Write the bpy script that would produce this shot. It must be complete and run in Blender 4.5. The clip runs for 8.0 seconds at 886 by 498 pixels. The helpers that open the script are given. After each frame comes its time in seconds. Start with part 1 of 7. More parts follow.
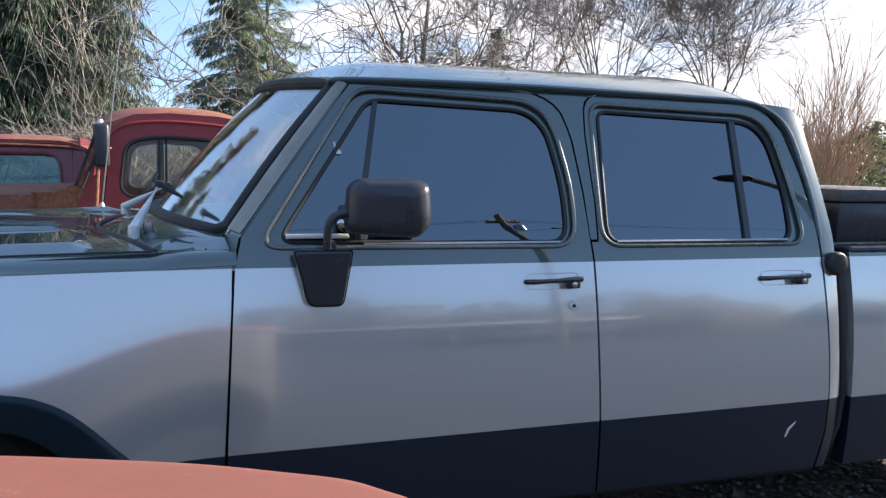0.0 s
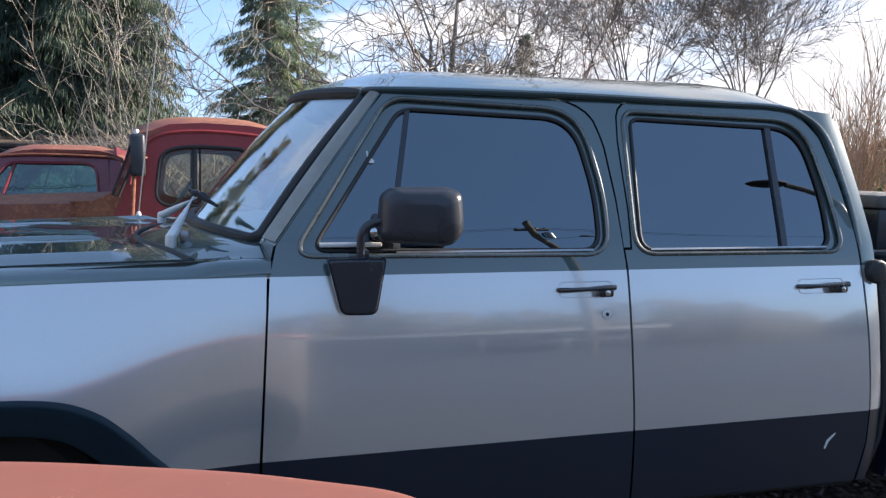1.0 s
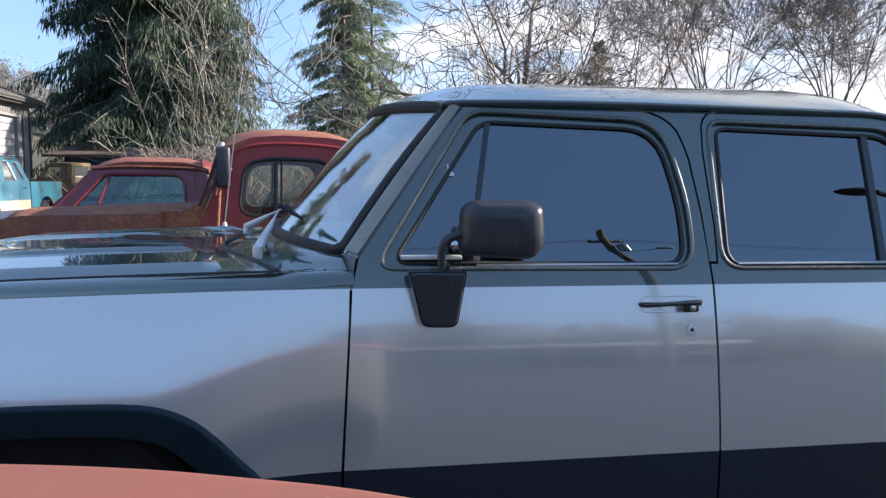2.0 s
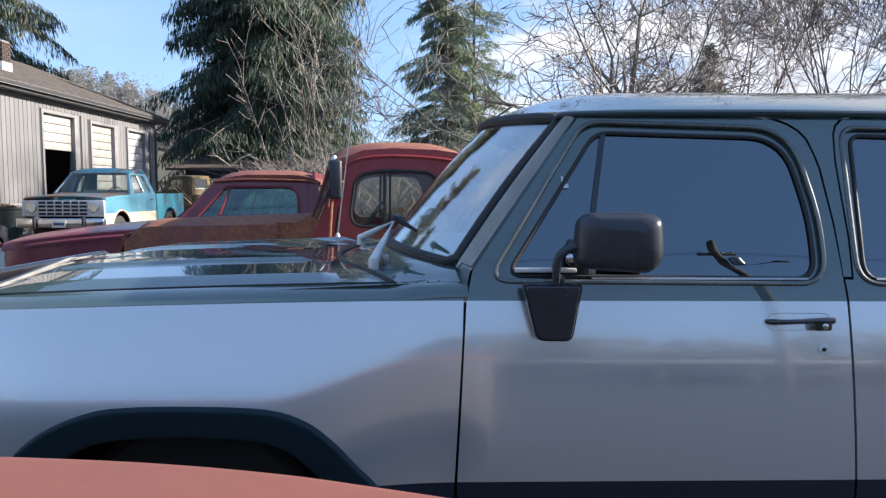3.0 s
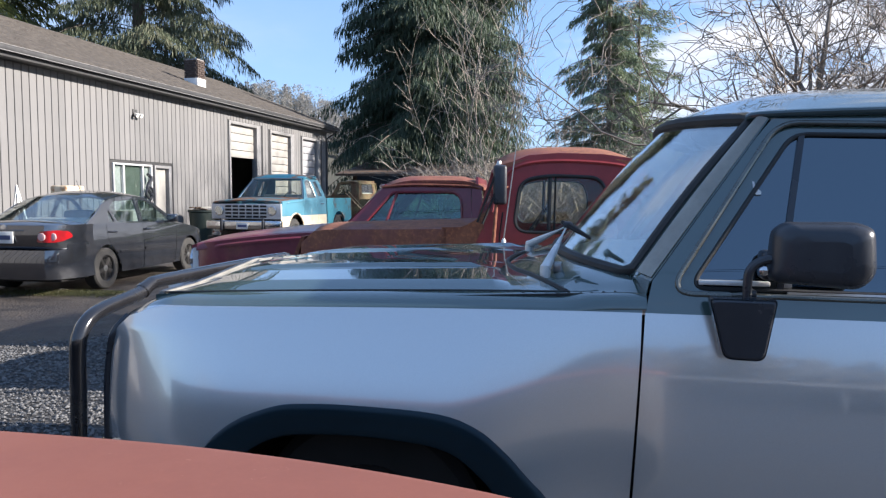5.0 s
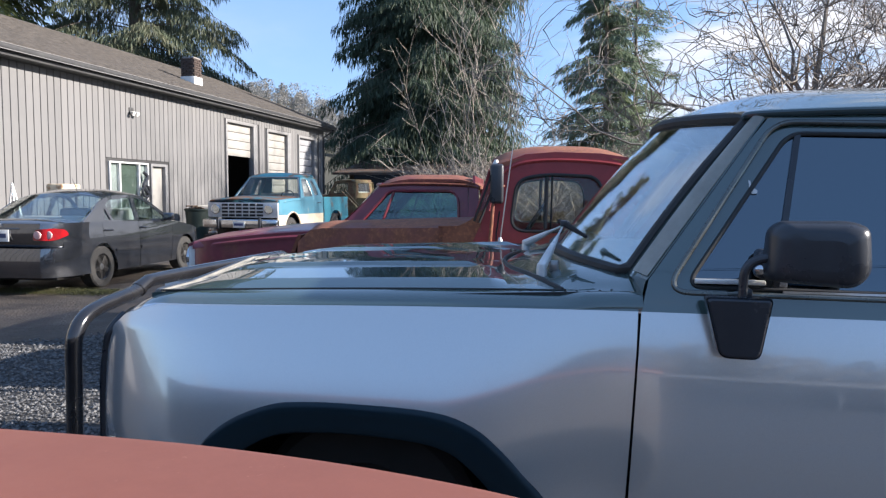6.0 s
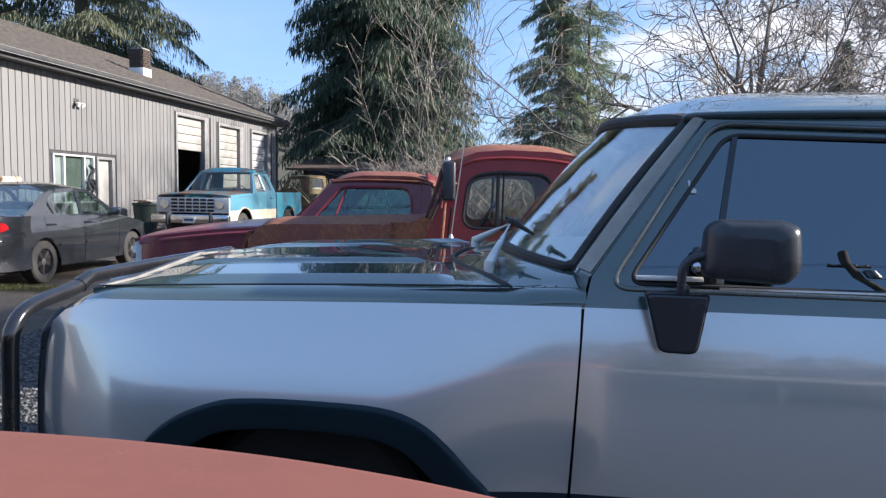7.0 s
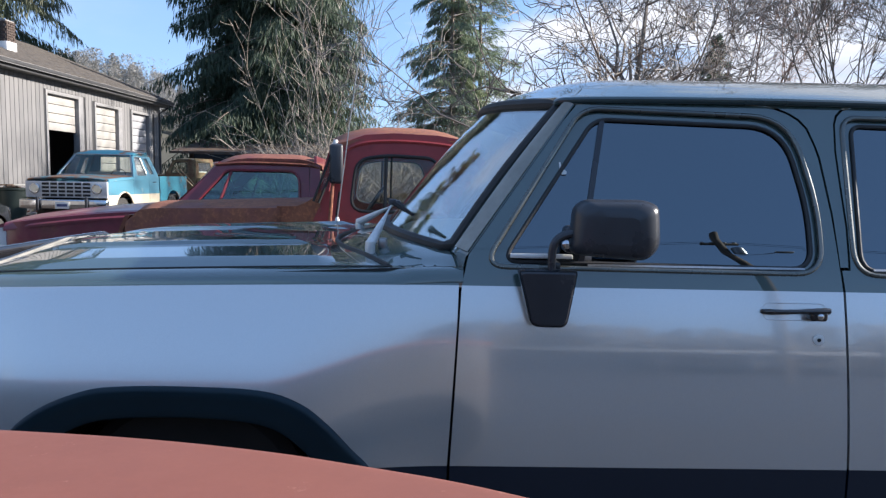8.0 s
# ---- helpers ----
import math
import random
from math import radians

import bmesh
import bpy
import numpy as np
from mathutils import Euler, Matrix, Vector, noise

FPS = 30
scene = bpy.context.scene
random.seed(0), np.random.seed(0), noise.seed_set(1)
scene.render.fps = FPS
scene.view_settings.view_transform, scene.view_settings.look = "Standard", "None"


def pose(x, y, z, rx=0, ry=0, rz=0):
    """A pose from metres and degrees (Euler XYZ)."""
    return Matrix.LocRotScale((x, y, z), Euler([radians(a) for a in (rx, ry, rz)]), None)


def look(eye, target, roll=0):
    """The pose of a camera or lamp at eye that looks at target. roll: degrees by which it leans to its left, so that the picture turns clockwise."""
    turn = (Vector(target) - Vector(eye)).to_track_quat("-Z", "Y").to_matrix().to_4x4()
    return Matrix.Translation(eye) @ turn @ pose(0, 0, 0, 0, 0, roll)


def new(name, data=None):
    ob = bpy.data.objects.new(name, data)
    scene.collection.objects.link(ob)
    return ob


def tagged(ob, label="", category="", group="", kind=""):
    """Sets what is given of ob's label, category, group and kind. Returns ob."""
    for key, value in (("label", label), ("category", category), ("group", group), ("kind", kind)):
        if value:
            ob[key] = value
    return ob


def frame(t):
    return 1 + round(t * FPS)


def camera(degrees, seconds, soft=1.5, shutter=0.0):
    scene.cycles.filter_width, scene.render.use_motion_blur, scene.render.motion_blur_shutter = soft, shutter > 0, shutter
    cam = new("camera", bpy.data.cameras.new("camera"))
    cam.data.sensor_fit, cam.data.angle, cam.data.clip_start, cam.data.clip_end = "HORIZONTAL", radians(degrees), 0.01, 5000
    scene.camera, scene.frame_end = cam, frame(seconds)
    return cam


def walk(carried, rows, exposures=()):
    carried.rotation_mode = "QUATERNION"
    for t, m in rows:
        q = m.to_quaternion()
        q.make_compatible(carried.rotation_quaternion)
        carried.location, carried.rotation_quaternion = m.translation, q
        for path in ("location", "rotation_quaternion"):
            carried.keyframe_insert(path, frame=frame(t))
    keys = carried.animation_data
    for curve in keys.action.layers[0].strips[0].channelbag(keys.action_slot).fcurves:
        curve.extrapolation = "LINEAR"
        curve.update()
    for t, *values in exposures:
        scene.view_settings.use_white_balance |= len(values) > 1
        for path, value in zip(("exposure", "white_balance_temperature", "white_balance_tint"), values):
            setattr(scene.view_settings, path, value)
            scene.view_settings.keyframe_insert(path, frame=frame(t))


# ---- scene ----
# Camera and its walk ------------------------------------------------------
cam = camera(62.8, 8.0, soft=1.3)
PATH = [
    (0, (0.015, -2.039, 1.383), (0.556, -0.127, 1.161), 1.0),
    (0.5, (0.009, -2.039, 1.385), (0.525, -0.119, 1.172), 0.9),
    (1, (0.002, -2.038, 1.388), (0.469, -0.104, 1.183), 0.7),
    (1.5, (-0.009, -2.037, 1.395), (0.377, -0.085, 1.199), 0.6),
    (3, (-0.063, -2.036, 1.41), (-0.063, -0.042, 1.25), 0.1),
    (3.5, (-0.083, -2.024, 1.411), (-0.225, -0.034, 1.26), 0.0),
    (4, (-0.097, -2.016, 1.413), (-0.366, -0.039, 1.263), 0.1),
    (4.5, (-0.109, -2.006, 1.416), (-0.473, -0.045, 1.267), 0.1),
    (5, (-0.115, -2.004, 1.414), (-0.541, -0.055, 1.266), 0.2),
    (6.5, (-0.113, -2.007, 1.412), (-0.509, -0.053, 1.258), 0.6),
    (7, (-0.091, -2.014, 1.411), (-0.386, -0.043, 1.254), 0.9),
    (7.5, (-0.067, -2.02, 1.408), (-0.224, -0.033, 1.24), 1.1),
    (8, (-0.043, -2.034, 1.401), (-0.051, -0.044, 1.207), 1.0),
]
walk(cam, [(t, look(eye, target, roll)) for t, eye, target, roll in PATH], exposures=((0, 2.58, 6700, 14), (1.5, 2.52, 6650, 14), (3, 2.42, 6400, 14), (5, 2.34, 6300, 14), (8, 2.31, 6250, 14)))

# World, sun, exposure -----------------------------------------------------
SUN_AZ, SUN_EL = 82.0, 23.0          # degrees from +y towards +x; above the horizon
world = bpy.data.worlds.new("sky")
scene.world = world
world.use_nodes = True
wn, wl = world.node_tree.nodes, world.node_tree.links
wn.clear()
w_out = wn.new("ShaderNodeOutputWorld")
w_bg = wn.new("ShaderNodeBackground")
w_sky = wn.new("ShaderNodeTexSky")
w_sky.sky_type = 'NISHITA'
w_sky.sun_disc = False
w_sky.sun_elevation = radians(SUN_EL)
w_sky.sun_rotation = radians(SUN_AZ)
w_sky.air_density, w_sky.dust_density, w_sky.ozone_density = 0.85, 0.10, 2.0
w_bg.inputs["Strength"].default_value = 0.096


def w_math(op, *vals):
    k = wn.new("ShaderNodeMath")
    k.operation = op
    for i, v in enumerate(vals):
        if isinstance(v, (int, float)):
            k.inputs[i].default_value = v
        else:
            wl.new(v, k.inputs[i])
    return k.outputs[0]


def w_range(v, lo, hi, a=0.0, b=1.0):
    k = wn.new("ShaderNodeMapRange")
    k.interpolation_type = 'SMOOTHSTEP'
    for i, c in zip((1, 2, 3, 4), (lo, hi, a, b)):
        k.inputs[i].default_value = c
    wl.new(v, k.inputs[0])
    return k.outputs[0]


def w_noise(scale, stretch, detail=8, rough=0.58):
    m = wn.new("ShaderNodeMapping")
    m.inputs["Scale"].default_value = stretch
    wl.new(w_tc.outputs["Generated"], m.inputs["Vector"])
    k = wn.new("ShaderNodeTexNoise")
    k.inputs["Scale"].default_value, k.inputs["Detail"].default_value, k.inputs["Roughness"].default_value = scale, detail, rough
    wl.new(m.outputs[0], k.inputs["Vector"])
    return k.outputs["Fac"]


def w_blend(fac, a, b):
    k = wn.new("ShaderNodeMix")
    k.data_type = 'RGBA'
    for i, v in ((0, fac), (6, a), (7, b)):
        if isinstance(v, tuple):
            k.inputs[i].default_value = (*v, 1)
        elif isinstance(v, float):
            k.inputs[i].default_value = v
        else:
            wl.new(v, k.inputs[i])
    return k.outputs[2]


w_tc = wn.new("ShaderNodeTexCoord")
w_sep = wn.new("ShaderNodeSeparateXYZ")
wl.new(w_tc.outputs["Generated"], w_sep.inputs[0])
# a thin high veil evens the clear sky out
w_clear = w_blend(0.80, w_sky.outputs[0], (0.60, 1.03, 1.78))
# banks of cumulus low over the horizon, thicker towards the sun, and torn streaks higher up
w_low = w_math('MULTIPLY', w_range(w_sep.outputs["Z"], 0.03, 0.17, 1.0, 0.0), w_range(w_sep.outputs["Y"], -0.3, 0.3, 0.4, 1.0))
w_side = w_range(w_math('ADD', w_math('MULTIPLY', w_sep.outputs["X"], 0.77), w_math('MULTIPLY', w_sep.outputs["Y"], 0.64)), 0.45, 1.0)
w_bank = w_math('ADD', w_noise(2.6, (1.0, 1.0, 3.4)), w_math('ADD', w_math('MULTIPLY', w_low, 0.28), w_math('MULTIPLY', w_side, 0.36)))
w_cloud = w_range(w_bank, 0.62, 0.82, 0.0, 0.92)
w_streak = w_range(w_noise(1.7, (0.55, 1.5, 1.9), 9, 0.62), 0.46, 0.70, 0.0, 0.42)
w_streak = w_math('MULTIPLY', w_streak, w_range(w_sep.outputs["X"], -0.25, -0.65))
w_tone = w_blend(w_range(w_noise(4.5, (1.0, 1.0, 3.0)), 0.35, 0.65), (1.75, 1.80, 1.92), (2.35, 2.36, 2.38))
wl.new(w_blend(w_math('MAXIMUM', w_cloud, w_streak), w_clear, w_tone), w_bg.inputs["Color"])
wl.new(w_bg.outputs[0], w_out.inputs[0])

sun_data = bpy.data.lights.new("sun", 'SUN')
sun_data.energy, sun_data.angle, sun_data.color = 2.7, radians(0.8), (1.0, 0.93, 0.82)
sun = new("sun", sun_data)
_s = Vector((math.sin(radians(SUN_AZ)) * math.cos(radians(SUN_EL)), math.cos(radians(SUN_AZ)) * math.cos(radians(SUN_EL)), math.sin(radians(SUN_EL))))
sun.matrix_world = look(_s * 60, (0, 0, 0))


# Helpers ------------------------------------------------------------------
def srgb(r, g, b):
    def lin(c):
        c /= 255.0
        return c / 12.92 if c <= 0.04045 else ((c + 0.055) / 1.055) ** 2.4
    return (lin(r), lin(g), lin(b))


def sat(a):
    return min(1.0, max(0.0, a))


def smooth01(a):
    a = sat(a)
    return a * a * (3 - 2 * a)


def empty(name, label, category, m=None, group="", kind=""):
    ob = new(name)
    ob.empty_display_size = 0.2
    if m is not None:
        ob.matrix_basis = m
    return tagged(ob, label, category, group, kind)


def mesh_from(name, verts, faces, mat, angle=35.0, smooth=True):
    me = bpy.data.meshes.new(name)
    me.from_pydata([tuple(v) for v in verts], [], [tuple(f) for f in faces])
    me.update()
    if smooth and len(me.polygons):
        me.shade_smooth()
        me.set_sharp_from_angle(angle=radians(angle))
    if mat is not None:
        me.materials.append(mat)
    return me


def put(name, data, mat, parent=None, label="", angle=35.0, smooth=True):
    """data: (verts, faces[, normals of the first faces' corners]). One mesh object, under a thing or a part where parent is given."""
    me = mesh_from(name, data[0], data[1], mat, angle, smooth)
    if len(data) > 2:
        front, nv = data[2]
        flat = [tuple(p.normal) for p in me.polygons]
        me.normals_split_custom_set([nv[me.loops[i].vertex_index] if p.index < front else flat[p.index] for p in me.polygons for i in p.loop_indices])
    ob = new(name, me)
    ob.parent = parent
    if label:
        ob["label"] = label
    return ob


def part(name, bm, mat, parent, label="", angle=35.0):
    me = bpy.data.meshes.new(name)
    bmesh.ops.recalc_face_normals(bm, faces=bm.faces[:])
    bm.to_mesh(me)
    bm.free()
    me.shade_smooth()
    me.set_sharp_from_angle(angle=radians(angle))
    me.materials.append(mat)
    ob = new(name, me)
    ob.parent = parent
    if label:
        ob["label"] = label
    return ob


def join(*datas):
    V, F = [], []
    for v, f in datas:
        n = len(V)
        V.extend(v)
        F.extend([tuple(i + n for i in q) for q in f])
    return V, F


def moved(data, m):
    return [tuple(m @ Vector(v)) for v in data[0]], data[1]


def flipped(data, mid):
    """Mirrors in y about mid."""
    V, F = [(v[0], 2 * mid - v[1], v[2]) for v in data[0]], [tuple(reversed(f)) for f in data[1]]
    if len(data) > 2:
        return V, F, (data[2][0], [(n[0], -n[1], n[2]) for n in data[2][1]])
    return V, F


def block(x0, y0, z0, x1, y1, z1, bevel=0.01, segs=2):
    bm = bmesh.new()
    bmesh.ops.create_cube(bm, size=1.0, matrix=Matrix.Translation(((x0 + x1) / 2, (y0 + y1) / 2, (z0 + z1) / 2)) @ Matrix.Diagonal((abs(x1 - x0), abs(y1 - y0), abs(z1 - z0), 1)))
    if bevel > 0:
        bmesh.ops.bevel(bm, geom=bm.edges[:], offset=bevel, segments=segs, affect='EDGES', profile=0.5)
    return bm


def block_data(*a, **k):
    bm = block(*a, **k)
    bm.verts.index_update()
    d = [tuple(v.co) for v in bm.verts], [tuple(v.index for v in f.verts) for f in bm.faces]
    bm.free()
    return d


def tube(points, radius, sides=8, closed=False, caps=True):
    """A swept round bar along points. radius: a number or one for each point."""
    P = [Vector(p) for p in points]
    n = len(P)
    R = radius if isinstance(radius, (list, tuple)) else [radius] * n
    V, F = [], []
    up = None
    for i in range(n):
        a = P[(i - 1) % n] if (closed or i > 0) else P[i]
        b = P[(i + 1) % n] if (closed or i < n - 1) else P[i]
        t = (b - a)
        t = t.normalized() if t.length > 1e-9 else Vector((0, 0, 1))
        if up is None:
            up = Vector((0, 0, 1)) if abs(t.z) < 0.9 else Vector((1, 0, 0))
        s = t.cross(up)
        s = s.normalized() if s.length > 1e-6 else t.orthogonal().normalized()
        up = s.cross(t).normalized()
        for k in range(sides):
            w = 2 * math.pi * k / sides
            V.append(tuple(P[i] + (s * math.cos(w) + up * math.sin(w)) * R[i]))
    m = n if closed else n - 1
    for i in range(m):
        j = (i + 1) % n
        for k in range(sides):
            l = (k + 1) % sides
            F.append((i * sides + k, i * sides + l, j * sides + l, j * sides + k))
    if caps and not closed:
        F.append(tuple(range(sides - 1, -1, -1)))
        F.append(tuple((n - 1) * sides + k for k in range(sides)))
    return V, F


def spline(points, n=8, closed=False):
    """Catmull-Rom through points."""
    P = [Vector(p) for p in points]
    out, m = [], len(P)
    for i in range(m if closed else m - 1):
        p0 = P[(i - 1) % m] if (closed or i > 0) else P[0]
        p1, p2 = P[i], P[(i + 1) % m]
        p3 = P[(i + 2) % m] if (closed or i < m - 2) else P[-1]
        for k in range(n):
            t = k / n
            out.append(0.5 * (2 * p1 + (p2 - p0) * t + (2 * p0 - 5 * p1 + 4 * p2 - p3) * t * t + (3 * p1 - p0 - 3 * p2 + p3) * t ** 3))
    if not closed:
        out.append(P[-1])
    return out


def lathe(profile, m=None, n=24):
    """Turns (radius, height) pairs about the local z axis."""
    V, F = [], []
    for r, h in profile:
        for k in range(n):
            w = 2 * math.pi * k / n
            V.append((r * math.cos(w), r * math.sin(w), h))
    for i in range(len(profile) - 1):
        for k in range(n):
            l = (k + 1) % n
            F.append((i * n + k, i * n + l, (i + 1) * n + l, (i + 1) * n + k))
    F.append(tuple(range(n - 1, -1, -1)))
    F.append(tuple((len(profile) - 1) * n + k for k in range(n)))
    d = (V, F)
    return moved(d, m) if m is not None else d


def rounded(pts, r, n=5):
    """A polygon with rounded corners. r: one radius, or one for each corner."""
    out, m = [], len(pts)
    for i in range(m):
        p, a, b = Vector(pts[i]), Vector(pts[i - 1]), Vector(pts[(i + 1) % m])
        rr = r[i] if isinstance(r, (list, tuple)) else r
        u, w = a - p, b - p
        d = min(rr, u.length * 0.45, w.length * 0.45)
        if d < 1e-4:
            out.append(tuple(p))
            continue
        s, e = p + u.normalized() * d, p + w.normalized() * d
        for k in range(n + 1):
            t = k / n
            q = s * (1 - t) ** 2 + p * 2 * t * (1 - t) + e * t * t
            out.append(tuple(q))
    return out


def fill(outline, holes=(), dx=0, dz=0):
    """Triangulates a polygon with holes, cut along a lattice. Points (u, v), faces counterclockwise, edge loops of the border."""
    bm = bmesh.new()
    for loop in (outline, *holes):
        vs = [bm.verts.new((p[0], p[1], 0)) for p in loop]
        for i in range(len(vs)):
            bm.edges.new((vs[i - 1], vs[i]))
    bmesh.ops.triangle_fill(bm, use_beauty=True, use_dissolve=False, edges=bm.edges[:], normal=(0, 0, 1))
    us, ws = [p[0] for p in outline], [p[1] for p in outline]
    for step, lo, hi, ax in ((dx, min(us), max(us), 0), (dz, min(ws), max(ws), 1)):
        if step:
            k = math.floor(lo / step) + 1
            while k * step < hi - 1e-5:
                co = (k * step, 0, 0) if ax == 0 else (0, k * step, 0)
                no = (1, 0, 0) if ax == 0 else (0, 1, 0)
                bmesh.ops.bisect_plane(bm, geom=bm.verts[:] + bm.edges[:] + bm.faces[:], dist=1e-6, plane_co=co, plane_no=no)
                k += 1
    bm.verts.index_update()
    V = [(v.co.x, v.co.y) for v in bm.verts]
    F, B = [], []
    for f in bm.faces:
        idx = [v.index for v in f.verts]
        area = sum(V[idx[i - 1]][0] * V[idx[i]][1] - V[idx[i]][0] * V[idx[i - 1]][1] for i in range(len(idx)))
        F.append(tuple(idx if area > 0 else idx[::-1]))
    used = {}
    for f in F:
        for i in range(len(f)):
            used[(f[i - 1], f[i])] = 1
    for a, b in used:
        if (b, a) not in used:
            B.append((a, b))
    bm.free()
    return V, F, B


def sheet(outline, fn, holes=(), thick=0.02, away=(0, 1, 0), dx=0, dz=0.03, true=False):
    """A panel: polygon in (u, v), laid on the surface fn(u, v), with a thickness towards away."""
    V, F, B = fill(outline, holes, dx, dz)
    n = len(V)
    A = [Vector(fn(*p)) for p in V]
    w = Vector(away) * thick
    verts = [tuple(a) for a in A] + [tuple(a + w) for a in A]
    faces = list(F) + [tuple(i + n for i in reversed(f)) for f in F] + [(b, a, a + n, b + n) for a, b in B]
    if not true:
        return verts, faces
    nv = []
    for u, v in V:
        e = 0.004
        d = (Vector(fn(u + e, v)) - Vector(fn(u - e, v))).cross(Vector(fn(u, v + e)) - Vector(fn(u, v - e)))
        nv.append(tuple(d.normalized()))
    return verts, faces, (len(F), nv)


def surf(fn, us, vs, thick=0.0, away=(0, 0, -1)):
    """A grid surface fn(u, v), with thickness where given."""
    V = [Vector(fn(u, v)) for u in us for v in vs]
    m, k = len(vs), len(us)
    F = [(i * m + j, (i + 1) * m + j, (i + 1) * m + j + 1, i * m + j + 1) for i in range(k - 1) for j in range(m - 1)]
    if thick:
        n = len(V)
        w = Vector(away) * thick
        V = V + [a + w for a in V]
        F2 = [tuple(i + n for i in reversed(f)) for f in F]
        loop = [j for j in range(m)] + [i * m + m - 1 for i in range(1, k)] + [(k - 1) * m + j for j in range(m - 2, -1, -1)] + [i * m for i in range(k - 2, 0, -1)]
        R = [(loop[i - 1], loop[i], loop[i] + n, loop[i - 1] + n) for i in range(len(loop))]
        F = F + F2 + R
    return [tuple(v) for v in V], F


def lin(a, b, n):
    return [a + (b - a) * i / (n - 1) for i in range(n)]


# Materials ----------------------------------------------------------------
def mat_new(name):
    m = bpy.data.materials.new(name)
    m.use_nodes = True
    t = m.node_tree
    b = t.nodes["Principled BSDF"]
    return m, t.nodes, t.links, b


def noise_node(N, L, scale, detail=5, rough=0.55, vec=None, distort=0.0):
    n = N.new("ShaderNodeTexNoise")
    n.inputs["Scale"].default_value = scale
    n.inputs["Detail"].default_value = detail
    n.inputs["Roughness"].default_value = rough
    n.inputs["Distortion"].default_value = distort
    if vec is None:
        tc = N.new("ShaderNodeTexCoord")
        vec = tc.outputs["Object"]
    L.new(vec, n.inputs["Vector"])
    return n.outputs["Fac"]


def ramp(N, L, fac, lo, hi, a=0.0, b=1.0):
    r = N.new("ShaderNodeMapRange")
    r.inputs[1].default_value, r.inputs[2].default_value = lo, hi
    r.inputs[3].default_value, r.inputs[4].default_value = a, b
    L.new(fac, r.inputs[0])
    return r.outputs[0]


def mixed(N, L, fac, a, b):
    m = N.new("ShaderNodeMix")
    m.data_type = 'RGBA'
    for i, c in ((6, a), (7, b)):
        if isinstance(c, tuple):
            m.inputs[i].default_value = (*c[:3], 1)
        else:
            L.new(c, m.inputs[i])
    if isinstance(fac, (int, float)):
        m.inputs[0].default_value = fac
    else:
        L.new(fac, m.inputs[0])
    return m.outputs[2]


def bumped(N, L, b, height, strength, dist=0.01):
    k = N.new("ShaderNodeBump")
    k.inputs["Strength"].default_value = strength
    k.inputs["Distance"].default_value = dist
    L.new(height, k.inputs["Height"])
    L.new(k.outputs[0], b.inputs["Normal"])


def plain(name, c1, c2=None, scale=3.0, rough=0.5, metal=0.0, bump=0.0, fine=60.0, coat=0.0, vary=0.12, lo=0.35, hi=0.65, stretch=None, dist=0.01, spec=0.5):
    """A surface of two tones mixed at a coarse and a fine scale, with uneven gloss and fine relief."""
    m, N, L, b = mat_new(name)
    c2 = c2 or tuple(c * 0.75 for c in c1)
    vec = None
    if stretch:
        tc = N.new("ShaderNodeTexCoord")
        mp = N.new("ShaderNodeMapping")
        mp.inputs["Scale"].default_value = stretch
        L.new(tc.outputs["Object"], mp.inputs["Vector"])
        vec = mp.outputs[0]
    n1 = noise_node(N, L, scale, 6, 0.6, vec)
    n2 = noise_node(N, L, fine, 4, 0.6, vec)
    base = mixed(N, L, ramp(N, L, n1, lo, hi), c1, c2)
    base = mixed(N, L, ramp(N, L, n2, 0.3, 0.8, 0.0, 0.35), base, tuple(c * 0.7 for c in c2))
    L.new(base, b.inputs["Base Color"])
    L.new(ramp(N, L, n1, 0.3, 0.7, max(0.02, rough - vary), min(1.0, rough + vary)), b.inputs["Roughness"])
    b.inputs["Metallic"].default_value = metal
    b.inputs["Specular IOR Level"].default_value = spec
    b.inputs["Coat Weight"].default_value = coat
    b.inputs["Coat Roughness"].default_value = 0.06 if spec > 0.3 else 0.01
    if bump:
        bumped(N, L, b, n2, bump, dist)
    return m


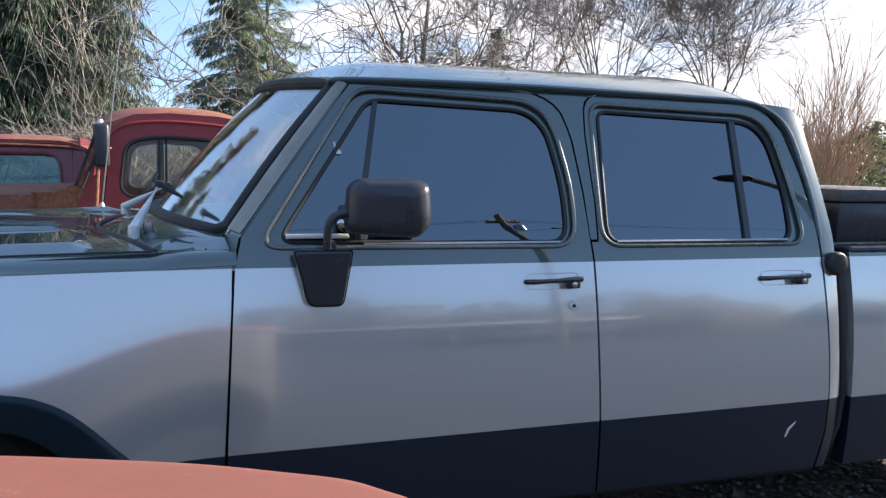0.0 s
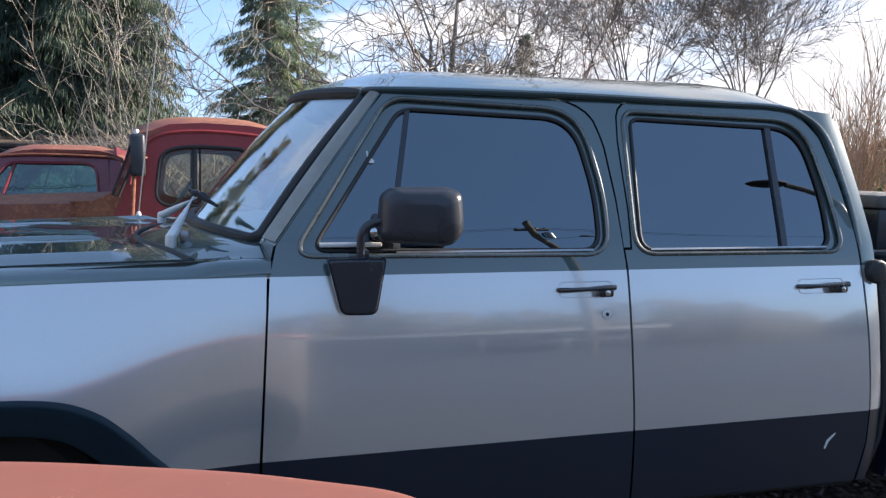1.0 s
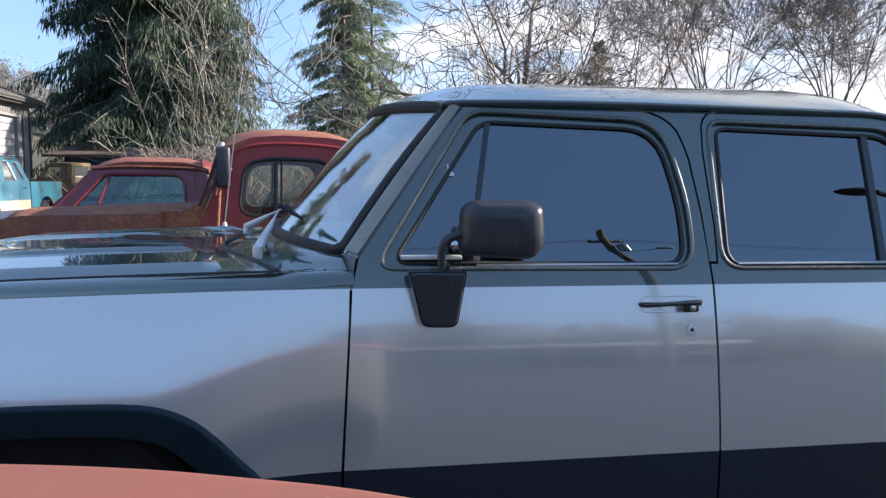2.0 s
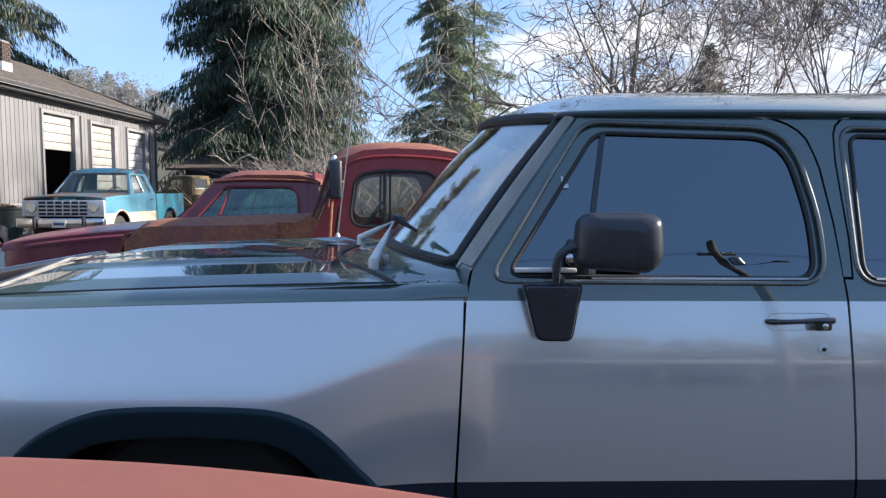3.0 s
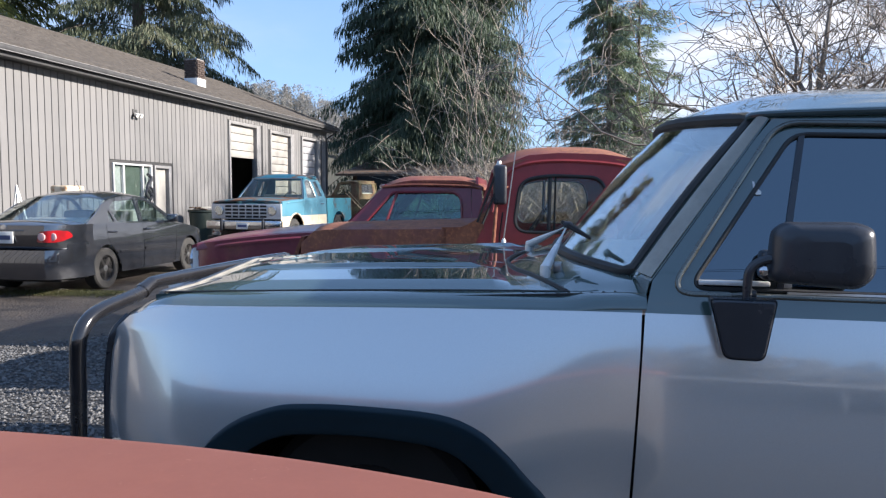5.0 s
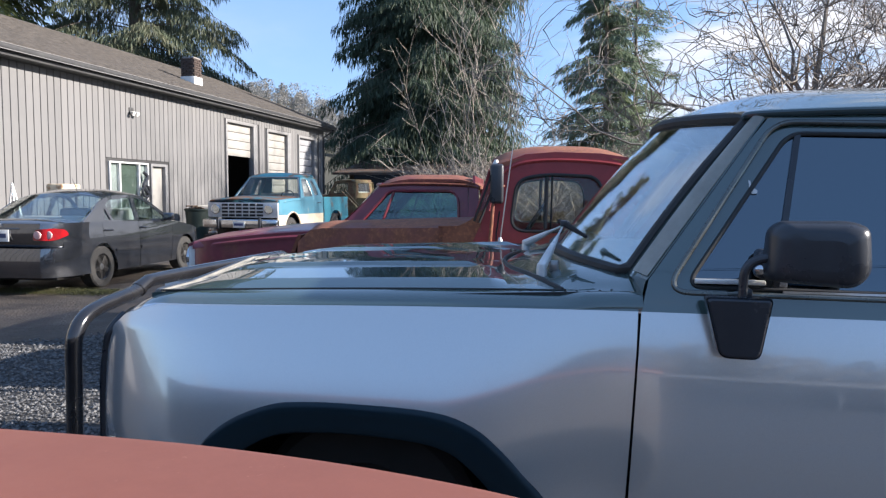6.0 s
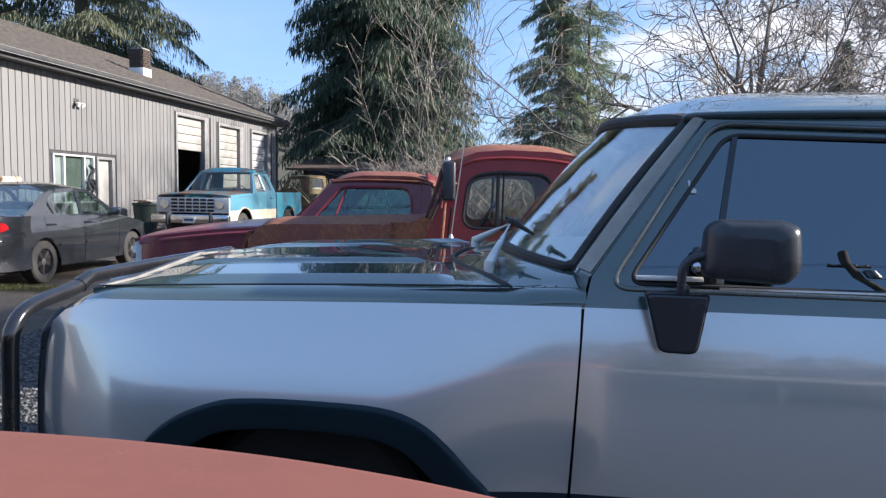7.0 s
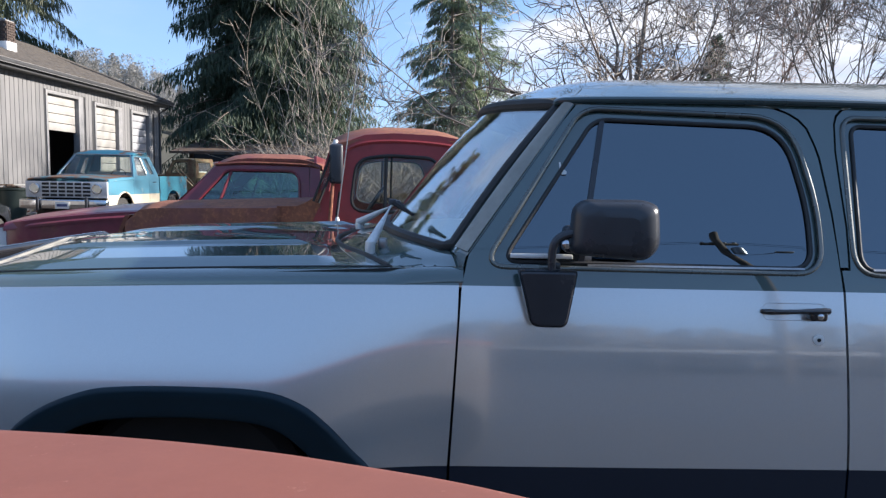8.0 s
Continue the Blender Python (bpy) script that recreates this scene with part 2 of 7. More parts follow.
def glass_mat(name, tint, ior=1.5, rough=0.0, dirt=0.0, film=(1, 1, 1)):
    """Thin tinted pane: what lies behind shows through, gloss by Fresnel."""
    m, N, L, b = mat_new(name)
    N.remove(b)
    out = N["Material Output"]
    tr = N.new("ShaderNodeBsdfTransparent")
    tr.inputs[0].default_value = (*tint, 1)
    gl = N.new("ShaderNodeBsdfGlossy")
    gl.inputs["Roughness"].default_value = rough
    gl.inputs[0].default_value = (*film, 1)
    # gloss that grows towards grazing angles, alike on both faces of the pane
    lw = N.new("ShaderNodeLayerWeight")
    lw.inputs["Blend"].default_value = 0.5
    pw = N.new("ShaderNodeMath")
    pw.operation = 'POWER'
    L.new(lw.outputs["Facing"], pw.inputs[0])
    pw.inputs[1].default_value = 5.0
    mx = N.new("ShaderNodeMixShader")
    L.new(ramp(N, L, pw.outputs[0], 0.0, 1.0, ((ior - 1) / (ior + 1)) ** 2, 1.0), mx.inputs[0])
    L.new(tr.outputs[0], mx.inputs[1])
    L.new(gl.outputs[0], mx.inputs[2])
    last = mx.outputs[0]
    if dirt > 0:
        df = N.new("ShaderNodeBsdfDiffuse")
        df.inputs[0].default_value = (0.30, 0.29, 0.27, 1)
        m2 = N.new("ShaderNodeMixShader")
        L.new(ramp(N, L, noise_node(N, L, 4.0, 6, 0.7), 0.45, 0.8, dirt * 0.25, dirt), m2.inputs[0])
        L.new(last, m2.inputs[1])
        L.new(df.outputs[0], m2.inputs[2])
        last = m2.outputs[0]
    L.new(last, out.inputs[0])
    return m


def rusty(name, paint, rust=(0.20, 0.065, 0.03), amount=0.5, rough=0.55, scale=2.2, gloss=0.0):
    """Old paint with rust coming through in patches, specks and streaks."""
    m, N, L, b = mat_new(name)
    n1 = noise_node(N, L, scale, 8, 0.62)
    n2 = noise_node(N, L, 38.0, 5, 0.65)
    n3 = noise_node(N, L, 9.0, 6, 0.6, None, 0.6)
    pt = mixed(N, L, ramp(N, L, n3, 0.3, 0.7), paint, tuple(c * 0.72 for c in paint))
    r1 = mixed(N, L, ramp(N, L, n3, 0.35, 0.7), rust, (rust[0] * 0.62, rust[1] * 0.55, rust[2] * 0.6))
    r2 = mixed(N, L, ramp(N, L, n2, 0.5, 0.75), r1, (min(1, rust[0] * 1.7), rust[1] * 1.7, rust[2] * 1.4))
    f = ramp(N, L, n1, 0.62 - 0.34 * amount, 0.72 - 0.34 * amount)
    L.new(mixed(N, L, f, pt, r2), b.inputs["Base Color"])
    L.new(ramp(N, L, f, 0, 1, rough, 0.85), b.inputs["Roughness"])
    b.inputs["Coat Weight"].default_value = gloss
    bumped(N, L, b, n2, 0.25, 0.004)
    return m


def truck_paint():
    """Two-tone factory style paint: dark green above, silver between two lines, a duller near-black navy below."""
    m, N, L, b = mat_new("two_tone_paint")
    out = N["Material Output"]
    tc = N.new("ShaderNodeTexCoord")
    sp = N.new("ShaderNodeSeparateXYZ")
    L.new(tc.outputs["Object"], sp.inputs[0])

    def math_node(op, a, c=None):
        k = N.new("ShaderNodeMath")
        k.operation = op
        for i, v in enumerate((a, c)):
            if v is None:
                continue
            if isinstance(v, (int, float)):
                k.inputs[i].default_value = v
            else:
                L.new(v, k.inputs[i])
        return k.outputs[0]
    ahead = math_node('MAXIMUM', math_node('MULTIPLY', sp.outputs["X"], -0.667), 0.0)
    drop = math_node('MULTIPLY', math_node('POWER', ahead, 1.6), 0.036)
    far = math_node('MAXIMUM', math_node('SUBTRACT', -1.45, sp.outputs["X"]), 0.0)
    line = math_node('SUBTRACT', math_node('SUBTRACT', 1.10, drop), math_node('MULTIPLY', math_node('POWER', far, 2.0), 1.3))
    top = math_node('GREATER_THAN', sp.outputs["Z"], line)
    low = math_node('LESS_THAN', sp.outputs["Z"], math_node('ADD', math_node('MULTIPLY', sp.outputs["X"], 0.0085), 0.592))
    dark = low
    green = math_node('MAXIMUM', top, low)
    # silver metallic
    fl = noise_node(N, L, 900.0, 2, 0.5)
    wv = noise_node(N, L, 2.5, 3, 0.5)
    sil = mixed(N, L, ramp(N, L, fl, 0.3, 0.7), (0.50, 0.493, 0.485), (0.60, 0.588, 0.575))
    L.new(sil, b.inputs["Base Color"])
    b.inputs["Metallic"].default_value = 0.55
    L.new(ramp(N, L, wv, 0.3, 0.7, 0.16, 0.20), b.inputs["Roughness"])
    b.inputs["Coat Weight"].default_value = 1.0
    b.inputs["Coat IOR"].default_value = 2.0
    b.inputs["Coat Roughness"].default_value = 0.045
    g = N.new("ShaderNodeBsdfPrincipled")
    gc = mixed(N, L, ramp(N, L, wv, 0.3, 0.7), (0.044, 0.074, 0.072), (0.052, 0.084, 0.082))
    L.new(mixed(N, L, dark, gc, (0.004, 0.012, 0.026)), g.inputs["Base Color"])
    g.inputs["Metallic"].default_value = 0.12
    g.inputs["Roughness"].default_value = 0.24
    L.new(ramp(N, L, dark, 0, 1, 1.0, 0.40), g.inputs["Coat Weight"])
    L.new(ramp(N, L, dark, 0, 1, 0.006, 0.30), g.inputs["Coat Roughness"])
    g.inputs["Specular IOR Level"].default_value = 0.1
    g.inputs["Coat IOR"].default_value = 1.85
    # slight waviness of the sheet metal
    bp = N.new("ShaderNodeBump")
    bp.inputs["Strength"].default_value = 0.035
    bp.inputs["Distance"].default_value = 0.02
    L.new(noise_node(N, L, 3.2, 2, 0.4), bp.inputs["Height"])
    L.new(bp.outputs[0], b.inputs["Normal"])
    L.new(bp.outputs[0], g.inputs["Normal"])
    mx = N.new("ShaderNodeMixShader")
    L.new(green, mx.inputs[0])
    L.new(b.outputs[0], mx.inputs[1])
    L.new(g.outputs[0], mx.inputs[2])
    L.new(mx.outputs[0], out.inputs[0])
    return m


PAINT = truck_paint()
# lip paler than the body green: its sky highlight is put into the colour
RIB = plain("highlit_green_lip", (0.17, 0.175, 0.16), (0.11, 0.12, 0.115), 6, 0.28, 0.7)
GREEN = plain("dark_green_paint", (0.016, 0.040, 0.044), (0.020, 0.046, 0.052), 3, 0.28, 0.1, 0, 60, 1.0)
FLARE = plain("flare_paint", (0.004, 0.017, 0.027), (0.006, 0.021, 0.031), 3, 0.5, 0, 0, 60, 0.15, spec=0.2)
BLACK = plain("black_plastic", (0.022, 0.024, 0.030), (0.032, 0.034, 0.040), 4, 0.30, 0, 0.06, 300)
RUBBER = plain("black_rubber", (0.012, 0.012, 0.012), (0.02, 0.02, 0.02), 6, 0.6, 0, 0.1, 200)
# tyre rubber darkened: the shade inside the wheel wells is put into its colour
SHADED_TYRE = plain("shaded_tyre", (0.006, 0.006, 0.007), (0.010, 0.010, 0.010), 5, 0.85)
DARK = plain("dark_underbody", (0.006, 0.006, 0.007), (0.012, 0.011, 0.011), 3, 0.8, 0, 0.1, 80)
CHROME = plain("chrome", (0.62, 0.63, 0.64), (0.5, 0.5, 0.52), 8, 0.12, 1.0)
STEEL = plain("dull_steel", (0.42, 0.42, 0.42), (0.3, 0.3, 0.3), 8, 0.38, 0.9, 0.05, 120)
TREAD = plain("tread_plate", (0.11, 0.105, 0.105), (0.07, 0.07, 0.072), 20, 0.6, 0.2, 0.6, 220)
BLACKPAINT = plain("black_gloss_paint", (0.010, 0.010, 0.012), (0.016, 0.016, 0.018), 5, 0.22, 0, 0.03, 150, 0.6)
TYRE = plain("tyre_rubber", (0.018, 0.018, 0.018), (0.045, 0.042, 0.038), 5, 0.8, 0, 0.4, 90)
WHITE = plain("white_paint", (0.72, 0.71, 0.68), (0.6, 0.59, 0.56), 6, 0.5)
TINT = glass_mat("tinted_glass", (0.028, 0.027, 0.029), 2.45, 0.0, 0.0, (0.76, 0.90, 1.0))
CLEAR = glass_mat("clear_glass", (0.92, 0.96, 0.93), 3.7)
DUSTY = glass_mat("dusty_glass", (0.90, 0.92, 0.90), 1.40, 0.0, 0.012)
TEAL = glass_mat("teal_tinted_glass", (0.50, 0.74, 0.72), 1.8, 0.0, 0.012)
LIGHTSTRIP = plain("ribbed_light_strip", (0.24, 0.23, 0.21), (0.17, 0.165, 0.15), 12, 0.75, 0.0, 0.1, 200)
ARM = plain("silver_painted_arm", (0.72, 0.71, 0.68), (0.6, 0.59, 0.57), 20, 0.35, 0.3)
INTERIOR = plain("grey_cloth", (0.50, 0.53, 0.50), (0.42, 0.44, 0.42), 5, 0.9, 0, 0.2, 200)


# The two-tone crew cab pickup --------------------------------------------
MID = 0.98                      # its middle plane; the near side lies at y = 0
_z = [0.20, 0.35, 0.50, 0.60, 0.70, 0.80, 0.93, 1.05, 1.10, 1.15, 1.19, 1.22, 1.75]
_s = [-0.40, -0.12, -0.04, -0.02, 0.02, 0.075, 0.150, 0.20, 0.22, 0.27, 0.36, 0.40, 0.40]
_zz = np.linspace(0.20, 1.75, 621)
_yy = np.concatenate(([0.0], np.cumsum((np.interp(_zz[1:], _z, _s) + np.interp(_zz[:-1], _z, _s)) / 2 * (_zz[1] - _zz[0]))))
_yy = _yy - np.interp(1.10, _zz, _yy)


def side_y(z):
    return float(np.interp(z, _zz, _yy))


def body_side(inset=0.0):
    return lambda x, z: (x, side_y(z) + inset, z)


_sf = [-0.40, -0.12, 0.0, 0.08, 0.20, 0.255, 0.265, 0.265, 0.265, 0.27, 0.36, 0.40, 0.40]
_yf = np.concatenate(([0.0], np.cumsum((np.interp(_zz[1:], _z, _sf) + np.interp(_zz[:-1], _z, _sf)) / 2 * (_zz[1] - _zz[0]))))
_yf = _yf - np.interp(1.10, _zz, _yf)


def fender_y(x, z):
    """The front fender turns its flank more to the sky than the doors do."""
    k = smooth01((-0.02 - x) / 0.55)
    return side_y(z) * (1 - k) + float(np.interp(z, _zz, _yf)) * k


def nose(x, z=0.95):
    """How far the fender turns in towards the grille, more so low down."""
    return 0.105 * (1 + 0.62 * sat((0.98 - z) / 0.38)) * max(0.0, (-1.06 - x) / 0.63) ** 2.5


def fender_top(x):
    return 1.14 - 0.042 * max(0.0, -x / 1.45) ** 1.6 + 0.008 * smooth01((x + 0.25) / 0.25)


ARCH = [(-1.36, 0.36), (-1.335, 0.50), (-1.266, 0.628), (-1.17, 0.718), (-1.04, 0.772), (-0.931, 0.786), (-0.774, 0.789), (-0.554, 0.782), (-0.439, 0.748), (-0.359, 0.688), (-0.295, 0.62), (-0.247, 0.572), (-0.20, 0.50), (-0.17, 0.36)]
LIP = [(-1.26, 0.36), (-1.23, 0.48), (-1.185, 0.58), (-1.13, 0.640), (-1.041, 0.688), (-0.932, 0.705), (-0.774, 0.71), (-0.604, 0.702), (-0.51, 0.68), (-0.44, 0.63), (-0.385, 0.57), (-0.345, 0.50), (-0.30, 0.43), (-0.28, 0.36)]

ARCH_UP = 0.026


def make_truck():
    T = empty("pickup_truck", "dark green and silver two-tone crew cab pickup parked on gravel", "truck")

    def both(name, data, mat, label="", angle=35.0, parent=None, sides=(0, 1)):
        obs = []
        for s in sides:
            obs.append(put(name, flipped(data, MID) if s else data, mat, parent or T, label, angle))
        return obs

    # front fender: side skin with the wheel opening, then the rolled shoulder
    arch = [tuple(p)[:2] for p in spline([(x, z + ARCH_UP * sat((z - 0.4) / 0.2), 0) for x, z in ARCH], 4)]
    def ftop(x):
        return fender_top(x) - 0.04 + 0.003
    top = [(x, ftop(x)) for x in lin(-0.004, -1.47, 24)] + [(-1.53, ftop(-1.53) - 0.012), (-1.60, ftop(-1.60) - 0.03), (-1.648, ftop(-1.648) - 0.065), (-1.672, 0.95), (-1.68, 0.85), (-1.69, 0.60), (-1.69, 0.36)]
    out = [(-0.034, 0.36), (-0.030, 0.584), (-0.018, 0.80), (-0.007, 1.0)] + top + arch
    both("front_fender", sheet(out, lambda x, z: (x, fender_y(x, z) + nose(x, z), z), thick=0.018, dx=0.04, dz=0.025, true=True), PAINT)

    def shoulder(x, v):
        w = 0.05 + 0.042 * sat((-0.20 - x) / 0.03 + 1)
        k = sat((-1.44 - x) / 0.20)
        a = v * math.pi / 2
        z0, z1 = ftop(x) - 0.004, fender_top(x)
        y = fender_y(x, z0) + nose(x) + w * (1 - math.cos(a)) ** 0.8
        z = z0 + (z1 - z0) * math.sin(a) ** 0.75
        return (x, y, z - 0.06 * k * k - 0.013 * (1 - v) * sat(v / 0.3) * (w > 0.06))
    both("fender_shoulder", surf(shoulder, [-1.655, -1.62, -1.57, -1.52] + lin(-1.47, 0.008, 40), lin(0, 1, 13), 0.012), PAINT)
    # wheel arch flare
    o = spline([(x, z + ARCH_UP * sat((z - 0.4) / 0.2), 0) for x, z in ARCH], 4)
    i = spline([(x, z + 0.012 * sat((z - 0.4) / 0.2), 0) for x, z in LIP], 4)
    prof = [(0.0, -0.002), (0.05, -0.010), (0.16, -0.010), (0.4, 0.004), (0.7, 0.018), (0.94, 0.026), (1.0, 0.032), (1.0, 0.07)]
    def flare(u, v):
        a, b = o[int(u)], i[int(u)]
        t, d = prof[int(v)]
        x, z = a.x + (b.x - a.x) * t, a.y + (b.y - a.y) * t
        return (x, fender_y(x, max(z, 0.3)) + nose(x, z) + d, z)
    both("arch_flare", surf(flare, range(len(o)), range(len(prof)), 0.008, (0, 1, 0)), FLARE, "dark green wheel arch flare", 50)
    # front wheels in their wells
    for cx in (-0.80, 3.25):
        for s in (0, 1):
            y = MID + (0.80 if s else -0.80)
            sg = 1 if s else -1
            m = Matrix.Translation((cx, y, 0.375)) @ Matrix.Rotation(radians(90) * -sg, 4, 'X')
            w = put("wheel", lathe([(0.20, -0.10), (0.34, -0.115), (0.372, -0.09), (0.375, 0.0), (0.372, 0.09), (0.34, 0.115), (0.21, 0.10), (0.20, 0.06)], m, 40), SHADED_TYRE, T, "black tyre")
            put("rim", lathe([(0.02, 0.045), (0.07, 0.05), (0.09, 0.02), (0.16, 0.0), (0.19, 0.055), (0.205, 0.09), (0.208, 0.06), (0.195, -0.04)], m, 32), DARK, w, "dark steel rim")
            well = [(cx + 0.50 * math.cos(a), 0.42 + 0.33 * math.sin(a)) for a in lin(-0.2, math.pi + 0.2, 18)]
            V, F = [], []
            for x, z in well:
                V += [(x, MID + sg * 0.93, z), (x, MID + sg * 0.50, z)]
            V += [(cx, MID + sg * 0.50, 0.35)]
            F = [(2 * k, 2 * k + 2, 2 * k + 3, 2 * k + 1) for k in range(len(well) - 1)] + [(2 * k + 1, 2 * k + 3, len(V) - 1) for k in range(len(well) - 1)]
            put("wheel_well", (V, F), DARK, T)
    red = plain("red_spring_paint", (0.22, 0.012, 0.012), (0.12, 0.01, 0.01), 5, 0.5)
    for s in (0.42, 1.54):
        put("shock_absorber", tube([(-0.50, s - 0.18, 0.36), (-0.47, s - 0.10, 0.80)], 0.032, 12), red, T, "dark red shock absorber")

    # doors
    # each window: the rolled lip in the skin, and the glass edge inside its recess
    win_f = rounded([(0.118, 1.168), (1.000, 1.161), (1.008, 1.33), (0.965, 1.570), (0.398, 1.587)], [0.05, 0.06, 0.22, 0.14, 0.045], 7)
    lip_f = rounded([(0.062, 1.154), (1.024, 1.148), (1.034, 1.33), (0.985, 1.600), (0.360, 1.620)], [0.07, 0.075, 0.22, 0.17, 0.06], 7)
    win_r = rounded([(1.140, 1.158), (1.838, 1.156), (1.850, 1.32), (1.812, 1.560), (1.170, 1.579)], [0.055, 0.05, 0.22, 0.11, 0.035], 7)
    lip_r = rounded([(1.116, 1.147), (1.884, 1.145), (1.876, 1.31), (1.832, 1.590), (1.140, 1.604)], [0.075, 0.06, 0.22, 0.13, 0.05], 7)
    A_seam = [(-0.024, 0.36), (-0.022, 0.584), (-0.011, 0.80), (-0.001, 1.0), (0.004, 1.10), (0.022, 1.185)]
    B_seam = [(1.100, 0.36), (1.098, 0.60), (1.088, 0.80), (1.084, 0.95), (1.081, 1.10), (1.075, 1.170)]
    C_seam = [(1.945, 0.36), (1.973, 0.50), (1.975, 0.62), (1.963, 0.80), (1.951, 1.0), (1.943, 1.157)]
    front = A_seam + [(0.10, 1.295), (0.20, 1.435), (0.30, 1.575), (0.345, 1.630), (0.42, 1.638), (0.83, 1.640), (0.899, 1.633), (0.945, 1.624), (0.980, 1.610), (1.008, 1.591), (1.029, 1.566), (1.045, 1.52), (1.055, 1.477), (1.070, 1.315)] + B_seam[::-1]
    front = front[::-1]
    rear = [(x + 0.007, z) for x, z in B_seam[:5]] + [(1.082, 1.160), (1.106, 1.160), (1.113, 1.28), (1.112, 1.40), (1.112, 1.50), (1.120, 1.582), (1.130, 1.606), (1.148, 1.624), (1.19, 1.637), (1.76, 1.628), (1.83, 1.600), (1.885, 1.53), (1.922, 1.38), (1.938, 1.25)] + C_seam[::-1]
    rear = rear[::-1]
    for nm, out, win, lip in (("front_door", front, win_f, lip_f), ("rear_door", rear, win_r, lip_r)):
        for s in (0, 1):
            fl = (lambda d: flipped(d, MID)) if s else (lambda d: d)
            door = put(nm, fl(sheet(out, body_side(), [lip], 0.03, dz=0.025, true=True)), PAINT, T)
            put("window_glass", fl(sheet(win, body_side(0.014), (), 0.005, dz=0.04, true=True)), TINT, door, "dark tinted window glass")
            put("window_recess", fl(sheet(lip, body_side(0.010), [win], 0.012, dz=0.03, true=True)), PAINT, door, "recessed dark green window frame")
            put("window_seal", fl(tube([body_side(0.009)(*p) for p in win], 0.0065, 8, True)), RUBBER, door, "black rubber window seal")
            put("window_rib", fl(tube([body_side(0.0)(*p) for p in lip], 0.0075, 10, True)), RIB, door, "rolled green window lip, its highlight put into the colour")
            # vent divider and belt moulding
            x0, z0, x1, z1, w = (0.343, 1.168, 0.421, 1.585, 0.008) if nm == "front_door" else (1.662, 1.158, 1.688, 1.572, 0.011)
            put("divider_bar", fl(sheet([(x0 - w, z0), (x0 + w, z0), (x1 + w, z1), (x1 - w, z1)], body_side(0.004), (), 0.012, dz=0.06)), BLACK, door, "black window divider bar")
            bx0, bx1 = (0.36, 0.975) if nm == "front_door" else (1.17, 1.82)
            put("belt_moulding", fl(tube([body_side(0.003)(x, 1.160) for x in lin(bx0, bx1, 12)], 0.006, 6)), STEEL, door, "dull metal belt moulding")
            # handle: recessed plate line, pull bar and push button block
            hx, hz = (0.942, 1.043) if nm == "front_door" else (1.784, 1.034)
            rim = rounded([(hx - 0.088, hz - 0.022), (hx + 0.085, hz - 0.022), (hx + 0.085, hz + 0.024), (hx - 0.088, hz + 0.024)], 0.016, 4)
            put("handle_plate", fl(tube([body_side(-0.0002)(*p) for p in rim], 0.0013, 5, True)), PAINT, door)
            y0 = side_y(hz)
            h = put("door_handle", fl(tube([(hx - 0.092, y0, hz + 0.001), (hx - 0.078, y0 - 0.020, hz + 0.003), (hx - 0.055, y0 - 0.030, hz + 0.005), (hx + 0.0, y0 - 0.032, hz + 0.007), (hx + 0.045, y0 - 0.032, hz + 0.009), (hx + 0.080, y0 - 0.028, hz + 0.009), (hx + 0.094, y0 - 0.012, hz + 0.009)], [0.007, 0.0085, 0.0075, 0.0065, 0.009, 0.0095, 0.005], 10)), BLACKPAINT, door, "black door handle")
            put("push_button", fl(block_data(hx + 0.030, y0 - 0.036, hz - 0.020, hx + 0.078, y0 + 0.004, hz + 0.010, bevel=0.008, segs=3)), BLACKPAINT, h)
            put("button_cap", fl(lathe([(0.009, 0.0), (0.009, 0.004), (0.004, 0.006)], Matrix.Translation((hx + 0.054, y0 - 0.036, hz - 0.006)) @ Matrix.Rotation(radians(90), 4, 'X'), 12)), CHROME, h)
            if nm == "front_door":
                m = Matrix.Translation((1.006, side_y(0.968) - 0.001, 0.968)) @ Matrix.Rotation(radians(90), 4, 'X')
                # white paint takes the place of the metal's bright sheen
                k = put("door_lock", fl(lathe([(0.013, -0.004), (0.016, 0.001), (0.014, 0.004), (0.007, 0.005), (0.004, 0.003)], m, 20)), WHITE, door, "door lock, its metal sheen painted white")
                put("keyhole", fl(lathe([(0.005, 0.004), (0.005, 0.0065), (0.003, 0.007)], m, 12)), DARK, k)
                put("quarter_latch", fl(block_data(0.345, 0.028, 1.17, 0.375, 0.05, 1.215, bevel=0.006)), CHROME, door)
                put("vent_strip", fl(block_data(0.140, side_y(1.183) - 0.006, 1.178, 0.318, side_y(1.183) + 0.012, 1.191, bevel=0.003)), ARM, door, "bright metal strip")
    # sticker on the quarter glass of the near door
    stick = [(0.290, 1.424), (0.297, 1.418), (0.309, 1.419), (0.310, 1.427), (0.303, 1.433), (0.298, 1.431), (0.295, 1.438), (0.293, 1.454), (0.288, 1.455), (0.289, 1.440)]
    put("sticker", sheet(stick, body_side(0.008), (), 0.004, dz=0), WHITE, T, "small white sticker on the vent glass")
    chip = [(1.806, 0.488), (1.812, 0.486), (1.824, 0.512), (1.845, 0.533), (1.848, 0.540), (1.834, 0.532), (1.815, 0.516)]
    put("paint_chip", sheet(chip, body_side(-0.0012), (), 0.002, dz=0), WHITE, T, "pale scraped paint chip low on the rear door")
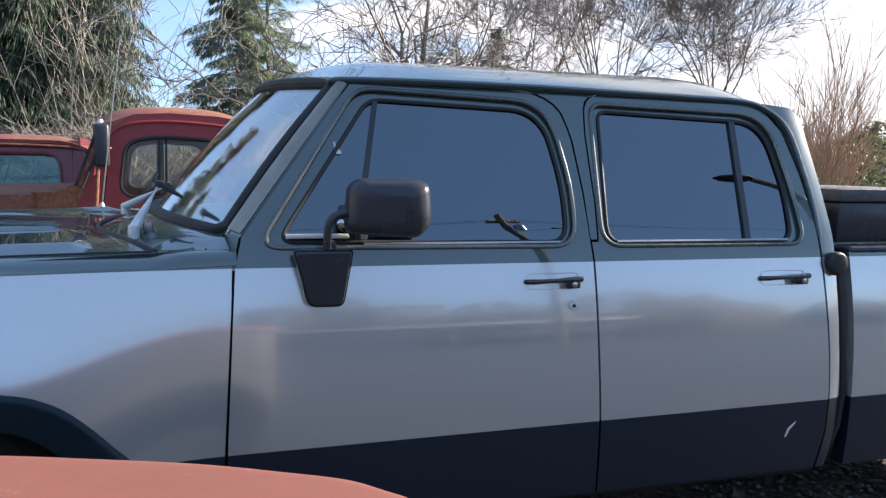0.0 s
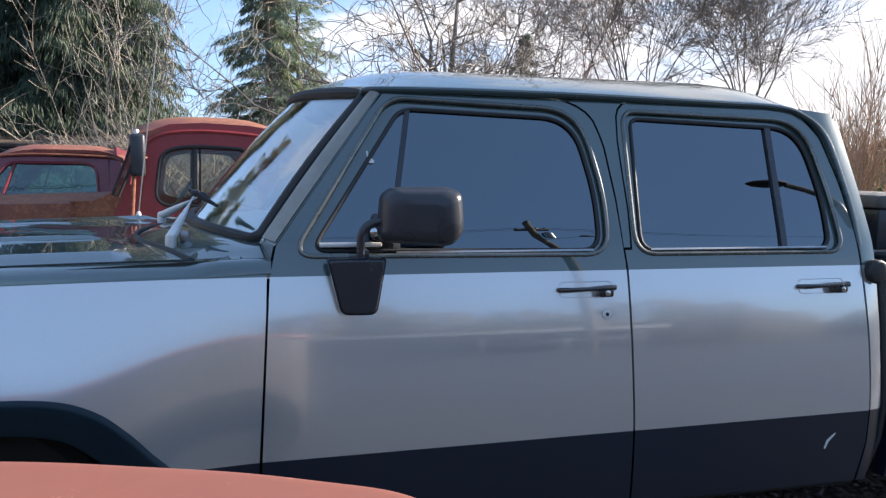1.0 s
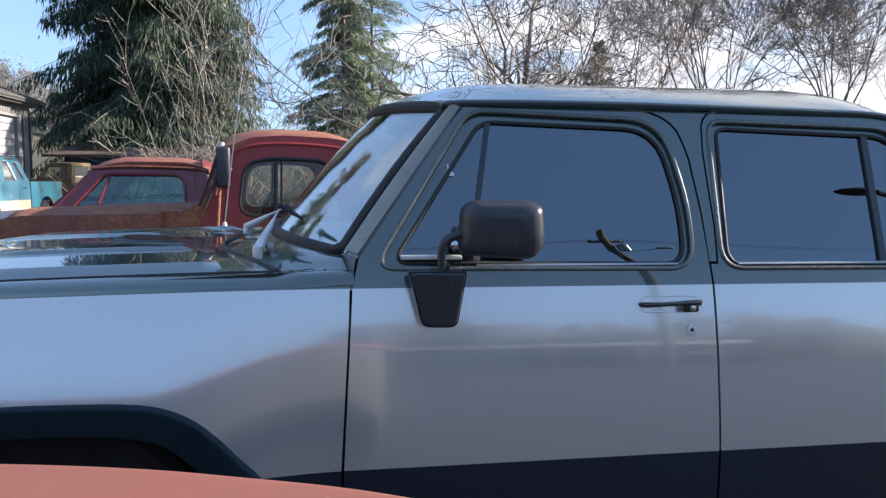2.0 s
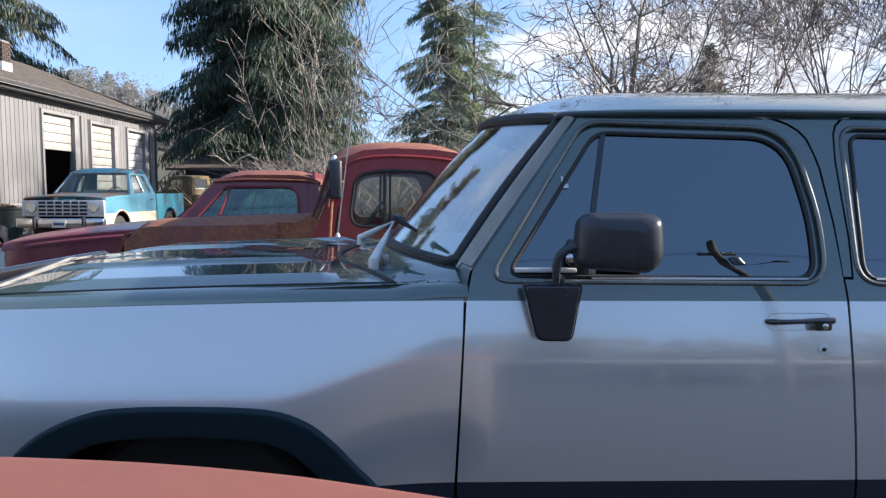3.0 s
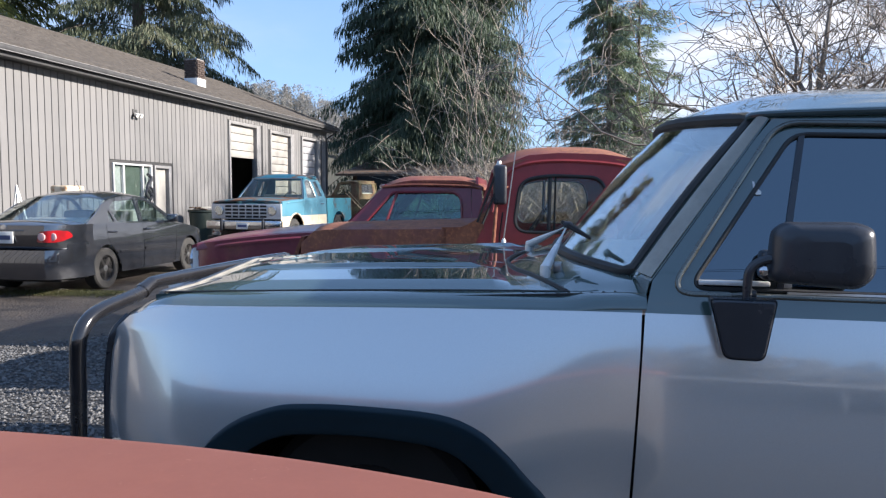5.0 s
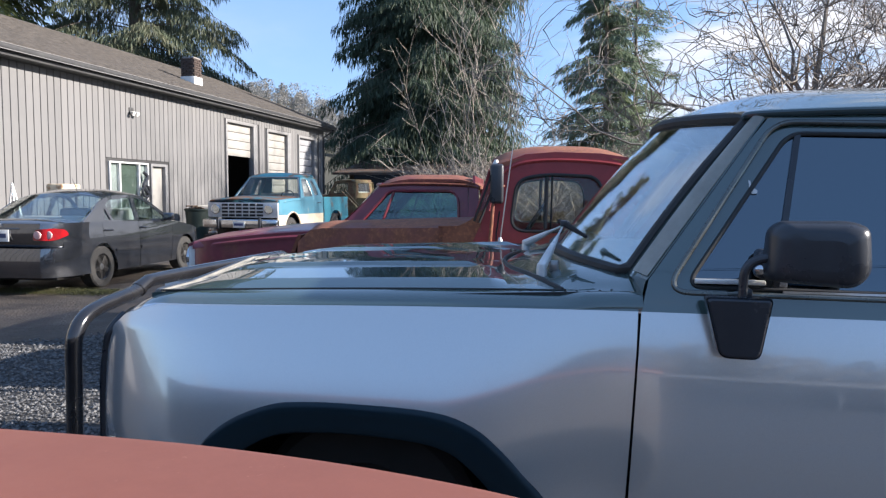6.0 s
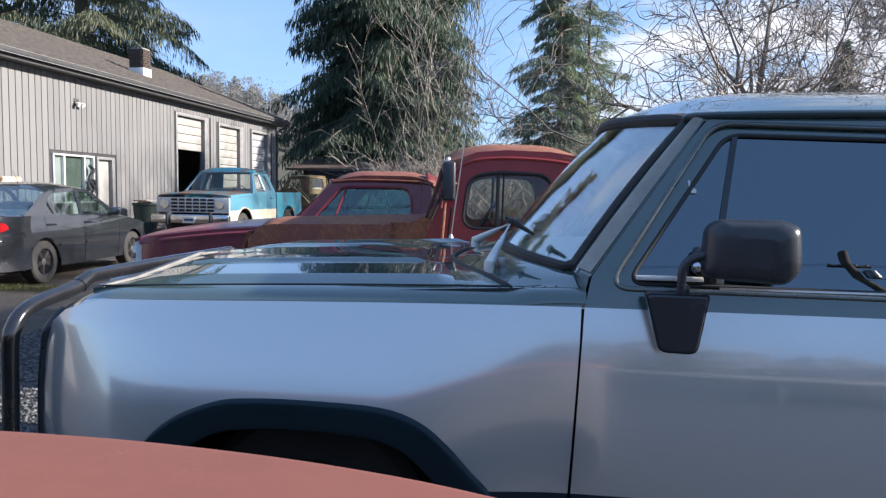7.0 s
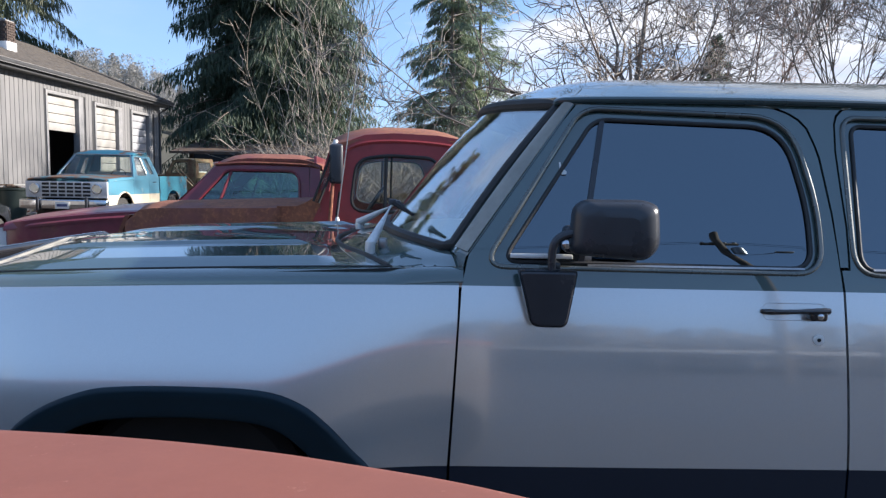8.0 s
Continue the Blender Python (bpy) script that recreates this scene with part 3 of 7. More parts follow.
    # pillars, and an added backing, near-black to give the panel gaps their shade
    b_pillar = [(1.078, 1.168), (1.100, 1.168), (1.107, 1.28), (1.106, 1.40), (1.106, 1.50), (1.114, 1.584), (1.124, 1.610), (1.143, 1.629), (1.18, 1.645), (0.86, 1.648), (0.903, 1.640), (0.950, 1.630), (0.986, 1.615), (1.014, 1.596), (1.036, 1.569), (1.052, 1.52), (1.062, 1.478), (1.076, 1.315)]
    both("b_pillar", sheet(b_pillar, body_side(), (), 0.02, dz=0.025, true=True), PAINT)
    shell = [(-1.60, 0.40), (-1.40, 0.36), (1.98, 0.36), (2.0, 1.14), (1.94, 1.62), (0.36, 1.62), (0.03, 1.15), (-1.45, 1.08), (-1.60, 1.0)]
    grow = lambda win: [(p[0] + 0.02 * (1 if p[0] > sum(q[0] for q in win) / len(win) else -1), p[1] + 0.012 * (1 if p[1] > 1.38 else -1)) for p in win]
    arch_hole = [(-1.30, 0.40), (-1.20, 0.66), (-1.0, 0.78), (-0.55, 0.78), (-0.35, 0.62), (-0.25, 0.40)]
    both("gap_backing", sheet(shell, lambda x, z: (x, fender_y(x, z) + 0.045 + nose(x, z), z), [grow(lip_f), grow(lip_r), arch_hole], 0.01, dx=0.2, dz=0.06), DARK)

    # windscreen, its seal, and the A pillars
    def ws(u, v, off=0.0):
        d = abs(u)
        x = (-0.285 + 0.256 * d ** 2.5) * (1 - v) + (0.100 + 0.207 * d ** 2.5) * v
        z = (1.222 - 0.040 * d * d) * (1 - v) + (1.664 - 0.030 * d * d) * v
        return (x + off, MID + u * (0.79 - 0.045 * v), z + 0.018 * math.sin(math.pi * v))
    put("windscreen", surf(lambda u, v: ws(u, v), lin(-1, 1, 33), lin(0, 1, 9), 0.006, (1, 0, -0.3)), CLEAR, T, "clear windscreen glass")
    ring = [ws(u, 0) for u in lin(-0.97, 0.97, 24)] + [ws(1, v) for v in lin(0.04, 0.97, 9)] + [ws(u, 1) for u in lin(0.97, -0.97, 24)] + [ws(-1, v) for v in lin(0.97, 0.04, 9)]
    put("windscreen_seal", tube(ring, 0.021, 10, True), RUBBER, T, "black rubber windscreen seal")

    def pillar(u, v):
        a = Vector(ws(-1, v))
        zs = 1.178 + (1.640 - 1.178) * v
        b = Vector((0.014 + (0.345 - 0.014) * v, side_y(zs) + 0.002, zs))
        w = a.lerp(b, u)
        return w + Vector((-0.6, -1.0, 0.3)) * 0.022 * math.sin(math.pi * u) * (1 - 0.4 * u)
    both("a_pillar", surf(pillar, lin(0, 1, 9), lin(0, 1, 12), 0.015, (0.6, 1, 0)), PAINT)

    # pale beige strip laid over the green pillar
    trim = plain("pale_pillar_strip", (0.30, 0.29, 0.25), (0.22, 0.215, 0.19), 6, 0.42, 0.1)
    both("pillar_strip", surf(lambda u, v: Vector(pillar(0.34 + 0.60 * u, v)) + Vector((-0.6, -1.0, 0.3)) * (0.003 + 0.003 * math.sin(math.pi * u)), lin(0, 1, 5), lin(0.03, 0.985, 14), 0.008, (0.6, 1, 0)), trim, "pale windscreen pillar strip")

    def foot(u, v):
        y = 0.19 - 0.15 * u
        k = max(0.0, (abs(y - MID) - 0.79) / 0.14)
        a = Vector((-0.029 + 0.037 * k, y, 1.182 - 0.034 * k * k))
        return a.lerp(Vector(pillar(u, 0.012)), v) + Vector((-0.004, -0.004, 0.0))
    both("pillar_foot", surf(foot, lin(0, 1, 7), lin(0, 1, 3), 0.012, (0.6, 1, 0)), PAINT)

    # roof with drip rail
    def roof(u, v):
        # u along (0 front, 1 rear), v across
        c = abs(v)
        x0 = 0.112 + 0.188 * c ** 2.2
        x1 = 2.045 - 0.065 * c ** 3
        x = x0 + (x1 - x0) * u
        rise = 0.128 * (1 - c ** 3.0)
        e0 = 1 - (1 - sat((x - x0) / 0.50)) ** 2.6
        e1 = 1 - (1 - sat((x1 - x) / 0.34)) ** 2.2
        back = 0.078 * max(0.0, (x - 1.60) / 0.40) ** 2.2
        z = 1.650 + rise * (0.24 + 0.76 * e0) * (0.35 + 0.65 * e1) - back - 0.002
        return (x, MID + v * (0.775 + 0.0 * u), z)
    vv = [math.sin(a) for a in lin(-math.pi / 2, math.pi / 2, 41)]
    put("roof", surf(roof, [0, 0.006, 0.015, 0.03, 0.05, 0.08, 0.11, 0.15, 0.2, 0.25, 0.3, 0.4, 0.5, 0.6, 0.7, 0.78, 0.84, 0.88, 0.92, 0.95, 0.975, 0.99, 1.0], vv, 0.02), PAINT, T, "glossy dark green roof skin")
    drip = [(0.285, 0.225, 1.636), (0.33, 0.205, 1.643), (0.6, 0.196, 1.648), (1.0, 0.195, 1.648), (1.5, 0.197, 1.641), (1.74, 0.198, 1.634), (1.84, 0.186, 1.606), (1.905, 0.156, 1.540), (1.935, 0.105, 1.40), (1.949, 0.060, 1.28), (1.954, 0.022, 1.165)]
    both("drip_rail", tube(spline(drip, 6), 0.011, 10), GREEN, "dark green drip rail")
    hr = [ws(u, 1.0) for u in lin(-1, 1, 30)]
    put("header_rail", tube([(p[0] + 0.010, p[1], p[2] + 0.008) for p in hr], 0.010, 8), GREEN, T)

    # cab corner, C pillar and back
    corner = [(1.954, 0.36), (1.995, 0.36), (2.030, 0.50), (2.035, 0.62), (2.018, 0.80), (2.014, 1.0), (2.016, 1.14), (2.012, 1.35), (1.992, 1.585), (1.95, 1.620), (1.80, 1.634), (1.85, 1.60), (1.895, 1.53), (1.930, 1.38), (1.946, 1.25), (1.951, 1.157), (1.959, 1.0), (1.971, 0.80), (1.983, 0.62), (1.981, 0.50)]
    both("cab_corner", sheet(corner, lambda x, z: (x, side_y(z) + 0.9 * max(0, x - (1.955 if z < 1.2 else 1.955 - 0.10 * (z - 1.2))) ** 1.6, z), (), 0.02, dx=0.02, dz=0.03), PAINT)
    back = rounded([(0.05, 0.40), (1.91, 0.40), (1.90, 1.14), (1.72, 1.62), (0.24, 1.62), (0.06, 1.14)], 0.06)
    bwin = rounded([(0.42, 1.20), (1.54, 1.20), (1.50, 1.54), (0.46, 1.54)], 0.06)
    put("cab_back", sheet(back, lambda y, z: (2.012 - 0.08 * max(0, z - 1.14), y, z), [bwin], 0.02, (-1, 0, 0), 0, 0.1), PAINT, T)
    put("rear_window", sheet(bwin, lambda y, z: (2.004 - 0.08 * max(0, z - 1.14), y, z), (), 0.005, (-1, 0, 0), 0, 0.1), TINT, T, "dark tinted rear glass")
    for s in (0, 1):
        fl = (lambda d: flipped(d, MID)) if s else (lambda d: d)
        m = Matrix.Translation((2.000, 0.0, 1.078)) @ Matrix.Rotation(radians(90), 4, 'X')
        k = put("rubber_bumper", fl(lathe([(0.030, -0.04), (0.040, 0.0), (0.041, 0.022), (0.034, 0.032), (0.020, 0.036)], m, 24)), RUBBER, T, "round black rubber bump stop")
        put("strap", fl(tube([(2.030, 0.010, 1.06), (2.034, -0.012, 0.95), (2.040, -0.026, 0.8), (2.054, -0.030, 0.62), (2.046, -0.024, 0.50), (2.012, -0.008, 0.38)], 0.012, 8)), RUBBER, T, "black rubber gap strip")

    # hood, cowl, wipers, antenna
    def hood_back(y):
        return -0.48 + 0.272 * min(1.0, abs(y - MID) / 0.885) ** 2.0

    def hood_end(y):
        return float(np.interp(abs(y - MID), [0, 0.40, 0.50, 0.555, 0.73, 0.885], [-0.50, -0.47, -0.455, -0.445, -0.405, -0.36]))

    def hood_run(y):
        return float(np.interp(abs(y - MID), [0, 0.40, 0.52, 0.56, 0.885], [0.42, 0.36, 0.12, 0.06, 0.05]))

    def hood_z(x, y):
        d = abs(y - MID)
        z = fender_top(min(x, -0.25))
        # the crown grows from the low front edge
        f = smooth01((x + 1.65 - 0.12 * (d / 0.9) ** 2) / 0.32)
        full = 0.024 * (1 - (1 - sat((0.885 - d) / 0.30)) ** 2.2)
        # the raised panel: wide sloping flanks, a creased edge, and a shallow trough along the middle
        up = float(np.interp(d, [0, 0.20, 0.23, 0.42, 0.53, 0.56, 0.805, 0.815, 0.885], [0.047, 0.047, 0.056, 0.057, 0.054, 0.041, 0.026, 0.023, 0.0]))
        full += max(0.0, up - full) * sat((hood_end(y) - x) / hood_run(y))
        z += full * f + 0.053 * max(0.0, 1 - d / 0.62) ** 1.3 * (1 - f)
        z -= 0.28 * max(0.0, -1.42 - x) ** 1.7
        return z
    ys = [0.096, 0.11, 0.14, 0.163, 0.177, 0.21, 0.25, 0.30, 0.36, 0.416, 0.422, 0.447, 0.453, 0.50, 0.555, 0.565, 0.64, 0.745, 0.753, 0.777, 0.785, 0.85, 0.92, 0.98]
    ys = ys + [2 * MID - y for y in ys[-2::-1]]
    us = [0, 0.03, 0.06, 0.09, 0.12, 0.16, 0.22, 0.3, 0.4, 0.5, 0.6, 0.7, 0.8, 0.9, 1.0, 1.5, 2.0, 2.25, 2.5, 2.75, 3.0]
    def hood(u, y):
        x0 = -1.65 + 0.12 * (abs(y - MID) / 0.9) ** 2
        e, b = hood_end(y), hood_back(y) - 0.006
        x = float(np.interp(u, [0, 1, 2, 3], [x0, e - hood_run(y), e, b]))
        return (x, y, hood_z(x, y))
    put("hood", surf(hood, us, ys, 0.02), PAINT, T, "", 6)
    # light strip along the hood's front edge, with ribs
    edge = lambda y: -1.640 + 0.12 * (abs(y - MID) / 0.9) ** 2
    put("hood_edge_strip", surf(lambda i, v: (edge(i) + 0.024 * v, i, hood_z(edge(i) + 0.024 * v, i) + 0.005 + 0.004 * math.sin(math.pi * v)), lin(0.10, 1.86, 60), lin(0, 1, 5), 0.008), LIGHTSTRIP, T, "ribbed light metal strip along the hood edge", 40)
    rib_y = lin(0.11, 1.85, 88)
    rib = put("strip_rib", join(*[tube([(edge(y) + 0.002, y, hood_z(edge(y) + 0.002, y) + 0.007), (edge(y) + 0.012, y, hood_z(edge(y) + 0.012, y) + 0.0105), (edge(y) + 0.023, y, hood_z(edge(y) + 0.023, y) + 0.007)], 0.0022, 4) for y in rib_y]), STEEL, T, "fine ribs across the light strip")
    rib["kind"] = "stuff"

    def cowl_back(y):
        d = abs(y - MID)
        if d < 0.79:
            return -0.285 + 0.256 * (d / 0.79) ** 2.5, 1.222 - 0.040 * (d / 0.79) ** 2
        k = (d - 0.79) / 0.14
        return -0.029 + 0.037 * k, 1.182 - 0.034 * k * k
    def cowl(y, v):
        x0 = hood_back(y) + 0.004
        if abs(y - MID) > 0.885:
            x0 = -0.205
        x1, z1 = cowl_back(y)
        z0 = hood_z(min(x0, -0.2), min(max(y, 0.096), 1.864)) - 0.004
        x = x0 + (x1 - x0) * v
        return (x, y, z0 + (z1 - z0) * (v ** 1.5) + 0.014 * math.sin(math.pi * v) * sat((0.9 - abs(y - MID)) / 0.17))
    cy = [0.048, 0.07, 0.095, 0.12, 0.15, 0.19] + lin(0.23, 1.73, 26) + [1.77, 1.81, 1.84, 1.865, 1.89, 1.912]
    put("cowl", surf(cowl, cy, lin(0, 1, 10), 0.012), PAINT, T)
    gap = [(hood_back(y) - 0.001, y, hood_z(hood_back(y) - 0.02, y) + 0.0005) for y in lin(0.10, 1.86, 48)]
    put("cowl_gap", tube(gap, 0.008, 6), RUBBER, T, "black hood to cowl gap seal")
    sidegap = [(x, 0.0945, fender_top(x) + 0.001) for x in lin(-1.50, -0.20, 30)]
    both("hood_gap", tube(sidegap, 0.0035, 5), RUBBER)
    for k in range(9):
        put("bolt", lathe([(0.0035, 0), (0.004, 0.002), (0.002, 0.003)], Matrix.Translation((-0.33 + 0.032 * k, 0.06 + 0.008 * (k % 3), fender_top(-0.33 + 0.032 * k) - 0.0005)), 8), DARK, T)
    # wipers: heavy chrome arms on pivots, black blades
    for (px, py, pz), (ex, ey, ez) in (((-0.285, 0.272, 1.178), (-0.225, 0.42, 1.318)), ((-0.405, 0.985, 1.205), (-0.235, 0.80, 1.302))):
        w = put("wiper", lathe([(0.016, -0.02), (0.017, 0.0), (0.015, 0.018), (0.008, 0.024)], Matrix.Translation((px, py, pz)), 16), ARM, T, "silver wiper pivot")
        a, b = Vector((px, py, pz + 0.008)), Vector((ex, ey, ez))
        put("wiper_arm", tube([a, a.lerp(b, 0.18), a.lerp(b, 0.45), a.lerp(b, 0.75), b], [0.016, 0.0145, 0.0105, 0.0035, 0.003], 10), ARM, w, "bright metal wiper arm")
        d = Vector((0.075, -0.13, -0.035))
        put("wiper_blade", tube([b - d * 0.25, b, b + d * 0.5, b + d], [0.006, 0.009, 0.008, 0.005], 6), DARK, w, "black wiper blade")
        put("blade_clip", moved(block_data(-0.012, -0.016, -0.010, 0.012, 0.016, 0.010, bevel=0.003), Matrix.Translation(b)), BLACK, w)
    put("washer_nozzle", block_data(-0.265, 0.30, 1.172, -0.235, 0.33, 1.205, bevel=0.006), STEEL, T)
    ab = put("antenna_base", lathe([(0.034, 0.0), (0.034, 0.006), (0.014, 0.012), (0.012, 0.035), (0.006, 0.048)], Matrix.Translation((-0.613, 1.75, 1.142)), 16), WHITE, T, "white antenna base")
    put("antenna_mast", tube([(-0.613, 1.75, 1.18), (-0.56, 1.752, 1.60), (-0.51, 1.755, 1.98)], [0.0035, 0.003, 0.002], 6), STEEL, ab)

    # front: grille, headlamps, bumper, push bar
    gr = rounded([(0.10, 0.60), (1.86, 0.60), (1.86, 1.02), (0.10, 1.02)], 0.05)
    G = put("grille", sheet(gr, lambda y, z: (-1.60, y, z), (), 0.03, (1, 0, 0), 0, 0.1), BLACKPAINT, T, "black grille")
    for z in lin(0.66, 0.96, 6):
        put("grille_bar", block_data(-1.625, 0.45, z - 0.012, -1.60, 1.51, z + 0.012, bevel=0.005), CHROME, G)
    for y in (0.27, 1.69):
        put("headlight", lathe([(0.11, 0.0), (0.115, 0.02), (0.095, 0.025), (0.08, 0.05), (0.03, 0.06)], Matrix.Translation((-1.60, y, 0.82)) @ Matrix.Rotation(radians(-90), 4, 'Y'), 28), CHROME, T)
    fy = lambda x, z: (x, fender_y(x, z) + nose(x, z) - 0.001, z)
    both("corner_trim", tube(spline([(-1.648, 0.110, 1.012), fy(-1.668, 0.965), fy(-1.686, 0.90), fy(-1.696, 0.80), fy(-1.698, 0.65), fy(-1.698, 0.45)], 5), 0.012, 8), BLACK, "black front edge trim")
    put("front_bumper", block_data(-1.80, 0.0, 0.42, -1.64, 1.96, 0.58, bevel=0.03, segs=3), CHROME, T, "chrome front bumper")
    half = [(-1.77, -0.005, 0.42), (-1.762, 0.0, 0.62), (-1.757, 0.0, 0.90), (-1.753, 0.012, 0.965), (-1.75, 0.05, 1.006), (-1.75, 0.12, 1.028), (-1.75, 0.27, 1.048), (-1.75, 0.325, 1.058), (-1.75, 0.375, 1.078), (-1.75, 0.43, 1.086), (-1.75, 0.70, 1.088)]
    bar = half + [(x, 2 * MID - y, z) for x, y, z in half[::-1]]
    put("push_bar", tube(spline(bar, 6), 0.0255, 14), BLACKPAINT, T, "black tubular push bar")
    for s in (0, 1):
        w = [(-1.75, 0.330, 1.059), (-1.75, 0.345, 1.066)]
        put("weld_collar", flipped(tube(w, 0.0285, 14), MID) if s else tube(w, 0.0285, 14), BLACKPAINT, T)

    # bed
    bed_out = [(2.072, 0.36), (2.074, 0.60), (2.068, 1.115), (4.42, 1.115), (4.45, 1.08), (4.45, 0.45), (3.78, 0.42)] + [(3.25 + 0.50 * math.cos(a), 0.40 + 0.38 * math.sin(a)) for a in lin(0.05, math.pi - 0.05, 16)] + [(2.74, 0.36)]
    both("bed_side", sheet(bed_out[::-1], body_side(), (), 0.05, dx=0.2, dz=0.025, true=True), PAINT)
    both("bed_rail", block_data(2.069, 0.0, 1.108, 4.44, 0.085, 1.135, bevel=0.012, segs=3), BLACK, "black bed rail cap")
    put("bed_floor", block_data(2.08, 0.06, 0.62, 4.42, 1.90, 0.66, bevel=0.005), DARK, T)
    put("bed_front", block_data(2.075, 0.05, 0.62, 2.105, 1.91, 1.10, bevel=0.008), PAINT, T)
    put("tailgate", block_data(4.42, 0.03, 0.62, 4.47, 1.93, 1.12, bevel=0.015, segs=3), PAINT, T)
    put("rear_bumper", block_data(4.50, 0.02, 0.45, 4.64, 1.94, 0.60, bevel=0.03, segs=3), CHROME, T)
    # rocker, chassis, interior
    both("rocker", tube([(x, 0.02, 0.36) for x in lin(-0.02, 1.97, 4)], 0.035, 8), DARK)
    put("chassis", join(block_data(-1.5, 0.45, 0.36, 4.4, 0.58, 0.50, bevel=0.01), block_data(-1.5, 1.38, 0.36, 4.4, 1.51, 0.50, bevel=0.01), block_data(-0.3, 0.14, 0.40, 1.98, 1.82, 0.44, bevel=0.01)), DARK, T)
    put("engine_bay", block_data(-1.45, 0.45, 0.50, -0.45, 1.51, 1.0, bevel=0.05), DARK, T)
    put("dashboard", surf(lambda u, v: (-0.22 + 0.20 * abs(u) ** 2.2 + 0.32 * v, MID + u * 0.76, 1.205 - 0.01 * u * u - 0.16 * max(0, v - 0.7) / 0.3), lin(-1, 1, 15), lin(0, 1, 8), 0.03), INTERIOR, T, "grey dashboard")
    put("steering_wheel", tube([(0.27 + 0.06 * math.sin(a), 0.55 + 0.19 * math.cos(a), 1.10 + 0.18 * math.sin(a)) for a in lin(0, 2 * math.pi * 23 / 24, 24)], 0.013, 8, True), BLACK, T)
    for x in (0.62, 1.50):
        st = put("bench_seat", block_data(x - 0.22, 0.28, 0.72, x + 0.26, 1.68, 0.88, bevel=0.05, segs=3), INTERIOR, T, "grey bench seat")
        put("seat_back", moved(block_data(-0.07, 0.28, 0.0, 0.07, 1.68, 0.52, bevel=0.05, segs=3), Matrix.Translation((x + 0.25, 0, 0.85)) @ Matrix.Rotation(radians(12), 4, 'Y')), INTERIOR, st)
    return T


truck = make_truck()


def make_mirror():
    """Folded towing mirror: rounded head over a tapered lower spotter, on a bent arm."""
    M = truck
    head = rounded([(0.292, 1.200), (0.500, 1.186), (0.536, 1.225), (0.528, 1.338), (0.49, 1.352), (0.33, 1.350), (0.302, 1.328)], [0.03, 0.04, 0.04, 0.03, 0.03, 0.03, 0.03], 5)
    V, F, B = fill(head, (), 0, 0)
    rings = [(-0.120, 0.45), (-0.118, 0.66), (-0.113, 0.80), (-0.105, 0.89), (-0.093, 0.95), (-0.078, 0.985), (-0.062, 1.0), (-0.040, 1.0), (-0.032, 0.96)]
    cx, cz = 0.415, 1.268
    loop = head[::-1]
    n = len(loop)
    verts, faces = [], []
    for y, k in rings:
        for x, z in loop:
            verts.append((cx + (x - cx) * k, y - 0.006 * (x - cx) / 0.12, cz + (z - cz) * k))
    for i in range(len(rings) - 1):
        for j in range(n):
            l = (j + 1) % n
            faces.append((i * n + j, i * n + l, (i + 1) * n + l, (i + 1) * n + j))
    faces.append(tuple(range(n)))
    faces.append(tuple(range(len(verts) - 1, len(verts) - n - 1, -1)))
    h = put("mirror_head", (verts, [tuple(reversed(f)) for f in faces]), BLACK, M, "black plastic folded door mirror", 30)
    put("mirror_glass", block_data(0.325, -0.036, 1.215, 0.505, -0.030, 1.335, bevel=0.002), CHROME, h)
    low = rounded([(0.153, 1.158), (0.192, 1.002), (0.290, 1.000), (0.317, 1.158)], [0.012, 0.022, 0.022, 0.012], 4)
    verts, faces = [], []
    rings = [(-0.094, 0.88), (-0.092, 0.93), (-0.086, 0.965), (-0.088, 0.985), (-0.080, 1.0), (-0.05, 1.0)]
    cx, cz = 0.237, 1.083
    n = len(low)
    for y, k in rings:
        for x, z in low:
            verts.append((cx + (x - cx) * k, y, cz + (z - cz) * k))
    for i in range(len(rings) - 1):
        for j in range(n):
            l = (j + 1) % n
            faces.append((i * n + j, i * n + l, (i + 1) * n + l, (i + 1) * n + j))
    faces.append(tuple(range(n)))
    faces.append(tuple(range(len(verts) - 1, len(verts) - n - 1, -1)))
    put("mirror_spotter", (verts, faces), BLACK, M, "tapered black lower mirror", 30)
    put("mirror_arm", tube(spline([(0.247, -0.06, 1.14), (0.247, -0.062, 1.19), (0.250, -0.065, 1.222), (0.264, -0.066, 1.244), (0.29, -0.066, 1.256), (0.32, -0.066, 1.258)], 5), 0.0115, 10), BLACK, M)
    put("mirror_bracket", block_data(0.255, -0.045, 1.150, 0.275, 0.03, 1.175, bevel=0.006), BLACK, M)
    put("mirror_mount", block_data(0.285, -0.04, 1.20, 0.325, 0.035, 1.275, bevel=0.014, segs=3), BLACK, M)
    m = Matrix.Translation((0.283, -0.066, 1.228)) @ Matrix.Rotation(radians(90), 4, 'X')
    put("mirror_bolt", lathe([(0.012, 0.0), (0.012, 0.01), (0.007, 0.013)], m, 14), CHROME, M)


make_mirror()


def make_toolbox():
    t = empty("truck_toolbox", "black truck toolbox with tread plate lid across the bed", "toolbox")
    put("body", block_data(2.105, 0.10, 1.136, 2.65, 1.86, 1.285, bevel=0.012), BLACK, t)
    put("lid", block_data(2.085, 0.085, 1.285, 2.665, 1.875, 1.335, bevel=0.014), TREAD, t, "grey tread plate lid")
    put("latch", block_data(2.33, 0.088, 1.25, 2.43, 0.102, 1.28, bevel=0.004), STEEL, t)
    return t


make_toolbox()

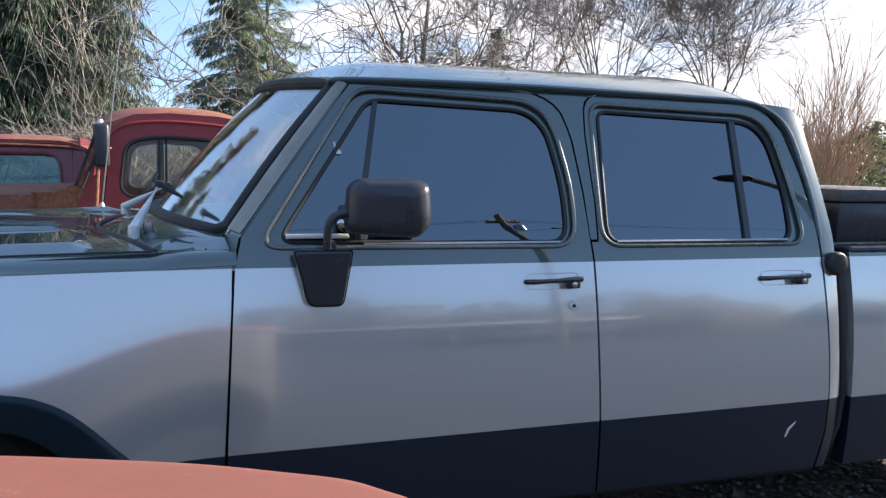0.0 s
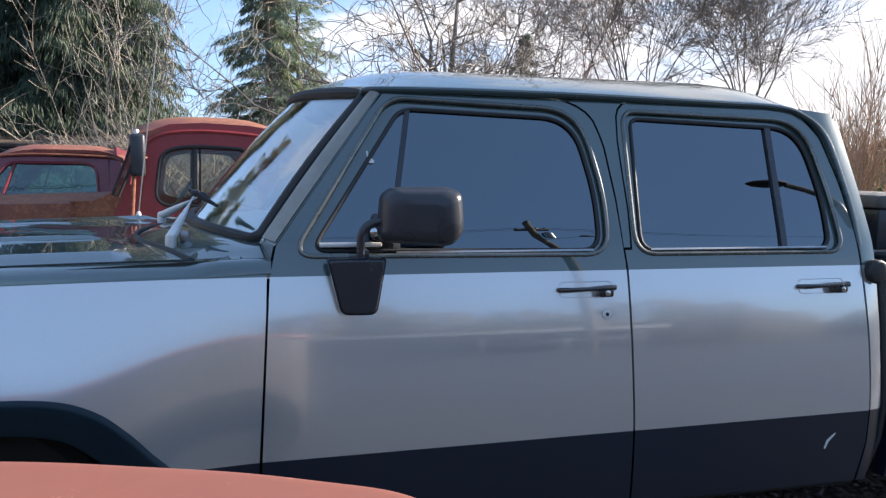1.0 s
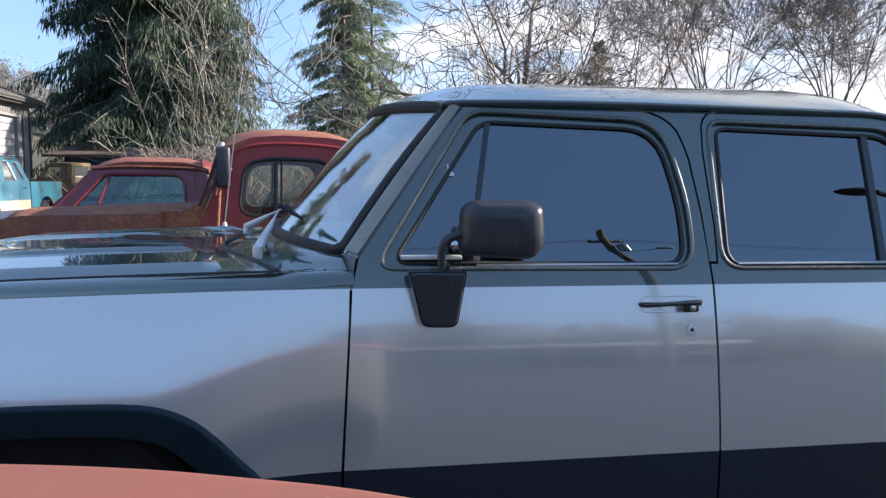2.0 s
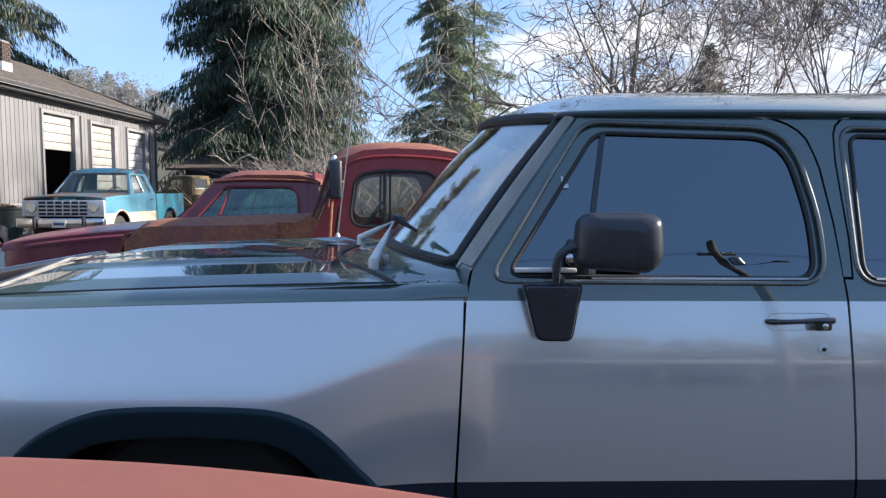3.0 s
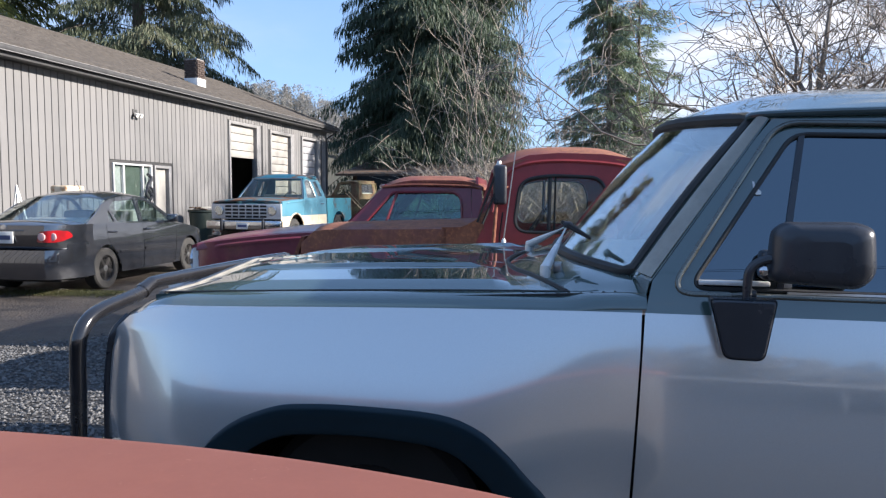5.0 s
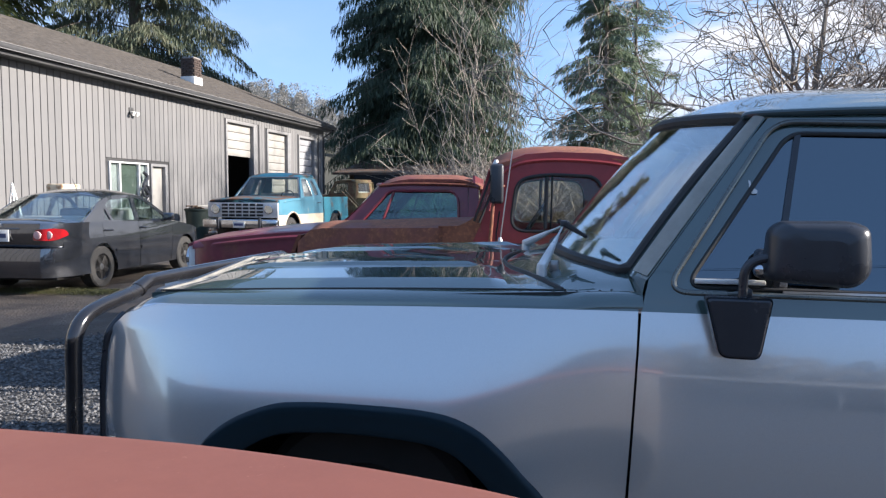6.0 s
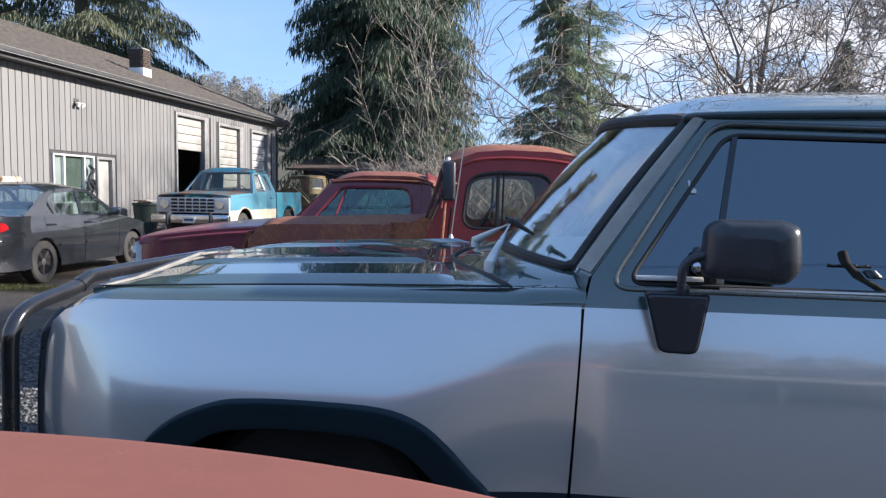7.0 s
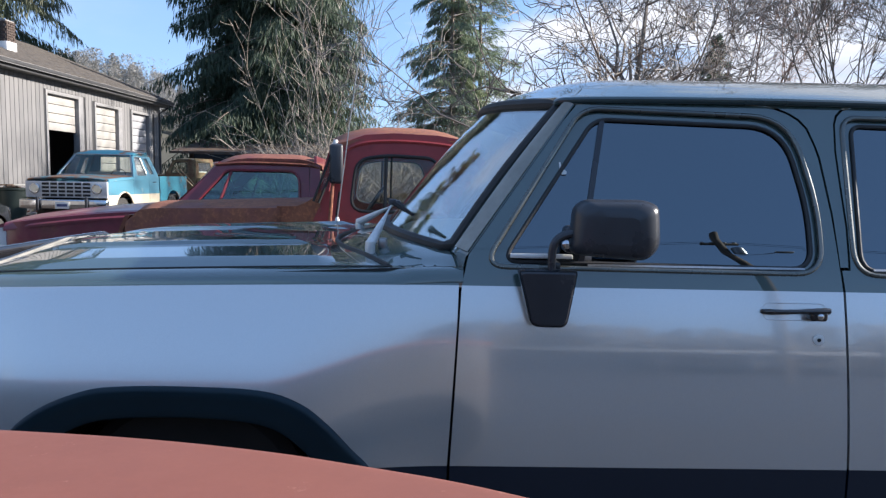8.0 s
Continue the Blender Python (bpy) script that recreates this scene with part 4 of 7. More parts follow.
# Ground -------------------------------------------------------------------
def ground_mat():
    m, N, L, b = mat_new("gravel_and_dirt")
    tc = N.new("ShaderNodeTexCoord")
    sp = N.new("ShaderNodeSeparateXYZ")
    L.new(tc.outputs["Object"], sp.inputs[0])
    v = N.new("ShaderNodeTexVoronoi")
    v.inputs["Scale"].default_value = 34.0
    L.new(tc.outputs["Object"], v.inputs["Vector"])
    stone = mixed(N, L, ramp(N, L, v.outputs["Distance"], 0.0, 0.6), (0.090, 0.088, 0.086), (0.028, 0.027, 0.026))
    n1 = noise_node(N, L, 0.7, 6, 0.6)
    n2 = noise_node(N, L, 7.0, 9, 0.75)
    dirt = mixed(N, L, ramp(N, L, n2, 0.35, 0.7), (0.110, 0.090, 0.073), (0.050, 0.041, 0.034))
    wet = mixed(N, L, ramp(N, L, n1, 0.42, 0.56), dirt, (0.055, 0.047, 0.041))
    # the gravel pad ends at a drive of packed dirt
    k = N.new("ShaderNodeMath")
    k.operation = 'MULTIPLY_ADD'
    L.new(n1, k.inputs[0])
    k.inputs[1].default_value = 1.2
    ln = N.new("ShaderNodeMath")
    ln.operation = 'MULTIPLY_ADD'
    L.new(sp.outputs["Y"], ln.inputs[0])
    ln.inputs[1].default_value = -0.9
    L.new(sp.outputs["X"], ln.inputs[2])
    L.new(ln.outputs[0], k.inputs[2])
    f = ramp(N, L, k.outputs[0], -8.35, -7.95)
    b.inputs["Specular IOR Level"].default_value = 0.25
    L.new(mixed(N, L, f, wet, stone), b.inputs["Base Color"])
    L.new(ramp(N, L, n1, 0.4, 0.62, 0.85, 0.45), b.inputs["Roughness"])
    bumped(N, L, b, v.outputs["Distance"], 0.6, 0.02)
    return m


ground = put("ground", surf(lambda x, y: (x, y, 0), [-500, -60, -20, -10, -5, 0, 5, 10, 20, 60, 500], [-500, -60, -20, -10, -5, 0, 5, 10, 20, 60, 500], 0.3), ground_mat())
tagged(ground, "grey gravel yard and packed wet dirt drive", "ground", kind="structure")


def pebbles():
    rng = np.random.default_rng(5)
    V, F = [], []
    base = np.array([(1, 0, 0.1), (0.3, 0.9, 0), (-0.8, 0.5, 0.1), (-0.7, -0.6, 0), (0.4, -0.9, 0.1), (0.1, 0.05, 0.75), (-0.1, -0.05, -0.6)])
    tri = [(0, 1, 5), (1, 2, 5), (2, 3, 5), (3, 4, 5), (4, 0, 5), (1, 0, 6), (2, 1, 6), (3, 2, 6), (4, 3, 6), (0, 4, 6)]
    for x0, x1, y0, y1, n in ((-5.6, -1.9, 0.2, 4.8, 22000), (1.9, 5.4, 0.0, 3.6, 6000)):
        for _ in range(n):
            s = rng.uniform(0.007, 0.018)
            a = rng.uniform(0, 6.28)
            c, q = math.cos(a), math.sin(a)
            p = base * s * rng.uniform(0.7, 1.3, 3)
            o = np.array([rng.uniform(x0, x1), rng.uniform(y0, y1), s * 0.25])
            if o[0] - 0.9 * o[1] < -8.7 + rng.uniform(-0.25, 0.25):
                continue
            k = len(V)
            for t in p:
                V.append((t[0] * c - t[1] * q + o[0], t[0] * q + t[1] * c + o[1], t[2] + o[2]))
            F.extend([(i + k, j + k, l + k) for i, j, l in tri])
    m, N, L, b = mat_new("crushed_stone")
    g = N.new("ShaderNodeNewGeometry")
    L.new(mixed(N, L, g.outputs["Random Per Island"], (0.030, 0.030, 0.031), (0.150, 0.148, 0.146)), b.inputs["Base Color"])
    b.inputs["Roughness"].default_value = 0.75
    ob = put("gravel", (V, F), m, None, "", 20, False)
    tagged(ob, "loose crushed grey gravel on the yard", "gravel", kind="stuff")


pebbles()

# The shop building --------------------------------------------------------
WX, WTOP, Y0, Y1 = -13.0, 4.40, -4.0, 30.8
def siding_mat():
    m, N, L, b = mat_new("ribbed_siding")
    oi = N.new("ShaderNodeObjectInfo")
    n1 = noise_node(N, L, 0.8, 5, 0.6)
    n2 = noise_node(N, L, 40, 4, 0.6)
    c = mixed(N, L, oi.outputs["Random"], (0.128, 0.126, 0.125), (0.158, 0.154, 0.152))
    c = mixed(N, L, ramp(N, L, n1, 0.45, 0.75, 0, 0.35), c, (0.20, 0.195, 0.19))
    L.new(c, b.inputs["Base Color"])
    b.inputs["Roughness"].default_value = 0.62
    bumped(N, L, b, n2, 0.1, 0.003)
    return m


SIDING = siding_mat()
# stands for the greenish reflection in the middle pane, as a coloured sheet
PANE_GREEN = plain("pane_reflection_green", (0.070, 0.090, 0.078), (0.04, 0.055, 0.048), 1.5, 0.8)
PANE = glass_mat("shop_window_glass", (0.90, 0.94, 0.92), 1.5)
SHINGLE = plain("asphalt_shingles", (0.082, 0.070, 0.059), (0.038, 0.033, 0.029), 5.0, 0.9, 0, 0.7, 24)
TRIMW = plain("white_trim", (0.62, 0.62, 0.61), (0.5, 0.5, 0.5), 4, 0.5)
TRIMG = plain("grey_trim", (0.23, 0.225, 0.223), (0.18, 0.178, 0.178), 4, 0.6)
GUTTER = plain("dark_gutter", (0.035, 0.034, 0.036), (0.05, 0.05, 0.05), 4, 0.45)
DOORW = plain("weathered_white_panel", (0.37, 0.355, 0.32), (0.30, 0.285, 0.26), 1.5, 0.6, 0, 0.05, 40)
# greyer copy of the white panels, for the third garage door and blinds
DOORG = plain("greyer_panel", (0.33, 0.33, 0.34), (0.24, 0.24, 0.25), 1.5, 0.65, 0, 0.05, 40)
BRICK = plain("chimney_brick", (0.085, 0.055, 0.042), (0.045, 0.034, 0.030), 14, 0.85, 0, 0.4, 90)
MORTAR = plain("mortar", (0.26, 0.245, 0.23), (0.18, 0.17, 0.16), 20, 0.9)
WOODB = plain("brown_boards", (0.13, 0.075, 0.045), (0.07, 0.045, 0.03), 3, 0.8, 0, 0.2, 50)


def make_shop():
    S = empty("shop_building", "long grey metal-sided shop with dark shingle roof", "building")
    doors = [(21.6, 23.74, 0.0, 3.95), (24.85, 26.83, 0.0, 3.88), (27.95, 29.76, 0.0, 3.88)]
    others = [(15.25, 16.98, 0.95, 2.26), (17.10, 17.95, 0.0, 2.26)]
    ops = doors + others
    # backing wall with real openings, cut into piers and lintels
    edges = sorted([Y0, Y1] + [e for o in ops for e in o[:2]])
    piers = []
    for a, c in zip(edges[:-1], edges[1:]):
        o = [q for q in ops if q[0] <= a + 1e-6 and q[1] >= c - 1e-6]
        if not o:
            piers.append((a, c, 0, WTOP))
        else:
            piers.append((a, c, o[0][3], WTOP))
            if o[0][2] > 0:
                piers.append((a, c, 0, o[0][2]))
    # near-black, so the grooves between the siding sheets come out dark
    put("wall", join(*[block_data(WX - 0.20, a, z0, WX, c, z1, bevel=0) for a, c, z0, z1 in piers]), GUTTER, S, "near-black backing wall behind the siding")
    for n, (x0, y0, x1, y1) in enumerate(((-25.0, Y0, -24.8, Y1), (-24.8, Y0, WX - 0.2, Y0 + 0.2), (-24.8, Y1 - 0.2, WX - 0.2, Y1))):
        put("wall", block_data(x0, y0, 0, x1, y1, WTOP, bevel=0), SIDING, S)
    # gable ends
    for y in (Y0 + 0.1, Y1 - 0.1):
        put("gable", ([(WX, y - 0.1, WTOP), (-25, y - 0.1, WTOP), (-19, y - 0.1, 6.9), (WX, y + 0.1, WTOP), (-25, y + 0.1, WTOP), (-19, y + 0.1, 6.9)], [(0, 1, 2), (5, 4, 3), (0, 3, 4, 1), (1, 4, 5, 2), (2, 5, 3, 0)]), SIDING, S)
    # roof slopes, ridge, fascia and gutter
    rp = lambda x, y: (x, y, 4.62 + (abs(WX + 0.45 - x) if x > -19 else abs(-25.45 - x)) * 0.385)
    put("roof", surf(lambda u, y: rp(WX + 0.45 + (-19 - WX - 0.45) * u, y), lin(0, 1, 5), lin(Y0 - 0.5, Y1 + 0.5, 12), 0.16), SHINGLE, S, "dark brown shingle roof")
    put("roof", surf(lambda u, y: rp(-25.45 + (-19 + 25.45) * (1 - u), y), lin(0, 1, 5), lin(Y0 - 0.5, Y1 + 0.5, 12), 0.16), SHINGLE, S)
    for k in range(26):
        x = WX + 0.40 - 0.24 * k
        put("shingle_course", ([(x, Y0 - 0.5, rp(x, 0)[2] + 0.022), (x, Y1 + 0.5, rp(x, 0)[2] + 0.022), (x - 0.24, Y1 + 0.5, rp(x - 0.24, 0)[2] + 0.004), (x - 0.24, Y0 - 0.5, rp(x - 0.24, 0)[2] + 0.004), (x, Y0 - 0.5, rp(x, 0)[2] - 0.01), (x, Y1 + 0.5, rp(x, 0)[2] - 0.01)], [(0, 1, 2, 3), (4, 5, 1, 0)]), SHINGLE, S)
    # soffit shares the gutter's near-black colour
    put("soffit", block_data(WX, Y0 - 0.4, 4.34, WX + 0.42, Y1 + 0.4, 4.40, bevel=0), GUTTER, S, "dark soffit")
    put("fascia", block_data(WX + 0.36, Y0 - 0.5, 4.40, WX + 0.42, Y1 + 0.5, 4.56, bevel=0.005), GUTTER, S)
    g = put("gutter", block_data(WX + 0.42, Y0 - 0.5, 4.44, WX + 0.54, Y1 + 0.5, 4.56, bevel=0.02), GUTTER, S, "dark rain gutter")
    # paler strips put the sun on the gutter's edges into the colour
    put("gutter_lip", block_data(WX + 0.535, Y0 - 0.5, 4.56, WX + 0.55, Y1 + 0.5, 4.572, bevel=0.003), TRIMG, g, "paler gutter lip for its sunlit edge")
    put("gutter_lip", block_data(WX + 0.52, Y0 - 0.5, 4.43, WX + 0.545, Y1 + 0.5, 4.445, bevel=0.003), TRIMG, g)
    put("downpipe", tube([(WX + 0.47, Y1 + 0.2, 4.44), (WX + 0.30, Y1 + 0.1, 4.25), (WX + 0.06, Y1 - 0.06, 4.05), (WX + 0.06, Y1 - 0.06, 0.1)], 0.045, 8), GUTTER, S)
    # doors
    for n, (a, c, z0, z1) in enumerate(doors):
        put("door_jamb", join(block_data(WX - 0.18, a - 0.05, 0, WX + 0.035, a + 0.06, z1 + 0.08, bevel=0.004), block_data(WX - 0.18, c - 0.10, 0, WX + 0.035, c + 0.22, z1 + 0.08, bevel=0.004), block_data(WX - 0.18, a + 0.06, z1 - 0.03, WX + 0.035, c - 0.10, z1 + 0.08, bevel=0.004)), TRIMG, S, "grey door jamb")
        low = 2.75 if n == 0 else 0.05
        d = empty("garage_door", "", "")
        d.parent = S
        z = z1 - 0.03
        while z > low + 0.1:
            h = min(0.30, z - low)
            put("door_panel", block_data(WX - 0.15, a + 0.06, z - h + 0.008, WX - 0.11, c - 0.10, z - 0.008, bevel=0.012), DOORW if n < 2 else DOORG, d)
            z -= h
        d["label"] = "half-raised white sectional garage door" if n == 0 else "closed sectional garage door"
    put("shop_floor", block_data(-24.8, Y0 + 0.2, 0.0, WX - 0.2, Y1 - 0.2, 0.04, bevel=0), TRIMG, S)
    # window and personnel door
    w = empty("shop_window", "", "")
    w.parent = S
    w["label"] = "white sliding shop window"
    a, c, z0, z1 = others[0]
    f = 0.045
    put("window_frame", join(block_data(WX - 0.1, a, z1 - f, WX + 0.05, c, z1, bevel=0.006), block_data(WX - 0.1, a, z0, WX + 0.05, c, z0 + f, bevel=0.006), block_data(WX - 0.1, a, z0 + f, WX + 0.05, a + f, z1 - f, bevel=0.006), block_data(WX - 0.1, c - f, z0 + f, WX + 0.05, c, z1 - f, bevel=0.006), block_data(WX - 0.08, a + 0.44, z0 + f, WX + 0.03, a + 0.50, z1 - f, bevel=0.005), block_data(WX - 0.08, a + 1.30, z0 + f, WX + 0.03, a + 1.35, z1 - f, bevel=0.005)), TRIMW, w)
    for p, q in ((a + f, a + 0.44), (a + 0.50, a + 1.30), (a + 1.35, c - f)):
        put("pane", block_data(WX - 0.05, p, z0 + f, WX - 0.04, q, z1 - f, bevel=0), PANE, w)
        put("blind", block_data(WX - 0.075, p, z0 + f, WX - 0.065, q, z1 - f, bevel=0), PANE_GREEN if q - p > 0.6 else DOORG, w, "dark grey-green sheet for the pane's reflection" if q - p > 0.6 else "grey window blind")
    a, c, z0, z1 = others[1]
    d = empty("shop_door", "", "")
    d.parent = S
    d["label"] = "cream personnel door in a grey jamb"
    put("door_frame", join(block_data(WX - 0.18, a, 0, WX + 0.05, a + 0.07, z1, bevel=0.005), block_data(WX - 0.18, c - 0.14, 0, WX + 0.05, c, z1, bevel=0.005), block_data(WX - 0.18, a + 0.07, z1 - 0.08, WX + 0.05, c - 0.14, z1, bevel=0.005)), TRIMG, d)
    put("door_leaf", block_data(WX - 0.12, a + 0.08, 0.02, WX - 0.07, c - 0.15, z1 - 0.09, bevel=0.006), DOORW, d)
    put("door_knob", lathe([(0.012, 0), (0.012, 0.04), (0.03, 0.05), (0.03, 0.08), (0.01, 0.09)], Matrix.Translation((WX - 0.07, a + 0.16, 1.0)) @ Matrix.Rotation(radians(90), 4, 'Y'), 12), STEEL, d)
    # chimney
    ch = empty("chimney", "", "")
    ch.parent = S
    ch["label"] = "brick chimney with a white painted foot"
    cx0, cx1, cy0, cy1 = -14.66, -14.16, 21.55, 22.05
    cz = 5.52
    put("chimney_foot", block_data(cx0 - 0.02, cy0 - 0.02, 4.9, cx1 + 0.02, cy1 + 0.02, cz, bevel=0.01), WHITE, ch)
    put("chimney_core", block_data(cx0 + 0.02, cy0 + 0.02, cz, cx1 - 0.02, cy1 - 0.02, cz + 0.68, bevel=0), MORTAR, ch)
    bx = {}
    for k in range(8):
        z = cz + 0.08 * k
        for face in ("e", "s"):
            off = 0.115 if k % 2 else 0.0
            p = -off
            span = 0.50
            while p < span - 0.02:
                a, q = max(0, p), min(span, p + 0.22)
                if q - a > 0.05:
                    key = (face, round(q - a, 3))
                    if key not in bx:
                        l = q - a - 0.012
                        bx[key] = mesh_from("brick", *(block_data(-0.03, 0, 0, 0.022, l, 0.068, bevel=0.004, segs=1) if face == "e" else block_data(0, -0.022, 0, l, 0.03, 0.068, bevel=0.004, segs=1)), BRICK)
                    o = new("brick", bx[key])
                    o.parent = ch
                    o.location = (cx1, cy0 + a, z) if face == "e" else (cx0 + a, cy0, z)
                p += 0.232
    # flood lamp on the wall
    lm = empty("wall_lamp", "", "")
    lm.parent = S
    lm["label"] = "twin floodlight on the wall"
    put("lamp_plate", block_data(WX + 0.0, 16.15, 3.58, WX + 0.06, 16.33, 3.78, bevel=0.01), GUTTER, lm)
    for dy in (-0.06, 0.12):
        put("lamp_head", lathe([(0.02, 0), (0.035, 0.035), (0.058, 0.10), (0.062, 0.13)], Matrix.Translation((WX + 0.08, 16.22 + dy, 3.66)) @ Matrix.Rotation(radians(120), 4, 'Y'), 14), WHITE, lm)
    # ribbed siding, sheet by sheet
    shapes = {}
    n = 0
    y = Y0
    W = 0.225
    while y < Y1 - 0.05:
        spans = [(0.08, WTOP - 0.01)]
        for a, c, z0, z1 in ops:
            if y + W > a - 0.06 and y < c + (0.22 if (a, c, z0, z1) in doors else 0.0):
                spans = [(z1 + 0.085, WTOP - 0.01)] + ([(0.08, z0)] if z0 > 0.2 else [])
        for z0, z1 in spans:
            key = (round(z0, 3), round(z1, 3))
            if key not in shapes:
                shapes[key] = mesh_from("siding_board", *block_data(0, 0.010, z0, 0.026, W - 0.012, z1, bevel=0.007, segs=1), SIDING)
            o = new("siding_board", shapes[key])
            o.parent = S
            o.location = (WX + 0.001, y, 0)
        y += W


make_shop()


def make_shed():
    s = empty("shed", "low brown board shed with rusty roof beyond the shop", "shed")
    put("wall", block_data(-13.5, 36.0, 0, -6.0, 36.2, 2.6, bevel=0), WOODB, s)
    put("wall", block_data(-13.5, 36.2, 0, -13.3, 41.0, 2.6, bevel=0), WOODB, s)
    put("wall", block_data(-6.2, 36.2, 0, -6.0, 41.0, 2.6, bevel=0), WOODB, s)
    put("roof", surf(lambda u, x: (x, 35.2 + 6.4 * u, 2.55 + 1.0 * u), lin(0, 1, 3), lin(-14.2, -5.5, 6), 0.12), rusty("rusty_roofing", (0.11, 0.09, 0.075), (0.12, 0.075, 0.05), amount=0.6), s, "rusty sloping roof")
    # dark sheet standing in for the shade below the cedar
    put("shade_sheet", block_data(WX + 0.1, 35.0, 0, WX + 4.5, 35.15, 2.4, bevel=0), DARK, s)


make_shed()

# Other vehicles -----------------------------------------------------------
DARKSPOKE = plain("black_alloy", (0.035, 0.034, 0.033), (0.055, 0.05, 0.046), 8, 0.4, 0.4)
def wheel(parent, x, y, r, w, out, rim_mat, spokes=0, label="black tyre"):
    """A wheel at (x, y) on the ground; out: -1 or +1, the way that its face looks."""
    m = Matrix.Translation((x, y, r)) @ Matrix.Rotation(radians(-90) * out, 4, 'X')
    h = w / 2
    t = put("wheel", lathe([(r * 0.60, -h), (r * 0.93, -h), (r * 0.99, -h * 0.8), (r, 0), (r * 0.99, h * 0.8), (r * 0.93, h), (r * 0.64, h * 1.02), (r * 0.60, h * 0.7)], m, 36), TYRE, parent, label)
    if spokes:
        put("rim", lathe([(r * 0.63, h * 0.7), (r * 0.64, h * 0.95), (r * 0.60, h * 0.9), (r * 0.56, h * 0.45), (r * 0.55, 0.0), (r * 0.2, -0.02)], m, 36), rim_mat, t)
        for k in range(spokes):
            a = 2 * math.pi * k / spokes + 0.3
            q = m @ Matrix.Rotation(a, 4, 'Z')
            put("spoke", moved(block_data(r * 0.06, -r * 0.085, h * 0.45, r * 0.60, r * 0.085, h * 0.78, bevel=0.008), q), DARKSPOKE, t)
        put("hub_cap", lathe([(r * 0.16, h * 0.5), (r * 0.15, h * 0.82), (r * 0.07, h * 0.88)], m, 16), STEEL, t)
    else:
        put("rim", lathe([(r * 0.05, h * 0.55), (r * 0.22, h * 0.6), (r * 0.25, h * 0.4), (r * 0.48, h * 0.3), (r * 0.56, h * 0.75), (r * 0.63, h * 0.95), (r * 0.62, h * 0.5)], m, 28), rim_mat, t)
    return t


def old_pickup(name, label, m, W, q, mats):
    """A pickup with hood, cab and bed. Local x runs back from the nose, y from the left side to the right, z up.
    q: sizes; mats: paint, hood, roof, lower, glass, trim, rim."""
    T = empty(name, label, "truck", m)
    mid, bow = W / 2, q.get("bow", 0.13)
    belt, roofz, tum = q["belt"], q["roof"], q["tumble"]
    sy = lambda z: 0.02 * max(0, (0.75 - z)) ** 1.0 + 0.05 * max(0, z - 0.85) ** 1.5 + max(0, z - belt) * tum
    surf_side = lambda off=0.0: (lambda x, z: (x, sy(z) + off + q.get("taper", 0.16) * max(0, (0.28 - x) / 0.28) ** 2.4, z))
    low, r, ax0, ax1 = q["low"], q["wheel"], q["axles"][0], q["axles"][1]
    ar = r * 1.28
    arch = lambda cx: [(cx + ar * math.cos(a), r + 0.06 + ar * 0.92 * math.sin(a)) for a in lin(math.pi + 0.1, -0.1, 18)]
    hoodz = lambda x: q["hood0"] + (q["hood1"] - q["hood0"]) * (1 - (1 - sat(x / q["cowl"])) ** 1.6)

    def both(nm, data, mat, lab="", angle=35.0, parent=None):
        a = put(nm, data, mat, parent or T, lab, angle)
        b = put(nm, flipped(data, mid), mat, parent or T, lab, angle)
        return a, b
    # front fenders
    fo = [(0.02, low)] + [p for p in arch(ax0) if p[1] > low] + [(q["seam"] - 0.006, low)] + [(q["seam"] - 0.006, q["hood1"] - 0.02)] + [(x, hoodz(x) - 0.03) for x in lin(q["cowl"] - 0.1, 0.08, 8)] + [(0.0, hoodz(0) - 0.12)]
    both("fender", sheet(fo, surf_side(), (), 0.02, dx=0.08, dz=0.06), mats["fender"])
    fl = [(ax0 + ar * k * math.cos(a), r + 0.06 + ar * 0.92 * k * math.sin(a)) for k in (1.0,) for a in lin(math.pi, 0, 18)]
    if q.get("lip", True):
        both("arch_lip", tube([surf_side(-0.004)(*p) for p in fl], 0.022, 8), mats["lower"])
    # hood
    hw = mid - 0.07
    put("hood", surf(lambda x, v: (x, mid + v * hw, hoodz(x) - 0.02 + q.get("crown", 0.05) * (1 - abs(v) ** 2.5) - 0.5 * max(0, 0.1 - x) ** 1.5), [0.0, 0.03, 0.07, 0.12] + lin(0.2, q["cowl"], 10), lin(-1, 1, 17), 0.03), mats["hood"], T)
    for v in (-1, 1):
        put("fender_cap", surf(lambda x, k: (x, mid + v * (hw + 0.10 * k * (0.8 if x > 0.2 else 0.5)), hoodz(x) - 0.022 - 0.05 * k ** 2), lin(0.06, q["cowl"] + 0.05, 12), lin(0, 1, 5), 0.02), mats["fender"], T)
    # doors with window openings
    win = q["window"]
    hole = rounded(win, q.get("corner", 0.06), 5)
    do = [(q["seam"], low + 0.02), (q["cab"] - q.get("rear_post", 0.16), low + 0.02)] + [(q["cab"] - q.get("rear_post", 0.16), belt)] + q["door_top"] + [(q["seam"], belt - 0.01)]
    for s in (0, 1):
        f2 = (lambda d: flipped(d, mid)) if s else (lambda d: d)
        d = put("door", f2(sheet(do, surf_side(), [hole], 0.03, dz=0.06)), mats["paint"], T)
        put("window_glass", f2(sheet(hole, surf_side(0.015), (), 0.004, dz=0.1)), mats["glass"], d)
        put("window_seal", f2(tube([surf_side(0.0)(*p) for p in hole], 0.012, 6, True)), mats["trim"], d)
        if "vent" in q:
            put("vent_bar", f2(tube([surf_side(0.006)(*p) for p in q["vent"]], 0.012, 6)), mats["trim"], d)
